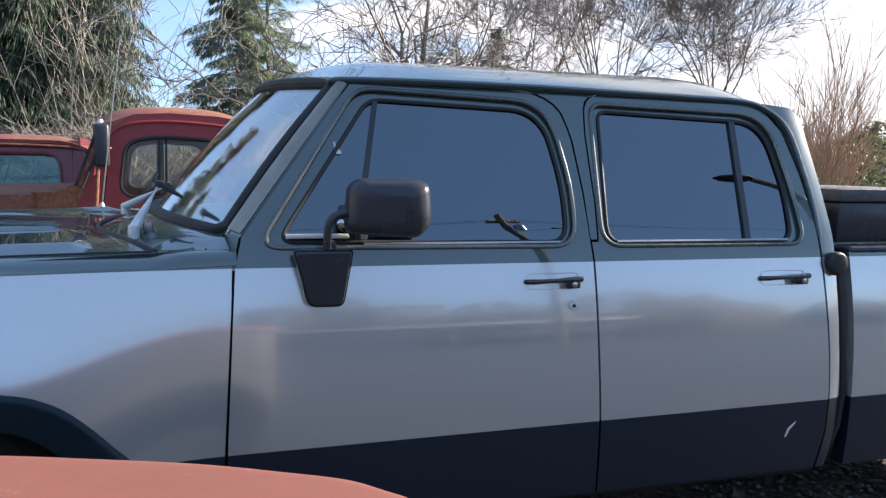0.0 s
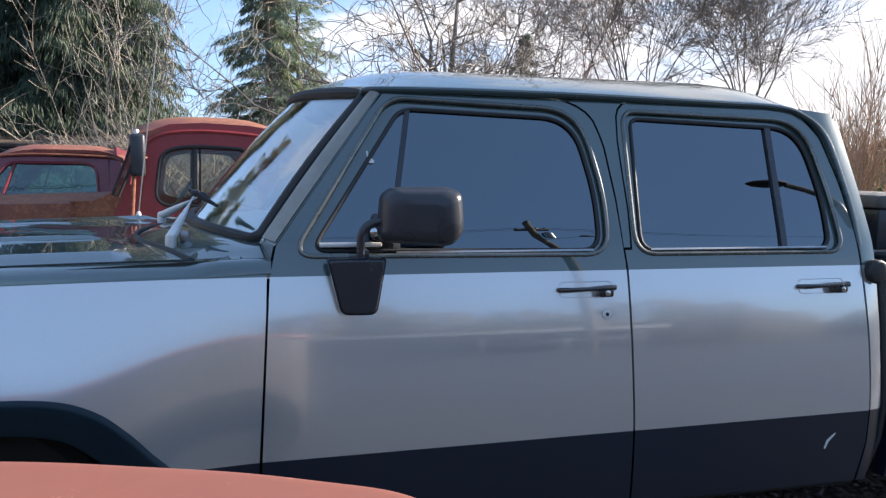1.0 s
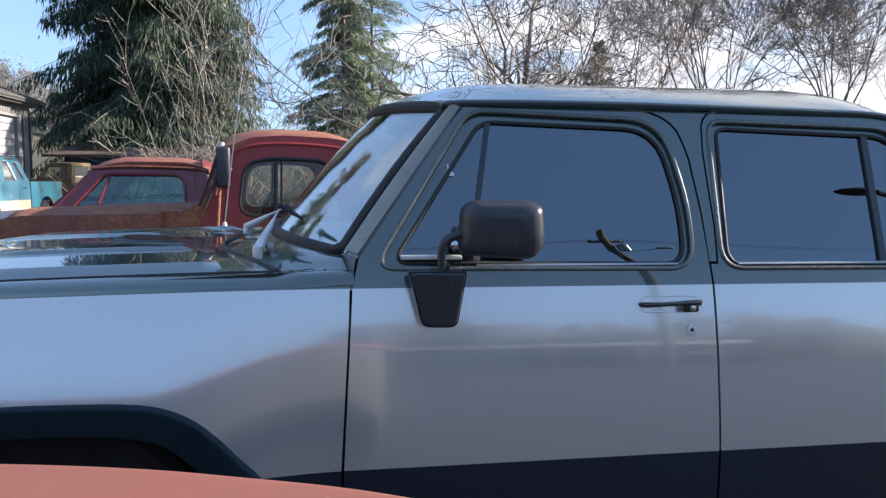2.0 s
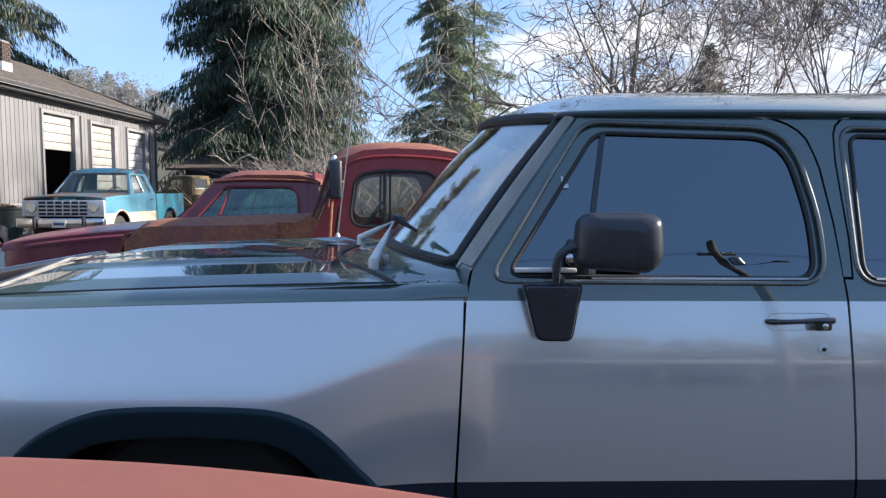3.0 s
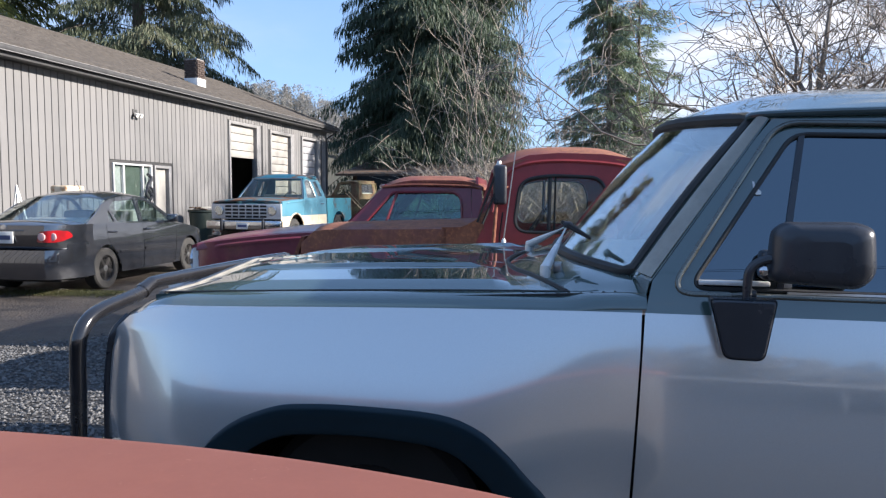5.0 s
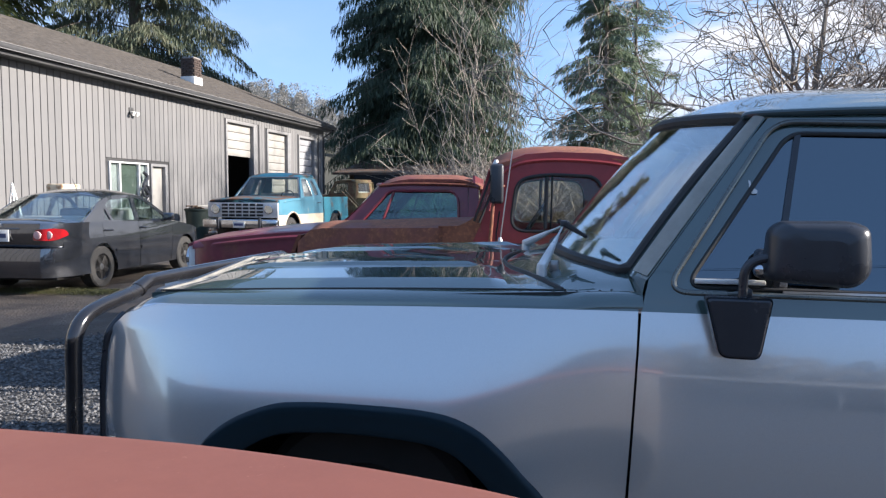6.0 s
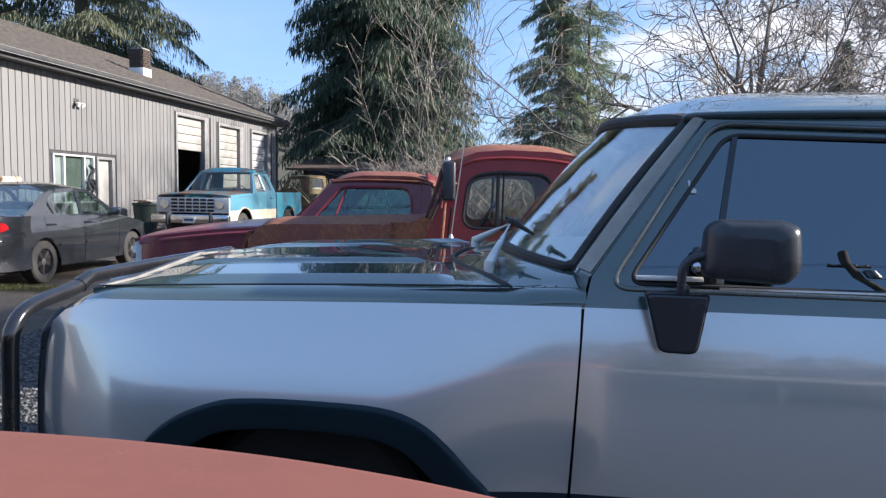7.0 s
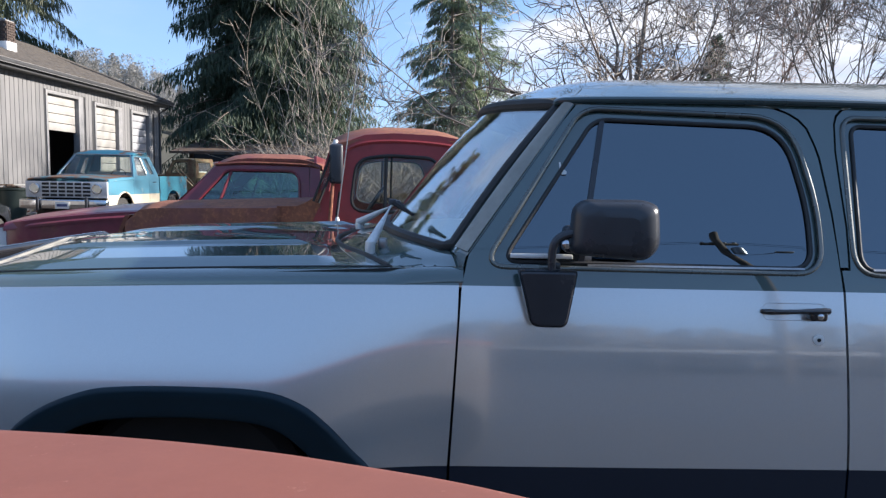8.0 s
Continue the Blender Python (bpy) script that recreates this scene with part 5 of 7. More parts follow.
        put("door_handle", f2(tube([surf_side(0.0)(q["cab"] - 0.42, belt - 0.14), surf_side(-0.03)(q["cab"] - 0.38, belt - 0.135), surf_side(-0.03)(q["cab"] - 0.28, belt - 0.135)], 0.012, 6)), CHROME, d)
    # cab rear post, back, windscreen, roof
    po = [(q["cab"] - q.get("rear_post", 0.16) + 0.006, low + 0.02), (q["cab"], low + 0.02), (q["cab"], belt)] + q["post_top"]
    hole2 = [rounded(q["quarter"], 0.04, 4)] if "quarter" in q else []
    both("cab_corner", sheet(po, surf_side(), hole2, 0.03, dz=0.08), mats["paint"])
    if hole2:
        both("quarter_glass", sheet(hole2[0], surf_side(0.015), (), 0.004, dz=0.1), mats["glass"])
    bw = sy(roofz) + 0.02
    back = [(0.03, low), (W - 0.03, low), (W - 0.03, belt), (W - bw, roofz), (bw, roofz), (0.03, belt)]
    bh = rounded([(W * 0.2, belt + 0.08), (W * 0.8, belt + 0.08), (W * 0.78, roofz - 0.1), (W * 0.22, roofz - 0.1)], 0.05)
    put("cab_back", sheet(back, lambda y, z: (q["cab"] - 0.03 - q.get("lean", 0.1) * max(0, z - belt), y, z), [bh], 0.02, (-1, 0, 0), 0, 0.2), mats["paint"], T)
    put("rear_window", sheet(bh, lambda y, z: (q["cab"] - 0.04 - q.get("lean", 0.1) * max(0, z - belt), y, z), (), 0.004, (-1, 0, 0), 0, 0.2), mats["glass"], T)
    (bx, bz), (tx, tz) = q["screen"]
    def ws(u, v):
        e = abs(u) ** 2.2
        y0, y1 = 0.06, sy(tz) + 0.05
        return (bx + (tx - bx) * v - bow * (1 - e), mid + u * (mid - (y0 + (y1 - y0) * v)), bz + (tz - bz) * v)
    put("windscreen", surf(ws, lin(-1, 1, 15), lin(0, 1, 5), 0.005, (1, 0, 0)), mats["glass"], T)
    ring = [ws(u, 0) for u in lin(-1, 1, 14)] + [ws(1, v) for v in (0.3, 0.6, 0.9)] + [ws(u, 1) for u in lin(1, -1, 14)] + [ws(-1, v) for v in (0.9, 0.6, 0.3)]
    put("windscreen_seal", tube(ring, 0.018, 6, True), mats["trim"], T)
    def ap(u, v):
        a = Vector(ws(-1, v))
        zz = bz + (tz - bz) * v
        b = Vector((q["seam"] + (q["door_top"][-1][0] - q["seam"]) * v, sy(zz), zz))
        return a.lerp(b, u) + Vector((-0.5, -1, 0.2)) * 0.012 * math.sin(math.pi * u)
    both("a_pillar", surf(ap, lin(0, 1, 5), lin(0, 1, 6), 0.02, (0.5, 1, 0)), mats["paint"])
    cow = lambda u, v: (q["cowl"] - 0.02 + (bx - bow * (1 - abs(u) ** 2.2) - q["cowl"] + 0.02) * v, mid + u * (mid - 0.06), q["hood1"] - 0.01 + (bz - q["hood1"] + 0.01) * v + 0.03 * (1 - abs(u) ** 2))
    put("cowl", surf(cow, lin(-1, 1, 11), lin(0, 1, 4), 0.02), mats["hood"], T)
    rx0, rx1 = tx, q["cab"] - q.get("lean", 0.1) * (roofz - belt) + 0.02
    ry = sy(tz) + 0.005
    bulge = q.get("bulge", 0.07)
    def rf(u, v):
        x = rx0 - bow * (1 - abs(v) ** 2.2) * (1 - u) + (rx1 - rx0) * u
        e = (1 - (1 - sat(u / 0.35)) ** 2.2) * (1 - (1 - sat((1 - u) / 0.3)) ** 2.4)
        return (x, mid + v * (mid - ry), tz - 0.01 + (roofz - tz) * 0.75 * e + bulge * e * (1 - abs(v) ** 3))
    put("roof", surf(rf, [0, 0.02, 0.05, 0.1, 0.18, 0.28, 0.4, 0.5, 0.6, 0.7, 0.8, 0.88, 0.94, 0.98, 1], [math.sin(a) for a in lin(-1.5708, 1.5708, 17)], 0.025), mats["roof"], T)
    both("drip_rail", tube(spline([(rx0 - 0.02, ry - 0.012, tz - 0.01), (rx0 + 0.25, ry - 0.016, tz + (roofz - tz) * 0.12 + 0.0), (rx1 - 0.15, ry - 0.016, tz), (rx1 - 0.02, ry - 0.0, tz - 0.03)], 5), 0.014, 6), mats["roof"])
    # grille, lamps, bumper
    gz0, gz1 = q["grille"]
    G = put("grille", block_data(-0.03, q.get("grille_side", 0.12), gz0, 0.05, W - q.get("grille_side", 0.12), gz1, bevel=0.02), mats["grille"], T, "bright metal grille")
    for k, z in enumerate(lin(gz0 + 0.06, gz1 - 0.06, q.get("bars", 4))):
        put("grille_slot", block_data(-0.040, 0.42, z - 0.026, -0.012, W - 0.42, z + 0.026, bevel=0.004), DARK, G)
    for y in lin(0.42, W - 0.42, 7)[1:-1]:
        put("grille_post", block_data(-0.048, y - 0.014, gz0 + 0.02, -0.01, y + 0.014, gz1 - 0.02, bevel=0.004), mats["grille"], G)
    for y in (0.26, W - 0.26):
        hm = Matrix.Translation((-0.03, y, (gz0 + gz1) / 2 + 0.02)) @ Matrix.Rotation(radians(-90), 4, 'Y')
        hl = put("headlight", lathe([(0.115, 0), (0.118, 0.03), (0.10, 0.035), (0.095, 0.025)], hm, 24), CHROME, T)
        put("lens", lathe([(0.094, 0.02), (0.075, 0.04), (0.03, 0.05)], hm, 20), DUSTY, hl)
    bz0 = q["bumper"]
    B = put("front_bumper", block_data(-0.20, -0.03, bz0 - 0.11, -0.05, W + 0.03, bz0 + 0.11, bevel=0.035, segs=3), mats["bumper"], T)
    put("bumper_bracket", join(block_data(-0.1, 0.4, bz0 - 0.05, 0.15, 0.48, bz0 + 0.05, bevel=0), block_data(-0.1, W - 0.48, bz0 - 0.05, 0.15, W - 0.4, bz0 + 0.05, bevel=0)), DARK, T)
    if q.get("plate"):
        p = put("number_plate", block_data(-0.236, mid - 0.16, bz0 - 0.10, -0.224, mid + 0.16, bz0 + 0.06, bevel=0.004), WHITE, T)
        put("plate_bar", block_data(-0.240, mid - 0.12, bz0 - 0.05, -0.236, mid + 0.12, bz0 + 0.01, bevel=0), plain("plate_blue", (0.06, 0.08, 0.2)), p)
        for y in (0.42, W - 0.42):
            put("bumper_guard", block_data(-0.27, y - 0.03, bz0 - 0.14, -0.21, y + 0.03, bz0 + 0.17, bevel=0.015), BLACK, T)
    # bed
    b0, b1, bt = q["cab"] + 0.05, q["length"], q["bed"]
    bo = [(b0, low + 0.06)] + [p for p in arch(ax1) if p[1] > low + 0.06] + [(b1, low + 0.10), (b1, bt), (b0, bt)]
    both("bed_side", sheet(bo, lambda x, z: (x, sy(min(z, belt)) , z), (), 0.05, dx=0.3, dz=0.08), mats["bed"])
    put("bed_floor", block_data(b0, 0.05, low + 0.25, b1 - 0.02, W - 0.05, low + 0.29, bevel=0), DARK, T)
    put("bed_front", block_data(b0, 0.05, low + 0.25, b0 + 0.04, W - 0.05, bt - 0.01, bevel=0.01), mats["bed"], T)
    put("tailgate", block_data(b1 - 0.04, 0.05, low + 0.25, b1 + 0.01, W - 0.05, bt - 0.01, bevel=0.01), mats["bed"], T)
    put("rear_bumper", block_data(b1 + 0.03, 0.02, low + 0.04, b1 + 0.15, W - 0.02, low + 0.2, bevel=0.02), DARK, T)
    put("underbody", join(block_data(0.1, 0.35, low - 0.02, b1, W - 0.35, low + 0.22, bevel=0), block_data(0.25, 0.32, low + 0.2, q["cowl"], W - 0.32, q["hood0"] - 0.2, bevel=0), block_data(q["seam"], 0.06, low, q["cab"] - 0.05, W - 0.06, low + 0.08, bevel=0)), DARK, T)
    put("seat", join(block_data(q["cab"] - 0.75, 0.15, belt - 0.45, q["cab"] - 0.2, W - 0.15, belt - 0.28, bevel=0.04), block_data(q["cab"] - 0.30, 0.15, belt - 0.4, q["cab"] - 0.14, W - 0.15, belt + 0.12, bevel=0.05)), INTERIOR, T)
    put("steering_wheel", tube([(q["seam"] + 0.32 + 0.07 * math.sin(a), mid * 0.55 + 0.19 * math.cos(a), belt + 0.02 + 0.17 * math.sin(a)) for a in lin(0, 6.0, 20)], 0.012, 6, True), BLACK, T)
    for x in (ax0, ax1):
        wheel(T, x, 0.14, r, 0.22, -1, mats["rim"])
        wheel(T, x, W - 0.14, r, 0.22, 1, mats["rim"])
    return T


# blue and cream pickup, nose towards the yard, by the shop
BLUE = rusty("faded_blue_paint", (0.035, 0.20, 0.27), (0.16, 0.08, 0.045), 0.28, 0.45, 1.6)
BLUEHOOD = rusty("worn_blue_hood", (0.035, 0.13, 0.17), (0.13, 0.065, 0.035), 0.60, 0.6, 1.8)
CREAM = rusty("cream_paint", (0.60, 0.53, 0.40), (0.22, 0.12, 0.06), 0.28, 0.5, 2.5)
def blue_two_tone():
    m, N, L, b = mat_new("blue_and_cream")
    tc = N.new("ShaderNodeTexCoord")
    sp = N.new("ShaderNodeSeparateXYZ")
    L.new(tc.outputs["Object"], sp.inputs[0])
    n1 = noise_node(N, L, 1.8, 8, 0.62)
    n2 = noise_node(N, L, 14.0, 6, 0.62)
    blue = mixed(N, L, ramp(N, L, n2, 0.3, 0.7), (0.055, 0.205, 0.285), (0.075, 0.18, 0.235))
    blue = mixed(N, L, ramp(N, L, n1, 0.60, 0.70), blue, (0.30, 0.33, 0.32))
    cr = mixed(N, L, ramp(N, L, n2, 0.3, 0.7), (0.60, 0.53, 0.40), (0.48, 0.41, 0.29))
    c = mixed(N, L, ramp(N, L, sp.outputs["Z"], 0.862, 0.866), cr, blue)
    c = mixed(N, L, ramp(N, L, n2, 0.70, 0.76), c, (0.13, 0.06, 0.03))
    L.new(c, b.inputs["Base Color"])
    b.inputs["Roughness"].default_value = 0.42
    return m


BLUE2 = blue_two_tone()
old_pickup("blue_pickup", "faded blue and cream club cab pickup with chrome grille", pose(-7.85, 14.75, 0, 0, 0, 90), 1.96, dict(
    taper=0.05, belt=1.30, roof=1.95, tumble=0.34, low=0.52, wheel=0.40, axles=(0.80, 3.95), hood0=1.26, hood1=1.32, cowl=1.30, seam=1.36, crown=0.05,
    window=[(1.62, 1.34), (2.22, 1.34), (2.20, 1.80), (1.86, 1.80)], door_top=[(2.30, 1.86), (1.84, 1.86)], post_top=[(2.84, 1.85), (2.306, 1.86)], quarter=[(2.42, 1.37), (2.70, 1.37), (2.62, 1.78), (2.42, 1.78)], cab=2.95, rear_post=0.65,
    grille_side=0.03, screen=((1.40, 1.33), (1.82, 1.85)), grille=(0.80, 1.18), bars=4, bumper=0.655, bed=1.32, length=5.05, plate=True, lip=True),
    dict(paint=BLUE2, fender=BLUE2, hood=BLUEHOOD, roof=BLUE, lower=CREAM, glass=DUSTY, trim=STEEL, rim=STEEL, grille=plain("silver_grille", (0.52, 0.53, 0.54), (0.42, 0.43, 0.44), 9, 0.4, 0.3), bumper=CHROME, bed=BLUE))

# maroon pickup behind the two-tone truck
MAROON = rusty("maroon_paint", (0.205, 0.028, 0.040), (0.20, 0.07, 0.04), 0.22, 0.38, 1.4, 0.3)
MAROON_R = rusty("maroon_and_rust", (0.18, 0.034, 0.034), (0.20, 0.068, 0.040), 0.62, 0.6, 1.6)
old_pickup("maroon_pickup", "old maroon pickup with rusted roof parked beyond", pose(-3.776, 3.929, 0, 0, 0, 6), 1.80, dict(
    belt=1.14, bow=0.15, roof=1.575, tumble=0.20, low=0.38, wheel=0.36, axles=(0.66, 3.12), hood0=0.985, hood1=1.11, cowl=1.28, seam=1.44, crown=0.04,
    window=[(1.61, 1.150), (2.488, 1.150), (2.475, 1.440), (1.865, 1.440)], corner=[0.03, 0.05, 0.11, 0.05], vent=[(1.805, 1.150), (1.905, 1.440)],
    door_top=[(2.56, 1.495), (1.8, 1.495)], post_top=[(2.65, 1.495), (2.566, 1.495)], cab=2.67, rear_post=0.10, lean=0.05,
    screen=((1.48, 1.15), (1.79, 1.495)), grille=(0.62, 0.95), bars=3, bumper=0.52, bed=1.06, length=4.67, lip=False, bulge=0.055),
    dict(paint=MAROON, fender=MAROON, hood=MAROON, roof=MAROON_R, lower=MAROON, glass=TEAL, trim=MAROON, rim=STEEL, grille=WHITE, bumper=WHITE, bed=MAROON_R))

# small tan truck beyond the blue one
TAN = rusty("tan_paint", (0.15, 0.115, 0.050), (0.11, 0.06, 0.03), 0.45, 0.6, 2.0)
old_pickup("tan_pickup", "old tan flat-nosed pickup by the brown shed", pose(-12.0, 25.6, 0.0, 0, 0, -8), 1.75, dict(
    belt=1.38, roof=1.98, tumble=0.12, low=0.5, wheel=0.38, axles=(0.7, 3.2), hood0=1.20, hood1=1.36, cowl=1.25, seam=1.32, crown=0.08,
    window=[(1.55, 1.42), (2.20, 1.42), (2.18, 1.82), (1.68, 1.82)], corner=0.08, door_top=[(2.36, 1.90), (1.60, 1.90)], post_top=[(2.52, 1.89), (2.366, 1.90)], cab=2.55, rear_post=0.18,
    screen=((1.38, 1.38), (1.58, 1.88)), grille=(0.75, 1.15), bars=4, bumper=0.65, bed=1.25, length=4.6, lip=False, bulge=0.05),
    dict(paint=TAN, fender=TAN, hood=TAN, roof=TAN, lower=TAN, glass=DUSTY, trim=DARK, rim=STEEL, grille=STEEL, bumper=DARK, bed=TAN))

# tall round-roofed red truck with a rusted hood
REDP = rusty("red_paint", (0.27, 0.026, 0.027), (0.17, 0.055, 0.025), 0.25, 0.48, 1.6)
RUST = rusty("rusted_sheet_metal", (0.19, 0.050, 0.035), (0.235, 0.088, 0.045), 0.80, 0.60, 1.6)


def make_red_truck():
    T = empty("round_cab_truck", "old red round-roofed truck with rusted hood and roof", "truck", pose(-0.0025, 2.947, 0, 0, 0, 6))
    W = 1.56
    mid = W / 2
    sy = lambda z: 0.10 * max(0, z - 1.15) ** 1.1 + 0.05 * max(0, 0.9 - z) ** 1.5
    side = lambda off=0.0: (lambda x, z: (x, sy(z) + off, z))
    win = rounded([(-0.700, 1.168), (-0.10, 1.165), (-0.065, 1.38), (-0.12, 1.535), (-0.46, 1.550), (-0.655, 1.515)], [0.11, 0.06, 0.12, 0.10, 0.18, 0.18], 7)
    out = [(-0.97, 0.42), (0.26, 0.42), (0.27, 1.20), (0.25, 1.45), (0.19, 1.60), (0.10, 1.66), (-0.10, 1.69), (-0.40, 1.70), (-0.60, 1.685), (-0.72, 1.64), (-0.79, 1.56), (-0.84, 1.42), (-0.90, 1.20), (-0.955, 1.08)]
    def both(nm, data, mat, lab="", angle=35.0, parent=None):
        return [put(nm, data, mat, parent or T, lab, angle), put(nm, flipped(data, mid), mat, parent or T, lab, angle)]
    for s in (0, 1):
        fl = (lambda d: flipped(d, mid)) if s else (lambda d: d)
        c = put("cab_side", fl(sheet(out, side(), [win], 0.035, dx=0.1, dz=0.06)), REDP, T)
        put("window_glass", fl(sheet(win, side(0.02), (), 0.004, dz=0.1)), DUSTY, c)
        put("window_seal", fl(tube([side(-0.001)(*p) for p in win], 0.011, 8, True)), RUBBER, c, "black window seal")
        put("window_channel", fl(tube([side(0.012)(-0.462, 1.185), side(0.012)(-0.455, 1.55)], 0.014, 6)), RUBBER, c)
        put("window_channel", fl(tube([side(0.016)(-0.425, 1.185), side(0.016)(-0.418, 1.55)], 0.007, 6)), DARK, c)
        ridge = [side(-0.002)(x, z) for x, z in ((-0.84, 1.30), (-0.80, 1.46), (-0.74, 1.565), (-0.62, 1.625), (-0.42, 1.645), (-0.15, 1.635), (0.05, 1.605), (0.16, 1.54))]
        put("drip_moulding", fl(tube(spline(ridge, 5), 0.013, 6)), REDP, c)
        seam = [side(-0.001)(x, z) for x, z in ((-0.79, 0.45), (-0.79, 1.15), (-0.77, 1.30))]
        put("door_seam", fl(tube(seam, 0.006, 5)), DARK, c)
        put("door_handle", fl(tube([side(0.0)(-0.02, 1.10), side(-0.04)(0.0, 1.10), side(-0.04)(0.11, 1.10)], 0.012, 6)), CHROME, c)
    def rf(u, v):
        # front edge to back, domed
        c = abs(v)
        x0, x1 = -0.80 + 0.02 * c ** 2 - 0.05 * (1 - c * c), 0.22
        x = x0 + (x1 - x0) * u
        e = max(0.0, 1 - abs(2 * u - 0.92) ** 3.2 / 1.25)
        z = 1.585 + 0.175 * e ** 0.9 * (1 - 0.52 * c ** 3) + 0.015 * (1 - c ** 2)
        return (x, mid + v * (mid - 0.03 - 0.02 * e), z)
    us = [0.0, 0.02, 0.05, 0.09, 0.14, 0.2, 0.28, 0.36, 0.45, 0.54, 0.62, 0.7, 0.78, 0.85, 0.91, 0.96, 1.0]
    put("roof", surf(rf, us, [math.sin(a) for a in lin(-1.5708, 1.5708, 21)], 0.03), RUST, T, "rusted domed roof")
    back = rounded([(0.05, 0.42), (W - 0.05, 0.42), (W - 0.05, 1.40), (W - 0.2, 1.66), (0.2, 1.66), (0.05, 1.40)], 0.1)
    bh = rounded([(0.45, 1.25), (W - 0.45, 1.25), (W - 0.45, 1.48), (0.45, 1.48)], 0.08)
    put("cab_back", sheet(back, lambda y, z: (0.26 - 0.15 * max(0, z - 1.3), y, z), [bh], 0.03, (-1, 0, 0), 0, 0.2), REDP, T)
    # two-piece windscreen in a raked surround
    for s in (-1, 1):
        a = [Vector((-0.99, mid, 1.17)), Vector((-0.90, mid + s * (mid - 0.06), 1.17)), Vector((-0.80, mid + s * (mid - 0.10), 1.58)), Vector((-0.86, mid, 1.60))]
        k = put("windscreen", ([tuple(v) for v in a] + [tuple(v + Vector((0.006, 0, 0))) for v in a], [(0, 1, 2, 3), (7, 6, 5, 4), (0, 4, 5, 1), (1, 5, 6, 2), (2, 6, 7, 3), (3, 7, 4, 0)]), DUSTY, T)
        put("screen_surround", tube([a[0], a[1], a[2], a[3]], 0.022, 8, True), REDP, k)
    # hood, sides, nose
    def hd(x, v):
        c = abs(v)
        t = (x + 2.30) / 1.35
        w = 0.36 + 0.36 * t
        return (x, mid + v * w, 1.152 + 0.034 * t - 0.10 * max(0, (0.12 - t) / 0.12) ** 2 + 0.05 * (1 - c ** 2.2) - 0.012 * (1 - t))
    hoods = put("hood", surf(hd, lin(-2.30, -0.94, 16), lin(-1, 1, 15), 0.02), RUST, T, "rusted hood lid")
    def hs(x, v):
        t = (x + 2.30) / 1.35
        w = 0.36 + 0.36 * t
        return (x, mid - w - 0.02 * math.sin(math.pi * min(1, v * 2)) - 0.02 * v, 1.150 + 0.034 * t - 0.10 * max(0, (0.12 - t) / 0.12) ** 2 - 0.58 * v)
    both("hood_side", surf(hs, lin(-2.30, -0.96, 14), lin(0, 1, 9), 0.02, (0, 1, 0)), RUST, "rusted hood side")
    both("cowl_side", surf(lambda u, v: (-1.0 + 0.10 * u + 0.05 * v * u, mid - 0.72 - 0.06 * u, 1.20 - 0.75 * v + 0.06 * u * (1 - v)), lin(0, 1, 5), lin(0, 1, 8), 0.02, (0, 1, 0)), RUST)
    def flare(u, v):
        z = 1.180 + 0.03 * u + 0.17 * u ** 2.6 - (0.45 + 0.17 * u ** 2.6) * v
        return (-1.16 + 0.33 * u, 0.035 - 0.033 * u + 0.03 * v * (1 - u) + sy(z) * u, z)
    both("cowl_flare", surf(flare, lin(0, 1, 12), lin(0, 1, 6), 0.02, (0, 1, 0)), RUST, "rusted cowl sweeping up to the windscreen post")
    put("vent_lid", block_data(-1.19, 0.03, 1.182, -1.00, 0.12, 1.198, bevel=0.006), RUST, T)
    put("nose", surf(lambda u, v: (-2.30 - 0.10 * math.sin(math.pi * v), mid + u * (0.36 - 0.10 * v), 1.10 - 0.62 * v), lin(-1, 1, 9), lin(0, 1, 8), 0.03, (1, 0, 0)), RUST, T)
    both("front_fender", surf(lambda a, v: (-1.75 - 0.52 * math.cos(a), 0.06 + 0.36 * v, 0.40 + 0.48 * math.sin(a) - 0.06 * (1 - v) ** 2 ), lin(0.0, math.pi, 16), lin(0, 1, 7), 0.02), RUST)
    for y, o in ((0.20, -1), (W - 0.20, 1)):
        for x in (-1.75, 1.35):
            wheel(T, x, y, 0.37, 0.18, o, RUST)
    put("chassis", join(block_data(-2.2, 0.45, 0.40, 2.3, 0.55, 0.52, bevel=0), block_data(-2.2, W - 0.55, 0.40, 2.3, W - 0.45, 0.52, bevel=0), block_data(-0.95, 0.08, 0.40, 0.25, W - 0.08, 0.46, bevel=0)), DARK, T)
    put("flat_bed", block_data(0.36, -0.05, 0.62, 2.4, W + 0.05, 0.74, bevel=0.01), WOODB, T, "bare board flat bed")
    put("bench_seat", join(block_data(-0.35, 0.12, 0.75, 0.1, W - 0.12, 0.92, bevel=0.04), block_data(0.04, 0.12, 0.85, 0.18, W - 0.12, 1.22, bevel=0.04)), DARK, T)
    put("steering_wheel", tube([(-0.55 + 0.10 * math.sin(a), 0.42 + 0.20 * math.cos(a), 1.20 + 0.15 * math.sin(a)) for a in lin(0, 6.0, 20)], 0.012, 6, True), BLACK, T)
    # tall mirror on a post
    mp = put("mirror_post", tube([(-0.855, -0.06, 0.80), (-0.825, -0.07, 1.15), (-0.805, -0.07, 1.44)], 0.012, 8), RUST, T)
    put("mirror_arm", tube([(-0.80, -0.07, 1.46), (-0.74, 0.02, 1.47)], 0.008, 6), RUST, mp)
    put("mirror_head", moved(block_data(-0.042, -0.02, 0, 0.048, 0.02, 0.262, bevel=0.020, segs=3), Matrix.Translation((-0.790, -0.08, 1.352))), BLACK, mp, "tall black mirror head")
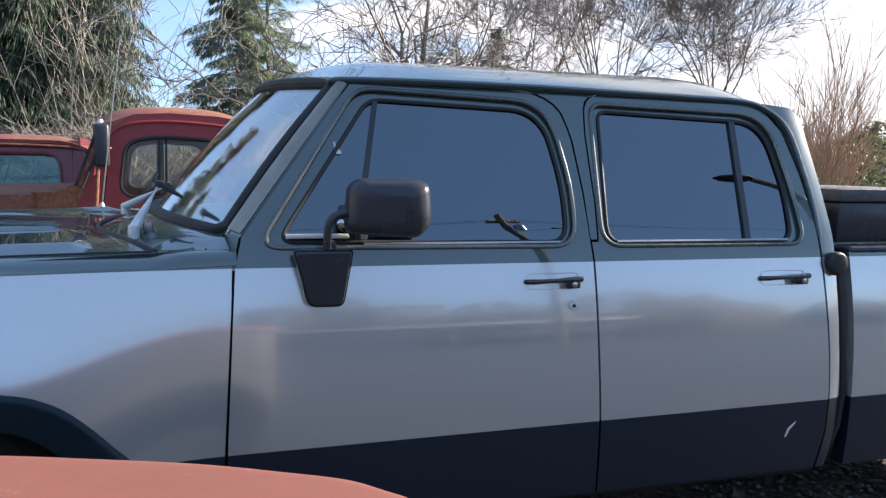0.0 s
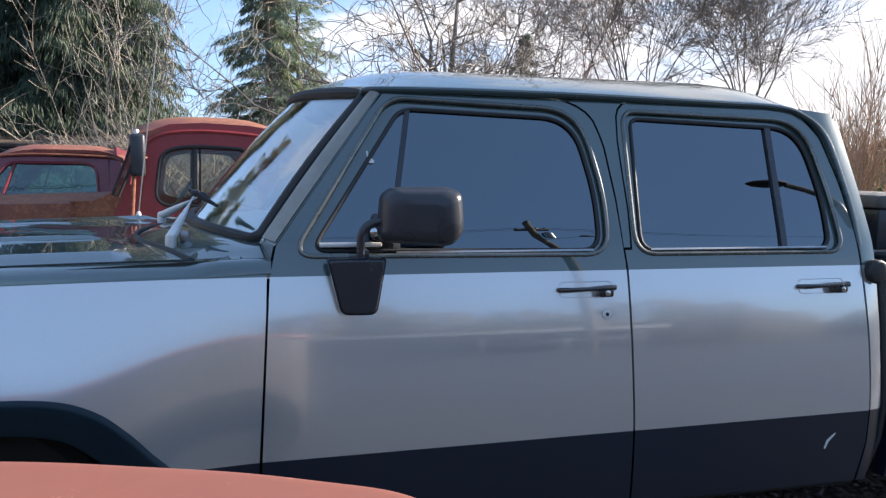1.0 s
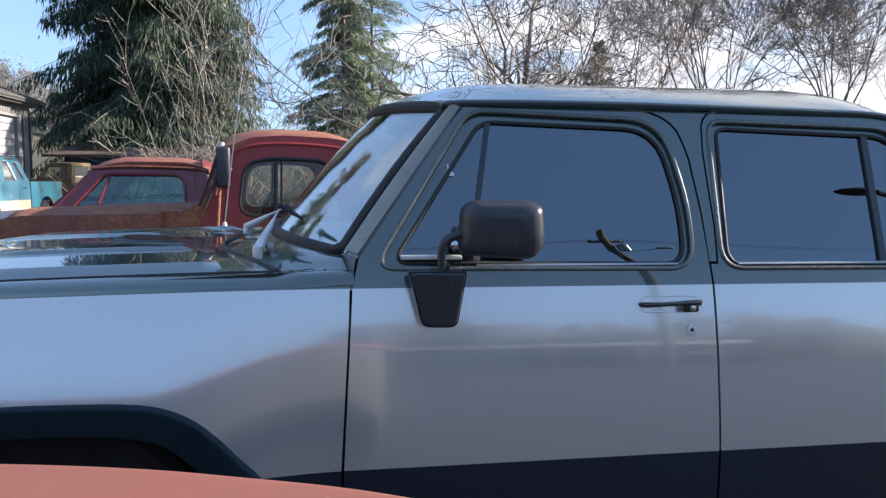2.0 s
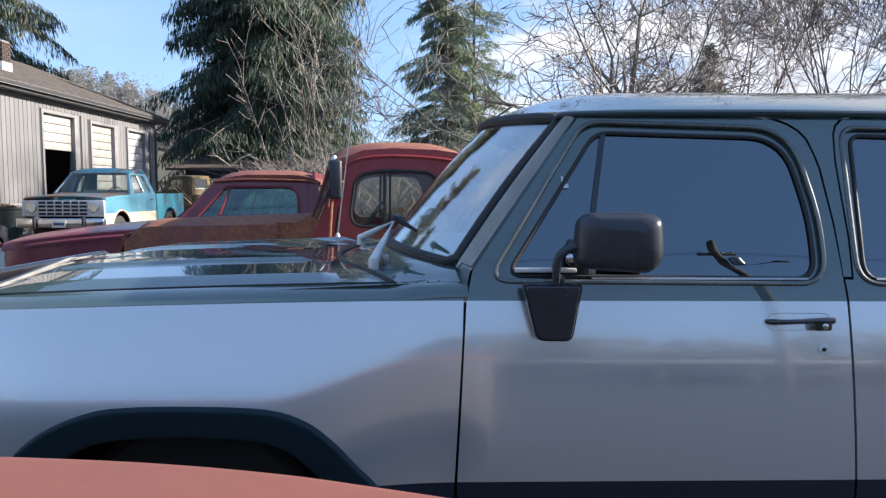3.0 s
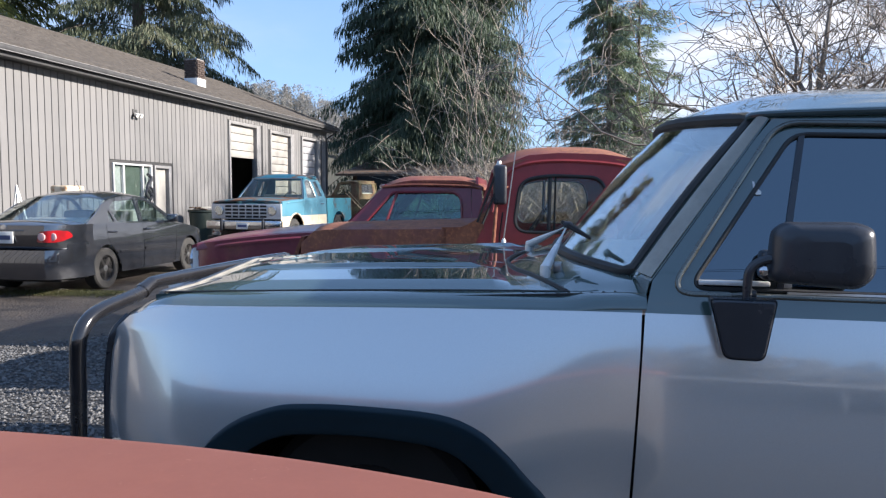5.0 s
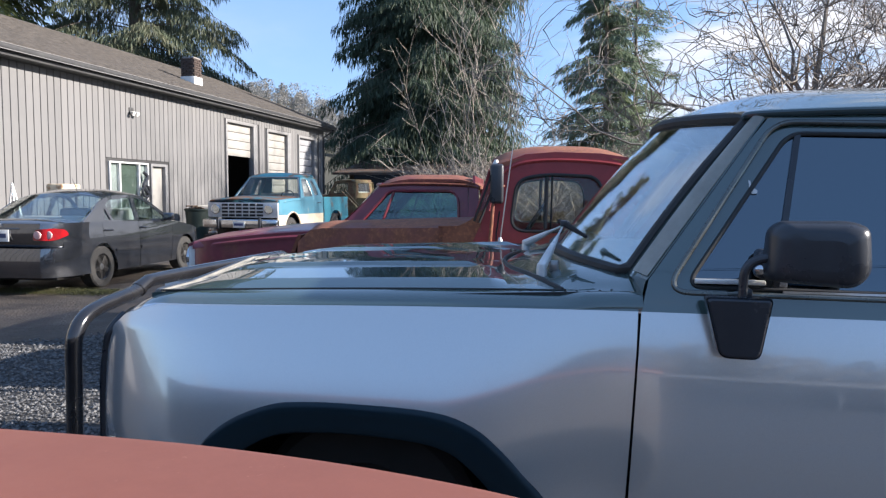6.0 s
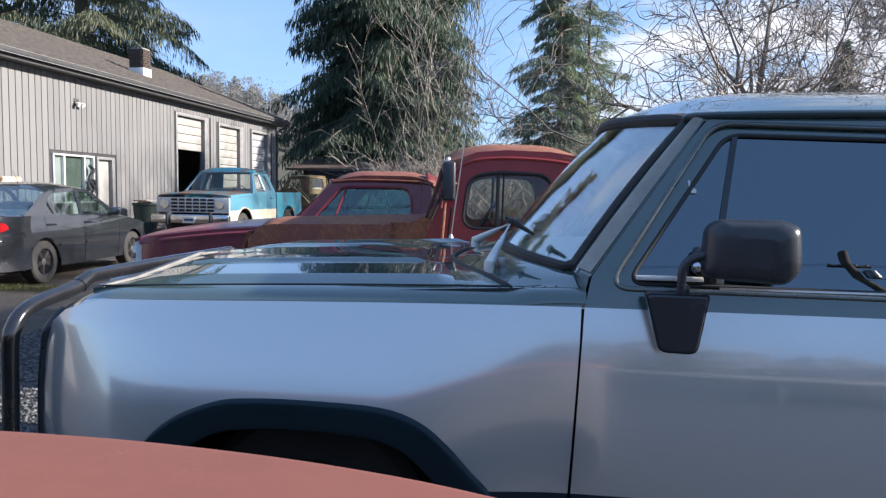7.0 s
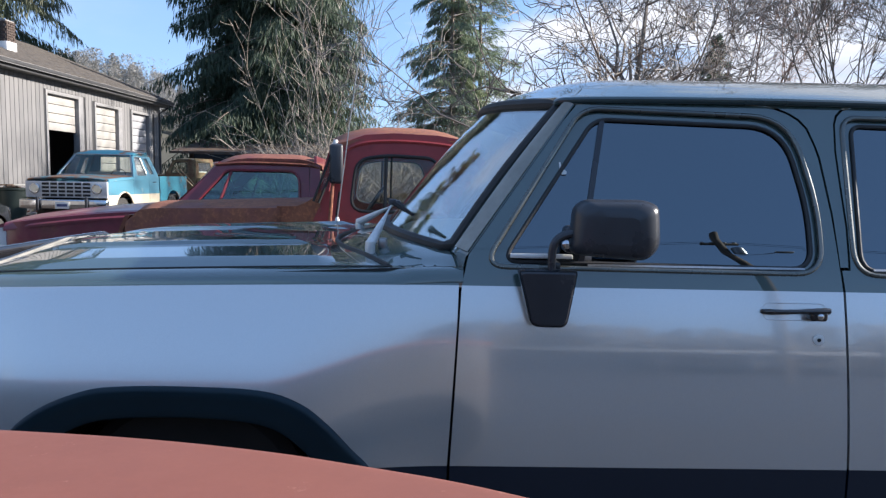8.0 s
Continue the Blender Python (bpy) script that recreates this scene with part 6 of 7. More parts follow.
    # swung-out wind wing beside the screen post
    wing = [(-0.935, -0.10, 1.235), (-0.900, -0.10, 1.225), (-0.790, -0.085, 1.50), (-0.800, -0.085, 1.60)]
    ww = put("wind_wing", tube(wing, 0.009, 6, True), DARK, T, "dark framed swung-out wind wing")
    put("wing_glass", (wing + [(x, y + 0.004, z) for x, y, z in wing], [(0, 1, 2, 3), (7, 6, 5, 4), (0, 4, 5, 1), (1, 5, 6, 2), (2, 6, 7, 3), (3, 7, 4, 0)]), DUSTY, ww)
    put("marker_lamp", lathe([(0.02, 0), (0.024, 0.02), (0.012, 0.05)], Matrix.Translation((-0.80, 0.10, 1.60)), 10), WHITE, T)
    return T


make_red_truck()


# dark grey sedan beside the shop
def make_sedan():
    T = empty("sedan", "dark grey four-door sedan parked beside the shop", "car", pose(-9.30, 10.80, 0, 0, 0, -85))
    PNT = plain("charcoal_car_paint", (0.046, 0.052, 0.066), (0.058, 0.064, 0.078), 1.5, 0.20, 0.75, 0, 60, 1.0, vary=0.02, spec=0.2)
    PNT.node_tree.nodes["Principled BSDF"].inputs["Coat IOR"].default_value = 2.0
    REDL = plain("red_lens", (0.33, 0.010, 0.014), (0.22, 0.008, 0.012), 10, 0.15, 0, 0, 60, 0.8)
    PALE = plain("pale_red_lens", (0.72, 0.42, 0.40), rough=0.2)
    L, W = 4.53, 1.70
    mid = W / 2
    # belt and shoulder heights along the car
    st = [(0.0, 0.50), (0.06, 0.62), (0.25, 0.72), (0.7, 0.82), (1.15, 0.90), (1.6, 0.93), (2.6, 0.955), (3.4, 0.975), (3.9, 0.985), (4.3, 0.985), (4.45, 0.93), (4.53, 0.72)]
    sx, sz = [s[0] for s in st], [s[1] for s in st]
    top = lambda x: float(np.interp(x, sx, sz))
    plan = lambda x: 0.36 * max(0, (0.75 - x) / 0.75) ** 2.6 + 0.22 * max(0, (x - 3.85) / 0.68) ** 2.6
    sidey = lambda x, z: plan(x) + 0.035 * abs((z - 0.58) / 0.4) ** 2
    r = 0.31
    arch = lambda cx: [(cx + 0.355 * math.cos(a), 0.31 + 0.355 * math.sin(a)) for a in lin(math.pi + 0.25, -0.25, 20)]
    def both(nm, data, mat, lab="", angle=35.0, parent=None):
        return [put(nm, data, mat, parent or T, lab, angle), put(nm, flipped(data, mid), mat, parent or T, lab, angle)]
    sf = lambda off=0.0: (lambda x, z: (x, sidey(x, z) + off, z))
    low = 0.22
    def edge(x0, x1, n=8):
        return [(x, top(x)) for x in lin(x0, x1, n)]
    pan = {
        "front_fender": [(0.02, low + 0.06)] + arch(0.90) + [(1.42, low), (1.40, 0.6)] + edge(1.36, 0.04, 12),
        "front_door": [(1.43, low), (2.46, low)] + edge(2.46, 1.37, 6) + [(1.41, 0.6)],
        "rear_door": [(2.47, low), (3.08, low), (3.12, 0.36), (3.22, 0.52), (3.40, 0.68), (3.46, 0.80)] + edge(3.46, 2.47, 6),
    }
    pan["rear_quarter"] = [(3.125, 0.34)] + [p for p in arch(3.50) if p[1] > 0.33] + [(3.92, 0.30), (3.98, 0.62), (4.30, 0.64)] + edge(4.30, 3.47, 10) + [(3.47, 0.80), (3.41, 0.68), (3.23, 0.52)]
    for nm, o in pan.items():
        for s in (0, 1):
            f2 = (lambda d: flipped(d, mid)) if s else (lambda d: d)
            d = put(nm, f2(sheet(o, sf(), (), 0.02, dx=0.08, dz=0.06)), PNT, T)
            if "door" in nm:
                hx = 2.28 if nm == "front_door" else 3.26
                put("door_handle", f2(tube([sf(0.0)(hx - 0.02, 0.84), sf(-0.03)(hx + 0.01, 0.845), sf(-0.03)(hx + 0.13, 0.85), sf(0.0)(hx + 0.16, 0.85)], 0.014, 6)), BLACK, d)
                x0, x1 = (1.50, 2.44) if nm == "front_door" else (2.49, 3.16)
                put("side_moulding", f2(sheet([(x0, 0.50), (x1, 0.515), (x1, 0.555), (x0, 0.54)], sf(-0.014), (), 0.016, dx=0.2, dz=0)), PNT, d)
    # hood, boot lid, roof
    def deck(x, v):
        c = abs(v)
        z = top(x) + (0.075 if x < 1.3 else 0.055) * (1 - c ** 2.4) * sat(min(x, L - x) / 0.25)
        return (x, mid + v * (mid - sidey(x, top(x))), z)
    put("hood", surf(deck, [0.0, 0.04, 0.1, 0.2] + lin(0.35, 1.30, 8), lin(-1, 1, 15), 0.02), PNT, T)
    put("boot_lid", surf(deck, [3.86, 3.95, 4.05, 4.15, 4.25, 4.35, 4.42, 4.46], lin(-1, 1, 15), 0.02), PNT, T)
    rear = lambda o: min(4.53, 3.85 + 0.68 * (max(o, 0.0) / 0.22) ** 0.385) - 0.03 * max(0, 0.22 - o)
    us = [-1, -0.985, -0.96, -0.93, -0.9, -0.86, -0.8, -0.7, -0.5, -0.25]
    us = us + [0] + [-u for u in us[::-1]]
    put("tail_panel", surf(lambda u, v: (rear(mid - mid * abs(u)) - 0.06 * v ** 2 + 0.03 * math.sin(math.pi * v), mid + u * mid, 0.985 - 0.36 * v), us, [1 - v for v in lin(0, 1, 8)], 0.02, (-1, 0, 0)), PNT, T)
    put("rear_bumper", surf(lambda u, v: (rear(mid - mid * abs(u)) + 0.035 * math.sin(math.pi * (0.12 + 0.8 * v)), mid + u * (mid + 0.008), 0.645 - 0.40 * v), us, [1 - v for v in lin(0, 1, 9)], 0.03, (-1, 0, 0)), PNT, T)
    put("front_bumper", surf(lambda u, v: (0.08 - 0.12 * math.sin(math.pi * (0.1 + 0.8 * v)) + 0.42 * abs(u) ** 3.5, mid + u * (mid - 0.03), 0.62 - 0.40 * v), lin(-1, 1, 15), lin(0, 1, 8), 0.03, (1, 0, 0)), PNT, T)
    # greenhouse
    ty = lambda z: 0.03 + 0.36 * (z - 0.93)
    rz = lambda x: 1.36 + 0.10 * (1 - ((x - 2.55) / 1.15) ** 2)
    rail = [(1.33, 0.93), (1.62, 1.10), (1.95, 1.29), (2.10, 1.345), (2.40, 1.375), (2.75, 1.378), (3.10, 1.345), (3.36, 1.27), (3.62, 1.12), (3.90, 0.985)]
    gside = lambda off=0.0: (lambda x, z: (x, ty(z) + off, z))
    def roof(u, v):
        x = 2.03 + 1.17 * u
        zr = float(np.interp(x, [p[0] for p in rail], [p[1] for p in rail])) + 0.01
        return (x, mid + v * (mid - ty(zr)), zr + 0.085 * (1 - abs(v) ** 2.6) * (0.75 + 0.25 * math.sin(math.pi * u)))
    put("roof", surf(roof, lin(0, 1, 12), [math.sin(a) for a in lin(-1.5708, 1.5708, 15)], 0.02), PNT, T)
    w1 = rounded([(1.52, 0.955), (2.42, 0.975), (2.36, 1.325), (2.12, 1.305), (1.96, 1.235)], 0.03, 4)
    w2 = rounded([(2.52, 0.978), (3.14, 0.99), (3.22, 1.22), (3.06, 1.30), (2.47, 1.33)], 0.03, 4)
    w3 = rounded([(3.20, 0.995), (3.36, 1.0), (3.27, 1.19)], 0.015, 3)
    go = [(1.33, 0.925)] + [(3.92, 0.98)] + rail[-2:0:-1]
    for s in (0, 1):
        f2 = (lambda d: flipped(d, mid)) if s else (lambda d: d)
        gf = put("window_surround", f2(sheet(go, gside(), [w1, w2, w3], 0.02, dz=0.08)), PNT, T)
        for w in (w1, w2, w3):
            put("window_glass", f2(sheet(w, gside(0.012), (), 0.004, dz=0)), CAR_GLASS, gf)
    def screen(x0, z0, x1, z1, bow):
        def fn(u, v):
            z = z0 + (z1 - z0) * v
            return (x0 + (x1 - x0) * v + bow * (1 - u * u), mid + u * (mid - ty(z) - 0.03), z + 0.05 * (1 - u * u) * (0.3 + v))
        return fn
    put("windscreen", surf(screen(1.32, 0.94, 2.02, 1.33, -0.10), lin(-1, 1, 11), lin(0, 1, 6), 0.005), CAR_GLASS, T)
    put("rear_screen", surf(screen(3.92, 0.99, 3.22, 1.335, 0.05), lin(-1, 1, 11), lin(0, 1, 6), 0.005), CAR_GLASS, T)
    # lamps, plate, mirrors, aerial
    for s in (0, 1):
        f2 = (lambda d: flipped(d, mid)) if s else (lambda d: d)
        tl = rounded([(0.14, 0.0), (0.46, 0.0), (0.66, 0.07), (0.60, 0.145), (0.42, 0.165), (0.18, 0.150)], 0.05, 4)
        arc = [(rear(o), o) for o in lin(0.52, 0.10, 12)] + [(rear(o), o) for o in lin(0.09, 0.0, 12)] + [(3.84, 0.0)]
        run = [0.0]
        for p, r2 in zip(arc[:-1], arc[1:]):
            run.append(run[-1] + math.hypot(r2[0] - p[0], r2[1] - p[1]))

        def tail(u, v):
            return (float(np.interp(u, run, [p[0] for p in arc])) + 0.018, float(np.interp(u, run, [p[1] for p in arc])) - 0.012, 0.755 + v)
        t = put("tail_light", f2(sheet(tl, tail, (), 0.03, (-0.7, 0.7, 0), 0.04, 0)), REDL, T, "red tail light")
        for u in (0.22, 0.37):
            c = tail(u, 0.075)
            put("bulb_lens", f2(lathe([(0.055, 0.0), (0.05, 0.010), (0.02, 0.016)], Matrix.Translation(c) @ Matrix.Rotation(radians(90), 4, 'Y'), 16)), PALE, t)
        k = put("door_mirror", f2(moved(block_data(-0.05, -0.12, -0.06, 0.05, 0.06, 0.07, bevel=0.03, segs=3), Matrix.Translation((1.66, -0.04, 1.0)))), PNT, T)
        put("mirror_stalk", f2(block_data(1.63, -0.02, 0.93, 1.69, 0.06, 0.96, bevel=0.01)), BLACK, k)
        put("headlight", f2(surf(lambda u, v: (0.10 + 0.35 * u, mid - (mid - 0.36 + 0.30 * u) - 0.0, 0.60 + 0.10 * v + 0.05 * u), lin(0, 1, 4), lin(0, 1, 3), 0.02, (0, 1, 0))), DUSTY, T)
    p = put("number_plate", block_data(4.552, mid - 0.155, 0.74, 4.572, mid + 0.155, 0.90, bevel=0.004), WHITE, T, "white and blue number plate")
    put("plate_bar", block_data(4.572, mid - 0.12, 0.79, 4.576, mid + 0.12, 0.85, bevel=0), plain("plate_dark_blue", (0.05, 0.07, 0.16)), p)
    put("badge", lathe([(0.05, 0), (0.05, 0.008), (0.036, 0.010)], Matrix.Translation((4.532, mid, 0.945)) @ Matrix.Rotation(radians(90), 4, 'Y'), 18), CHROME, T)
    put("badge_bar", block_data(4.50, W - 0.56, 0.935, 4.536, W - 0.34, 0.955, bevel=0.003), CHROME, T)
    put("boot_trim", block_data(4.50, mid - 0.30, 0.905, 4.556, mid + 0.30, 0.925, bevel=0.006), PNT, T)
    put("aerial", tube([(3.15, mid + 0.25, 1.38), (3.30, mid + 0.25, 1.62)], [0.006, 0.003], 6), BLACK, T)
    put("interior", join(block_data(1.5, 0.12, 0.45, 2.0, W - 0.12, 0.9, bevel=0.05), block_data(3.1, 0.2, 0.5, 3.3, W - 0.2, 1.05, bevel=0.06), block_data(3.28, 0.15, 0.85, 3.9, W - 0.15, 0.95, bevel=0.02), block_data(2.2, 0.22, 0.5, 2.4, 0.72, 1.15, bevel=0.06), block_data(2.2, W - 0.72, 0.5, 2.4, W - 0.22, 1.15, bevel=0.06)), plain("beige_trim", (0.60, 0.58, 0.53), (0.50, 0.48, 0.44), 4, 0.9), T)
    put("underbody", block_data(0.15, 0.12, 0.20, 4.40, W - 0.12, 0.42, bevel=0.02), DARK, T)
    for x in (0.90, 3.50):
        for y, o in ((0.115, -1), (W - 0.115, 1)):
            wheel(T, x, y, r, 0.20, o, BLACKPAINT, 5, "dusty black tyre")
    return T


CAR_GLASS = glass_mat("car_glass", (0.78, 0.84, 0.84), 2.1)
make_sedan()


# faded orange truck in the foreground
def orange_mat():
    m, N, L, b = mat_new("chalky_orange_paint")
    n1 = noise_node(N, L, 3.0, 6, 0.6)
    n2 = noise_node(N, L, 120.0, 4, 0.6)
    n3 = noise_node(N, L, 34.0, 7, 0.75)
    c = mixed(N, L, ramp(N, L, n1, 0.3, 0.7), (0.220, 0.076, 0.048), (0.178, 0.060, 0.040))
    c = mixed(N, L, ramp(N, L, n3, 0.64, 0.72, 0, 0.65), c, (0.38, 0.20, 0.15))
    c = mixed(N, L, ramp(N, L, n2, 0.5, 0.8, 0, 0.3), c, (0.24, 0.08, 0.055))
    L.new(c, b.inputs["Base Color"])
    L.new(ramp(N, L, n1, 0.3, 0.7, 0.48, 0.62), b.inputs["Roughness"])
    bumped(N, L, b, n3, 0.05, 0.003)
    return m


def make_orange():
    O = orange_mat()
    T = empty("orange_truck", "faded chalky orange hood of an old truck", "truck")
    edge = spline([(-3.6, -1.62, 0), (-2.9, -1.42, 0), (-2.25, -1.235, 0), (-1.9, -1.16, 0), (-1.5, -1.112, 0), (-1.0, -1.093, 0), (-0.73, -1.088, 0), (-0.57, -1.097, 0), (-0.41, -1.117, 0), (-0.257, -1.150, 0), (-0.14, -1.188, 0), (-0.03, -1.228, 0), (0.06, -1.272, 0), (0.118, -1.304, 0), (0.152, -1.338, 0), (0.176, -1.370, 0), (0.186, -1.43, 0)], 8)
    E = [(p.x, p.y) for p in edge]
    rim = lambda x: 1.063

    def top(i, v):
        x, y = E[int(i)]
        d = (y + 1.90) * v
        return (x - 0.012 * v, y - d, rim(x) + 0.014 * (1 - math.exp(-d / 0.3)) - 0.014 * max(0.0, 1 - d / 0.03) ** 2.0)
    put("hood", surf(top, range(len(E) - 1, -1, -1), [0, 0.008, 0.018, 0.03, 0.045, 0.065, 0.1, 0.16, 0.25, 0.4, 0.6, 0.8, 1.0], 0.015), O, T, "", 40)
    Ein = [(a - 0.012, c - 0.012) for a, c in E]
    ring = Ein + [(0.17, -1.50), (0.17, -1.88), (-3.6, -1.88)]
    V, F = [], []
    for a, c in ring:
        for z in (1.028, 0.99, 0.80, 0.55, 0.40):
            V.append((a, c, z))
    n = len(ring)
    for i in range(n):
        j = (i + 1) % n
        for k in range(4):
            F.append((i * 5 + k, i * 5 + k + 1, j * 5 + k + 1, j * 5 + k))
    # unseen side coloured near-black so that the pickup's flank mirrors it dark
    put("body_side", (V, F), rusty("darkened_side", (0.055, 0.050, 0.050), (0.07, 0.05, 0.042), 0.3), T, "unseen side, coloured dark for its mirror image")
    put("edge_gap", tube([(a, c, rim(a) - 0.030) for a, c in Ein], 0.009, 6), RUBBER, T, "dark hood edge seal")
    for x in (-1.6, -0.2):
        wheel(T, x, -1.78, 0.36, 0.20, -1, STEEL)
        wheel(T, x, -1.25, 0.36, 0.20, 1, STEEL)
    return T


make_orange()

# Trees, brush, distance ---------------------------------------------------
def bark(name, c1, c2):
    return plain(name, c1, c2, 6, 0.9, 0, 0.6, 40, stretch=(1, 1, 0.25))


BARK = bark("brown_bark", (0.22, 0.175, 0.14), (0.12, 0.10, 0.08))
BARK_G = bark("grey_bark", (0.235, 0.205, 0.17), (0.14, 0.12, 0.10))
BARK_P = bark("pale_bark", (0.38, 0.335, 0.28), (0.25, 0.21, 0.17))
STRAW = bark("dry_tan_stalks", (0.40, 0.32, 0.21), (0.26, 0.20, 0.13))
BARK_R = bark("reddish_twigs", (0.42, 0.30, 0.23), (0.28, 0.19, 0.145))
# backlight is put into the colour: shoots paler and more golden than bark
SHOOTS = bark("backlit_shoots", (0.50, 0.34, 0.22), (0.34, 0.22, 0.14))


def leaf_mat(name, c1, c2, c3):
    m, N, L, b = mat_new(name)
    g = N.new("ShaderNodeNewGeometry")
    n = noise_node(N, L, 0.5, 4, 0.6)
    c = mixed(N, L, g.outputs["Random Per Island"], c1, c2)
    c = mixed(N, L, ramp(N, L, n, 0.45, 0.7, 0, 0.7), c, c3)
    L.new(c, b.inputs["Base Color"])
    b.inputs["Roughness"].default_value = 0.6
    # thin leaves let some of the light through
    tr = N.new("ShaderNodeBsdfTranslucent")
    L.new(c, tr.inputs[0])
    mx = N.new("ShaderNodeMixShader")
    mx.inputs[0].default_value = 0.4
    L.new(b.outputs[0], mx.inputs[1])
    L.new(tr.outputs[0], mx.inputs[2])
    L.new(mx.outputs[0], N["Material Output"].inputs[0])
    return m


# raised in tone: sunlight is put into this hedge, seen only mirrored
HEDGE = leaf_mat("far_hedge", (0.24, 0.225, 0.195), (0.42, 0.375, 0.33), (0.32, 0.305, 0.275))
CEDAR = leaf_mat("cedar_needles", (0.031, 0.056, 0.037), (0.092, 0.130, 0.080), (0.074, 0.092, 0.050))
FIR = leaf_mat("fir_needles", (0.085, 0.13, 0.085), (0.21, 0.26, 0.17), (0.16, 0.18, 0.075))
MOSSY = leaf_mat("mossy_needles", (0.11, 0.13, 0.035), (0.21, 0.21, 0.06), (0.08, 0.11, 0.04))
SPRUCE = leaf_mat("spruce_needles", (0.060, 0.080, 0.045), (0.145, 0.165, 0.09), (0.13, 0.115, 0.065))
# paled and greyed: the haze of distance is put into the leaf colour
HAZED_WOODS = leaf_mat("far_woods", (0.17, 0.18, 0.165), (0.36, 0.34, 0.32), (0.26, 0.255, 0.24))


def sprays(P, D, length, width, rng):
    """Foliage sprays: narrow folded blades at points P along directions D."""
    n = len(P)
    D = D / np.maximum(np.linalg.norm(D, axis=1, keepdims=True), 1e-6)
    R = rng.normal(size=(n, 3))
    S = np.cross(D, R)
    S /= np.maximum(np.linalg.norm(S, axis=1, keepdims=True), 1e-6)
    U = np.cross(S, D)
    l = (length * rng.uniform(0.6, 1.3, n))[:, None]
    w = (width * rng.uniform(0.6, 1.3, n))[:, None]
    a = P
    b = P + D * l * 0.45 + S * w * 0.5 + U * w * 0.25
    c = P + D * l * 0.45 - S * w * 0.5 + U * w * 0.25
    e = P + D * l
    V = np.stack([a, b, c, e], 1).reshape(-1, 3)
    k = np.arange(n)[:, None] * 4
    F = np.concatenate([k + np.array([[0, 1, 3]]), k + np.array([[0, 3, 2]])])
    return V, F


def np_mesh(name, V, F, mat, parent, label=""):
    me = bpy.data.meshes.new(name)
    me.vertices.add(len(V))
    me.vertices.foreach_set("co", np.asarray(V, dtype=np.float32).ravel())
    F = np.asarray(F, dtype=np.int32)
    me.loops.add(F.size)
    me.loops.foreach_set("vertex_index", F.ravel())
    me.polygons.add(len(F))
    me.polygons.foreach_set("loop_start", np.arange(0, F.size, F.shape[1], dtype=np.int32))
    me.update(calc_edges=True)
    me.validate()
    me.materials.append(mat)
    ob = new(name, me)
    ob.parent = parent
    if label:
        ob["label"] = label
    return ob


def conifer(name, label, x, y, H, R, z0, n_limb, per, hang, leaf, mat, seed, taper=1.0, gap=0.0, thick=0.28, slim=0.16, drop=0.0, lumps=0.0):
    """Trunk, limbs and hanging sprays. hang: how much the foliage droops; taper: 1 a cone, less a column."""
    rng = np.random.default_rng(seed)
    T = empty(name, label, "tree", pose(x, y, 0))
    put("trunk", tube([(0, 0, -0.1), (0.05, 0.02, H * 0.3), (-0.03, 0.05, H * 0.65), (0, 0, H * 0.98)], [thick, thick * 0.75, thick * 0.4, 0.02], 9), BARK, T)
    PP, DD, limbs = [], [], []
    for i in range(n_limb):
        t = (i + rng.uniform(0, 1)) / n_limb
        z = z0 + (H - z0) * t
        a = rng.uniform(0, 2 * math.pi)
        l = R * (1 - t) ** taper * rng.uniform(0.55, 1.18) + 0.12
        if lumps:
            l *= 1 + lumps * noise.noise((math.cos(a) * 1.6, math.sin(a) * 1.6, z * 0.75 + seed)) * 2.0
        if rng.random() < gap:
            continue
        rise = rng.uniform(-0.05, 0.30) * l
        d = np.array([math.cos(a), math.sin(a), 0])
        u = np.linspace(0, 1, 6)[:, None]
        pts = np.array([0, 0, z]) + d * l * u + np.array([0, 0, 1.0]) * (rise * u - (0.35 * hang + 0.12) * l * u ** 2)
        limbs.append(tube([tuple(p) for p in pts], [0.045 * (1 - 0.85 * q) * max(0.4, l / R) for q in np.linspace(0, 1, 6)], 4, caps=False))
        k = max(4, int(per * (0.3 + l / R)))
        s = rng.uniform(0.10, 1.0, k) ** 0.75
        base = np.array([0, 0, z]) + d * l * s[:, None] + np.array([0, 0, 1.0]) * (rise * s - (0.35 * hang + 0.12) * l * s ** 2)[:, None]
        side = np.array([-d[1], d[0], 0])
        wd = rng.normal(0, 0.16, k)[:, None] * l * (1.1 - 0.6 * s[:, None])
        base = base + side * wd + np.array([0, 0, -1.0]) * np.abs(wd) * 0.5 + rng.normal(0, 0.05, (k, 3))
        dirs = d * rng.uniform(0.2, 1.0, k)[:, None] * (1 - 0.55 * drop) + np.array([0, 0, -0.9]) * drop + side * np.sign(wd) * rng.uniform(0.0, 0.8, k)[:, None] + np.array([0, 0, -1.0]) * rng.uniform(0.1, 1.0, k)[:, None] * (0.4 + hang * 1.3)
        PP.append(base)
        DD.append(dirs)
    P, D = np.concatenate(PP), np.concatenate(DD)
    V, F = sprays(P, D, leaf, leaf * slim, rng)
    put("limb_work", join(*limbs), BARK, T)
    np_mesh("crown", V, F, mat, T)
    return T


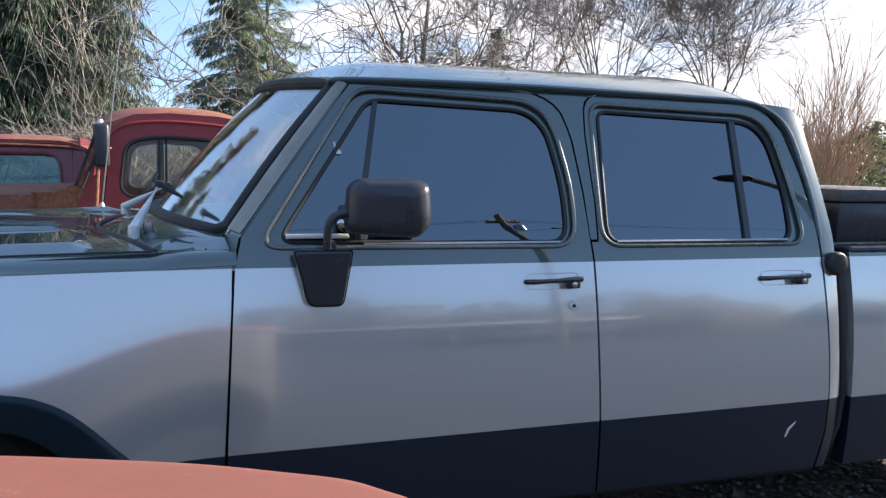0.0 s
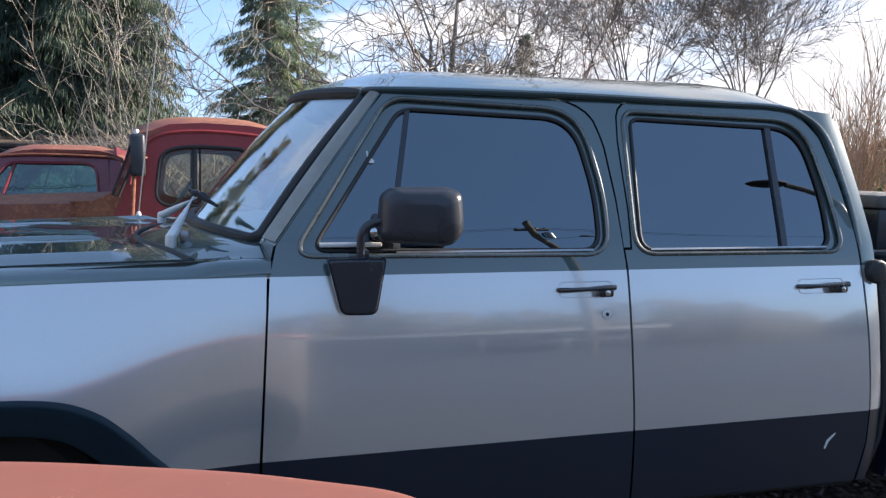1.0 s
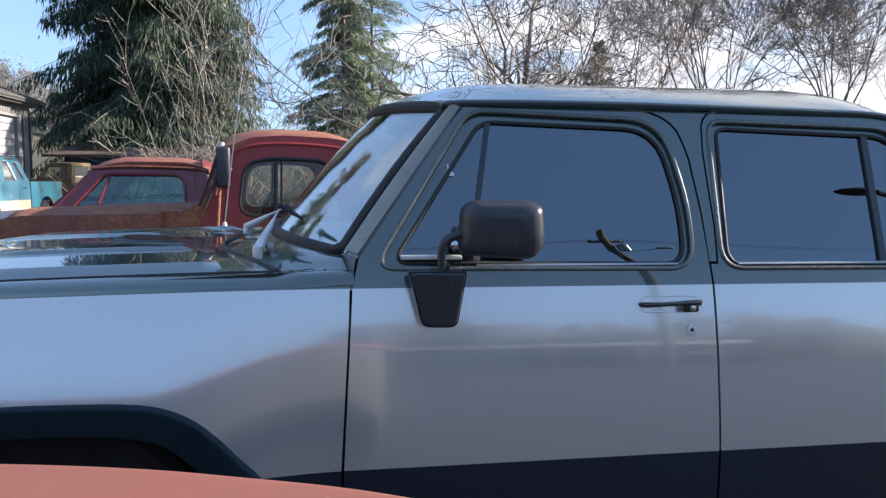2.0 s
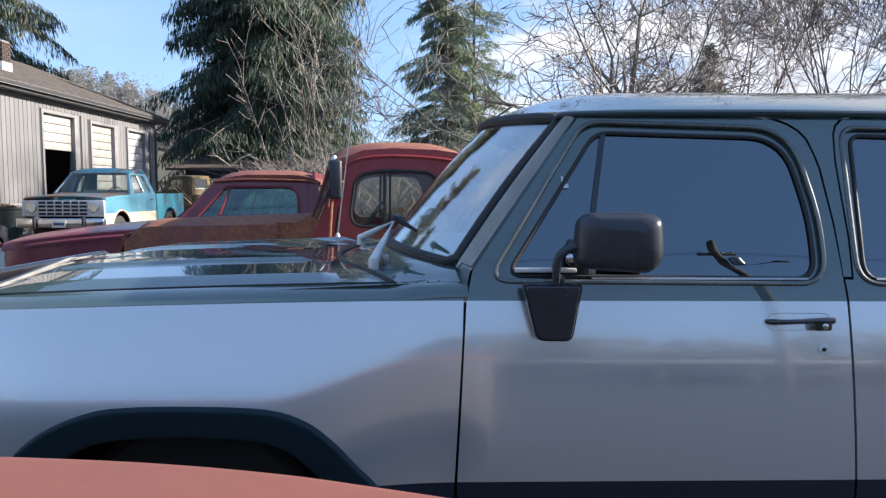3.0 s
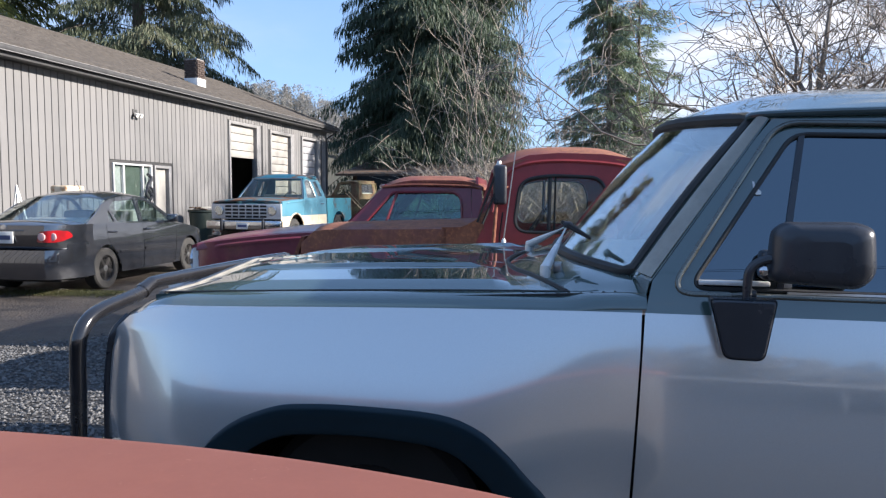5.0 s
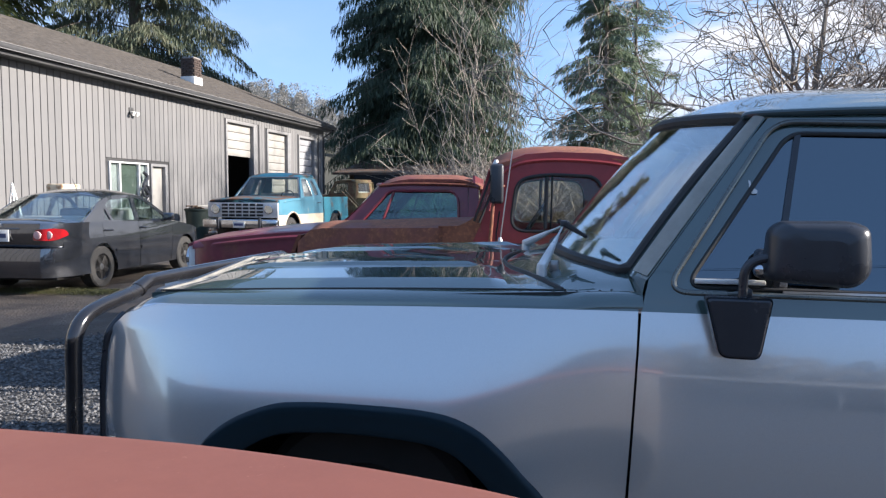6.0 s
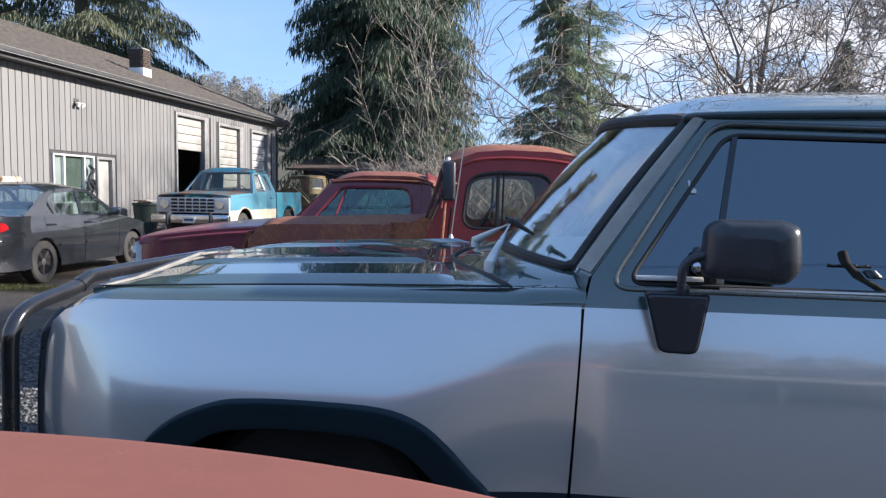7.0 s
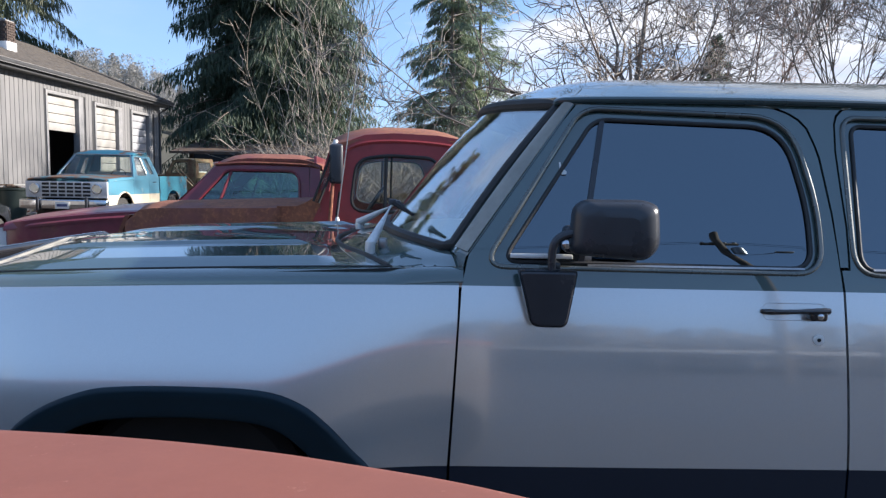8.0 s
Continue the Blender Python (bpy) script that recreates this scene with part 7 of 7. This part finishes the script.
class Twigs:
    """Collects tapered branches as one mesh."""
    def __init__(self, seed, rmin=0.0025):
        self.rng, self.rmin = random.Random(seed), rmin
        self.V, self.F = [], []

    def add(self, pts, radii, sides):
        v, f = tube(pts, radii, sides, caps=False)
        k = len(self.V)
        self.V.extend(v)
        self.F.extend([tuple(i + k for i in q) for q in f])

    def grow(self, p, d, length, radius, level, spread, bend, lift, kids, shrink=0.62, sides=5):
        r = self.rng
        n = 5
        pts, radii = [Vector(p)], [radius]
        q, dd = Vector(p), Vector(d).normalized()
        nodes = []
        for i in range(n):
            dd = (dd + Vector((r.gauss(0, bend), r.gauss(0, bend), r.gauss(0, bend) + lift))).normalized()
            q = q + dd * (length / n)
            pts.append(q.copy())
            radii.append(max(self.rmin * 0.6, radius * (1 - 0.62 * (i + 1) / n)))
            nodes.append((q.copy(), dd.copy(), radii[-1]))
        self.add(pts, radii, max(3, sides))
        if level <= 0:
            return
        for k in range(kids):
            w = nodes[min(n - 1, int(r.uniform(0.8 if level > 1 else 0.2, n)))]
            ax = w[1].orthogonal().normalized()
            ax.rotate(Matrix.Rotation(r.uniform(0, 6.283), 3, w[1]))
            nd = (w[1] + ax * spread * r.uniform(0.6, 1.3)).normalized()
            self.grow(w[0], nd, length * shrink * r.uniform(0.7, 1.2), max(self.rmin, w[2] * 0.62), level - 1, spread, bend, lift, kids, shrink, sides - 1)

    def data(self):
        return self.V, self.F


def bare_tree(name, label, x, y, H, stems, seed, mat, spread=0.75, bend=0.16, lift=0.05, kids=4, level=4, radius=0.09, lean=0.15, splay=0.0, shrink=0.62, trunk=0.3, rmin=0.004):
    T = empty(name, label, "tree", pose(x, y, 0))
    t = Twigs(seed, rmin)
    r = t.rng
    if trunk > 0:
        put("trunk", tube([(0, 0, -0.05), (0.03, 0.02, H * trunk * 0.5), (0.0, 0.05, H * trunk)], [radius * 1.35, radius * 1.05, radius], 9), mat, T)
    for s in range(stems):
        a = 6.283 * s / stems + r.uniform(-0.4, 0.4)
        k = lean + splay * r.random()
        p = Vector((0.05 * math.cos(a), 0.05 * math.sin(a), H * trunk - 0.02)) if trunk > 0 else Vector((r.uniform(-0.3, 0.3), r.uniform(-0.3, 0.3), -0.03))
        d = Vector((math.cos(a) * k, math.sin(a) * k, 1))
        t.grow(p, d, H * (1 - trunk) * r.uniform(0.45, 0.7), radius * r.uniform(0.5, 0.8), level, spread, bend, lift, kids, shrink)
    if trunk <= 0:
        put("root_stool", lathe([(0.30, -0.05), (0.36, 0.03), (0.22, 0.09), (0.08, 0.12)], None, 14), BARK, T)
    put("crown", t.data(), mat, T)
    return T


def brush(name, label, x0, x1, y0, y1, h0, h1, n, seed, mat, arch=0.5, thick=1.0):
    rng = random.Random(seed)
    t = Twigs(seed)
    for _ in range(n):
        x, y = rng.uniform(x0, x1), rng.uniform(y0, y1)
        h = rng.uniform(h0, h1) * (0.75 + 0.35 * noise.noise((x * 0.35, y * 0.35, seed)))
        a = rng.uniform(0, 6.283)
        e = rng.uniform(0.1, arch) * h
        pts = [Vector((x + math.cos(a) * e * s * s + rng.gauss(0, 0.03), y + math.sin(a) * e * s * s + rng.gauss(0, 0.03), h * (s - 0.32 * s * s * arch) * 1.0)) for s in (0, 0.3, 0.6, 0.85, 1.0)]
        t.add(pts, [0.012 * thick, 0.010 * thick, 0.008 * thick, 0.006 * thick, 0.004 * thick], 3)
        for _k in range(5):
            i = rng.choice((1, 2, 3))
            b = rng.uniform(0, 6.283)
            l = rng.uniform(0.2, 0.6)
            q = pts[i]
            m = q + Vector((math.cos(b) * l * 0.5, math.sin(b) * l * 0.5, l * 0.35))
            t.add([q, m, m + Vector((math.cos(b) * l * 0.4, math.sin(b) * l * 0.4, rng.uniform(-0.1, 0.25)))], [0.007 * thick, 0.006 * thick, 0.004 * thick], 3)
    ob = put(name, t.data(), mat)
    tagged(ob, label, "brush", kind="stuff")
    return ob


# conifers
conifer("cedar_tree", "large dense dark green drooping cedar behind the trucks", -10.4, 43.0, 29.0, 5.7, 0.9, 1500, 300, 0.75, 0.46, CEDAR, 11, 0.30, 0.0, 0.45, 0.13, 1.0, 0.34)
conifer("fir_tree", "thin fir with drooping pale green branches", 0.10, 32.0, 13.4, 2.7, 1.0, 210, 320, 0.75, 0.28, FIR, 12, 0.66, 0.20, 0.20, 0.14, 0.3, 0.4)
conifer("fir_tree", "slim fir with feathery pale branches behind another fir", 1.55, 36.0, 14.6, 2.7, 1.5, 150, 190, 0.30, 0.24, FIR, 16, 0.60, 0.15, 0.18, 0.14, 0.0, 0.35)
conifer("spruce_tree", "tall spruce with hanging branches behind the shop", -28.2, 38.5, 30.0, 8.2, 6.0, 260, 640, 0.80, 0.50, SPRUCE, 13, 0.40, 0.34, 0.6, 0.11, 0.9, 0.3)
conifer("mossy_tree", "tall yellow-green mossy conifer behind the shop", -36.5, 36.0, 26.0, 6.5, 5.0, 210, 260, 0.8, 0.6, MOSSY, 14, 0.5, 0.1, 0.5)
conifer("spruce_tree", "small dark spruce beyond the bare trees", 16.5, 44.0, 10.6, 2.2, 1.0, 130, 110, 0.3, 0.35, CEDAR, 15, 0.8, 0.0, 0.2)

# bare trees and shrubs
bare_tree("shrub_tree", "pale bare many-stemmed shrub before the cedar", -1.85, 9.4, 6.4, 8, 28, BARK_P, 0.80, 0.085, 0.03, 8, 2, 0.016, 0.10, 0.40, 0.33, 0.0, 0.0042)
bare_tree("apple_tree", "bare old apple tree with crooked twiggy branches", 2.45, 8.4, 5.6, 10, 22, BARK_G, 0.85, 0.30, 0.035, 4, 4, 0.085, 0.7, 0.8, 0.66, 0.26, 0.0060)
bare_tree("bare_tree", "tall bare deciduous tree against the sky", 14.2, 24.5, 11.8, 8, 23, BARK_G, 0.66, 0.12, 0.03, 5, 4, 0.060, 0.22, 0.3, 0.62, 0.22, 0.011)
bare_tree("bare_tree", "tall bare deciduous tree against the sky", 18.8, 24.0, 11.5, 8, 24, BARK_G, 0.66, 0.12, 0.03, 5, 4, 0.060, 0.25, 0.3, 0.62, 0.30, 0.011)
bare_tree("bare_tree", "bare reddish tree among the brush", 11.5, 27.0, 11.0, 7, 25, BARK_R, 0.55, 0.14, 0.03, 4, 4, 0.07, 0.25, 0.3, 0.62, 0.20, 0.011)
bare_tree("sucker_shrub", "upright bare shrub with many thin shoots", 10.2, 8.8, 3.7, 26, 26, SHOOTS, 0.40, 0.06, 0.06, 5, 2, 0.028, 0.25, 0.30, 0.55, 0.0, 0.006)
brush("brush_thicket", "tangled brown bare brush behind the red trucks", -2.6, 5.5, 9.8, 13.0, 2.0, 3.5, 3000, 31, BARK_P, 0.9, 0.7)
brush("brush_thicket", "reddish bare brush along the far side", 6.0, 24.0, 18.0, 25.0, 2.5, 5.0, 1800, 32, BARK_R, 0.6, 2.0)
brush("brush_thicket", "tall grey-brown twiggy brush below the fir", 0.0, 5.0, 10.2, 12.8, 2.6, 4.3, 1500, 35, BARK_G, 0.9, 0.62)
brush("dry_brush", "dense dry tan brush behind the red trucks", -2.2, 4.5, 6.2, 9.0, 1.2, 2.3, 4200, 34, STRAW, 0.8, 0.62)

# distance: wooded ridge all round, higher beyond the shop
def ridge():
    rng = np.random.default_rng(41)
    def hill(a):
        # a: degrees from +y towards +x
        h = 4.0 + 2.0 * math.sin(radians(a * 2 + 40)) + 3.0 * noise.noise((a * 0.05, 1.3, 0))
        for c, w, k in ((-25, 8, 12.5), (-34, 14, 7.0), (-75, 40, 8.0), (170, 60, 7.0), (60, 30, 2.0)):
            d = (a - c + 180) % 360 - 180
            h += k * math.exp(-(d / w) ** 2)
        return h
    def fn(a, v):
        r = 120 + 60 * v
        return (math.sin(radians(a)) * r, math.cos(radians(a)) * r, hill(a) * math.sin(v * 1.5708) - 0.2)
    ob = put("ridge", surf(fn, lin(-180, 180, 121), lin(0, 1, 6)), plain("wooded_slope", (0.065, 0.06, 0.045), (0.035, 0.04, 0.03), 0.08, 0.95, 0, 0.3, 1.2))
    tagged(ob, "wooded hill ridge in the distance", "hill", kind="structure")
    P, D = [], []
    for i in range(1150):
        near = i < 300
        a = rng.uniform(-36, -14) if near else rng.uniform(-180, 180)
        v = rng.uniform(0.30, 1.0) if near else rng.uniform(0.15, 1.0)
        b = np.array(fn(a, v))
        H = rng.uniform(3.0, 6.5) if near else rng.uniform(3.5, 9.0)
        fir = rng.random() < 0.45
        R = H * (rng.uniform(0.13, 0.20) if fir else rng.uniform(0.25, 0.40))
        k = 420 if near else 110
        t = rng.uniform(0.05, 1, k)
        w = rng.uniform(0, 6.283, k)
        rr = R * ((1 - t) if fir else np.sqrt(np.maximum(0.02, 1 - (2 * t - 1.1) ** 2))) * rng.uniform(0.2, 1, k)
        P.append(np.stack([b[0] + np.cos(w) * rr, b[1] + np.sin(w) * rr, b[2] + H * t], 1))
        D.append(np.stack([np.cos(w), np.sin(w), rng.uniform(-0.8, 0.3, k) + (0 if fir else 1.2)], 1))
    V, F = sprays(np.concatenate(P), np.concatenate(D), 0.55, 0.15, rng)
    ob = np_mesh("far_woods", V, F, HAZED_WOODS, None)
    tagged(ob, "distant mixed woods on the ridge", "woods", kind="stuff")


ridge()


# utility pole across the yard, seen mirrored in the truck's windows
def make_pole():
    T = empty("utility_pole", "wooden utility pole with crossarm and street lamp", "utility pole", pose(6.0, -11.0, 0))
    put("pole", tube([(0, 0, -0.2), (0, 0, 5), (0, 0, 10.4)], [0.13, 0.12, 0.10], 12), BARK, T)
    put("crossarm", block_data(-0.42, -0.06, 9.75, 0.42, 0.06, 9.87, bevel=0.01), BARK, T)
    for x in (-0.36, -0.14, 0.14, 0.36):
        put("insulator", lathe([(0.03, 0), (0.05, 0.06), (0.03, 0.12)], Matrix.Translation((x, 0, 9.87)), 10), STEEL, T)
    put("transformer", lathe([(0.12, 0), (0.14, 0.05), (0.14, 0.5), (0.10, 0.55)], Matrix.Translation((0.26, 0.1, 8.9)), 16), STEEL, T)
    arm = put("lamp_arm", tube(spline([(0, 0.0, 8.55), (0.5, 0.1, 8.85), (1.0, 0.2, 9.05)], 6), 0.025, 8), STEEL, T)
    put("lamp_head", block_data(0.95, 0.15, 9.02, 1.35, 0.3, 9.12, bevel=0.04), STEEL, arm)
    for x in (-0.36, 0.36):
        w = [(x + s * 60, -abs(s) * 6, 9.98 - 1.6 * (1 - (2 * abs(s) - 1) ** 2)) for s in lin(-1, 1, 33)]
        put("power_line", tube(w, 0.012, 4), BLACK, T)


make_pole()


def make_street_lamp():
    T = empty("street_lamp", "grey street lamp on a bent steel post", "street lamp", pose(10.4, -7.0, 0))
    put("post", tube(spline([(0, 0, -0.2), (0, 0, 6.5), (-0.15, 0, 7.6), (-0.9, 0, 8.0)], 6), [0.09] * 7 + [0.075] * 6 + [0.05] * 6, 10), STEEL, T)
    put("lamp_head", moved(lathe([(0.02, -0.45), (0.07, -0.3), (0.10, 0.0), (0.09, 0.25), (0.05, 0.42)], Matrix.Rotation(radians(90), 4, 'Y'), 14), Matrix.Translation((-1.3, 0, 8.02)) @ Matrix.Diagonal((1, 1, 0.6, 1))), GUTTER, T)


make_street_lamp()


def make_long_barn():
    B = empty("long_barn", "long low barn with pale roof edges across the yard", "building", pose(4.0, -26.0, 0))
    put("wall", block_data(-9, -5.0, 0, 11, -4.8, 2.5, bevel=0), TRIMG, B)
    put("wall", block_data(-9, 0.0, 0, 3, 0.2, 2.5, bevel=0), TRIMG, B)
    for x in (-9, 11):
        put("wall", block_data(x - 0.1, -4.8, 0, x + 0.1, 0.0, 2.5, bevel=0), TRIMG, B)
    put("roof", surf(lambda x, v: (x, -5.6 + 6.6 * v, 3.3 - 0.8 * v), lin(-10, 12, 8), lin(0, 1, 3), 0.15), SHINGLE, B)
    put("fascia", block_data(-10, 1.0, 2.42, 12, 1.06, 2.72, bevel=0.01), TRIMW, B, "pale painted roof edge")
    for x in (4.0, 7.5, 10.9):
        put("post", block_data(x - 0.08, 0.6, 0, x + 0.08, 0.76, 2.42, bevel=0.01), TRIMW, B)
    put("brace", tube([(7.5, 0.68, 1.3), (9.0, 0.68, 2.4)], 0.06, 6), TRIMW, B)
    put("rail", block_data(3.9, 0.62, 1.25, 11, 0.72, 1.37, bevel=0.01), TRIMW, B)


make_long_barn()


# woods on the near side of the yard, behind the camera
def tree_line():
    rng = np.random.default_rng(77)
    P, D = [], []
    for _ in range(60):
        x = rng.uniform(-45, 45)
        y = -34 + rng.uniform(-5, 5) - 0.004 * x * x
        H, R = rng.uniform(2.0, 6.5), rng.uniform(1.8, 3.6)
        k = 900
        a, t = rng.uniform(0, 6.283, k), rng.uniform(0, 1, k)
        rr = R * np.sqrt(np.maximum(0.05, 1 - (2 * t - 0.8) ** 2 / 1.6)) * rng.uniform(0.5, 1, k)
        P.append(np.stack([x + np.cos(a) * rr, y + np.sin(a) * rr, 0.2 + H * t], 1))
        D.append(np.stack([np.cos(a), np.sin(a), rng.uniform(-0.5, 0.6, k)], 1))
    V, F = sprays(np.concatenate(P), np.concatenate(D), 0.7, 0.4, rng)
    ob = np_mesh("tree_line", V, F, HEDGE, None)
    tagged(ob, "low mixed hedge and trees closing the yard", "woods", kind="stuff")


tree_line()

# small evergreen shrub past the truck's bed, grass and a puddle beside the sedan
def leaf_clump(name, label, cat, x, y, h, r, n, leaf, mat, seed, kind=""):
    rng = np.random.default_rng(seed)
    a, t = rng.uniform(0, 6.283, n), rng.uniform(0, 1, n)
    rr = r * np.sqrt(np.maximum(0.05, 1 - (1.6 * t - 0.6) ** 2)) * rng.uniform(0.35, 1, n) * (1 + 0.25 * np.sin(3 * a + seed))
    P = np.stack([x + np.cos(a) * rr, y + np.sin(a) * rr, h * t], 1)
    D = np.stack([np.cos(a), np.sin(a), rng.uniform(-0.4, 0.9, n)], 1)
    V, F = sprays(P, D, leaf, leaf * 0.45, rng)
    ob = np_mesh(name, V, F, mat, None)
    return tagged(ob, label, cat, kind=kind)


LAUREL = leaf_mat("laurel_leaves", (0.06, 0.085, 0.04), (0.16, 0.18, 0.09), (0.11, 0.12, 0.06))
for k, (x, y, h) in enumerate(((12.6, 10.4, 2.2), (14.6, 11.6, 2.6))):
    leaf_clump("laurel_shrub", "dense evergreen shrub beyond the truck bed", "shrub", x, y, h, 1.15, 3200, 0.13, LAUREL, 60 + k, "stuff")


def grass_strip():
    rng = np.random.default_rng(83)
    n = 5000
    P = np.stack([rng.uniform(-9.4, -6.7, n), rng.normal(6.75, 0.13, n), np.zeros(n)], 1)
    P[:, 1] += 0.12 * (P[:, 0] + 8)
    D = np.stack([rng.normal(0, 0.5, n), rng.normal(0, 0.5, n), np.ones(n)], 1)
    V, F = sprays(P, D, 0.05, 0.008, rng)
    tagged(np_mesh("grass", V, F, leaf_mat("dull_grass", (0.05, 0.06, 0.02), (0.13, 0.13, 0.05), (0.09, 0.08, 0.04)), None), "low strip of dull winter grass on the dirt", "grass", kind="stuff")


grass_strip()


def make_puddle():
    edge = [(0.52 * math.cos(a) * (1 + 0.22 * math.sin(3 * a + 1)), 0.17 * math.sin(a) * (1 + 0.3 * math.cos(2 * a))) for a in lin(0, 2 * math.pi * 31 / 32, 32)]
    m, N, L, b = mat_new("still_water")
    L.new(ramp(N, L, noise_node(N, L, 30, 3), 0.3, 0.7, 0.01, 0.05), b.inputs["Roughness"])
    b.inputs["Base Color"].default_value = (0.03, 0.027, 0.024, 1)
    b.inputs["IOR"].default_value = 1.33
    ob = put("puddle", sheet(edge, lambda u, v: (-7.45 + u, 7.15 + v, 0.008), (), 0.008, (0, 0, -1)), m)
    tagged(ob, "shallow rain puddle on the packed dirt", "puddle", kind="structure")


make_puddle()

# Clutter by the shop ------------------------------------------------------
def make_clutter():
    green = plain("green_bin_plastic", (0.018, 0.032, 0.026), (0.026, 0.04, 0.033), 5, 0.6)
    b = empty("trash_bin", "dark green bin heaped with wood scraps by the shop door", "bin", pose(-12.2, 18.3, 0))
    put("body", lathe([(0.30, 0.0), (0.36, 0.85), (0.39, 0.88), (0.39, 0.93), (0.35, 0.92)], None, 20), green, b)
    for k in range(12):
        a = k * 2.4
        put("scrap", moved(block_data(-0.30, -0.03, 0.0, 0.30, 0.03, 0.04, bevel=0.006), Matrix.Translation((0.08 * math.cos(a), 0.08 * math.sin(a), 0.90 + 0.03 * (k % 4))) @ Matrix.Rotation(a, 4, 'Z')), WOODB if k % 3 else DOORW, b)
    s = empty("folding_stand", "grey folding stand leaning by the wall", "stand", pose(-12.3, 11.2, 0))
    for p, r in (((0, -0.28, 0), (0, 0, 1.60)), ((0, 0.28, 0), (0, 0, 1.60)), ((0.3, -0.2, 0), (0, 0, 1.58)), ((0.3, 0.2, 0), (0, 0, 1.58))):
        put("leg", tube([p, r], 0.022, 8), STEEL, s)
    put("crossbar", tube([(0, -0.14, 0.8), (0, 0.14, 0.8)], 0.016, 6), STEEL, s)
    c = empty("cushioned_stool", "tall stool with a worn cream cushion", "stool", pose(-12.0, 12.35, 0))
    for x in (-0.16, 0.16):
        for y in (-0.2, 0.2):
            put("leg", tube([(x * 1.2, y * 1.2, 0), (x, y, 1.36)], 0.022, 8), WOODB, c)
    put("cushion", block_data(-0.22, -0.30, 1.36, 0.22, 0.30, 1.60, bevel=0.05, segs=3), rusty("stained_cream_cloth", (0.62, 0.55, 0.42), (0.30, 0.16, 0.07), 0.35), c)
    rng = random.Random(9)
    for k in range(7):
        y = 16.2 + 0.42 * k
        x = -10.35 - 0.25 * rng.random()
        j = empty("engine_part", "greasy engine part lying on the dirt by the shop", "engine part", pose(x, y, 0, 0, 0, rng.uniform(0, 180)), "scrap parts by the blue pickup")
        h = rng.uniform(0.25, 0.55)
        put("casting", block_data(-0.22, -0.16, 0, 0.22, 0.16, h, bevel=0.05), (DARK, RUST, STEEL, BLACKPAINT)[k % 4], j)
        put("flange", lathe([(0.05, 0), (0.15, 0.02), (0.15, 0.06), (0.07, 0.08), (0.07, 0.18)], Matrix.Translation((0, 0, h)), 14), STEEL, j)
        put("hose", tube(spline([(0.2, 0, h * 0.5), (0.35, 0.1, h * 0.9), (0.40, 0.25, 0.1), (0.3, 0.4, 0.03)], 5), 0.025, 7), RUBBER if k % 2 else plain("blue_hose", (0.03, 0.10, 0.25)), j)
    g = empty("work_hook", "black hanging tool and hose by the shop window", "tool", pose(WX + 0.06, 16.72, 0))
    put("hook", tube(spline([(0, 0, 2.0), (0.05, 0.1, 1.85), (0.05, -0.1, 1.6), (0.05, 0.12, 1.35), (0.05, 0.0, 1.1)], 5), 0.05, 8), BLACK, g)
    put("coil", tube([(0.06, 0.16 * math.cos(a), 1.45 + 0.16 * math.sin(a)) for a in lin(0, 6.0, 20)], 0.035, 6, True), BLACK, g)


make_clutter()
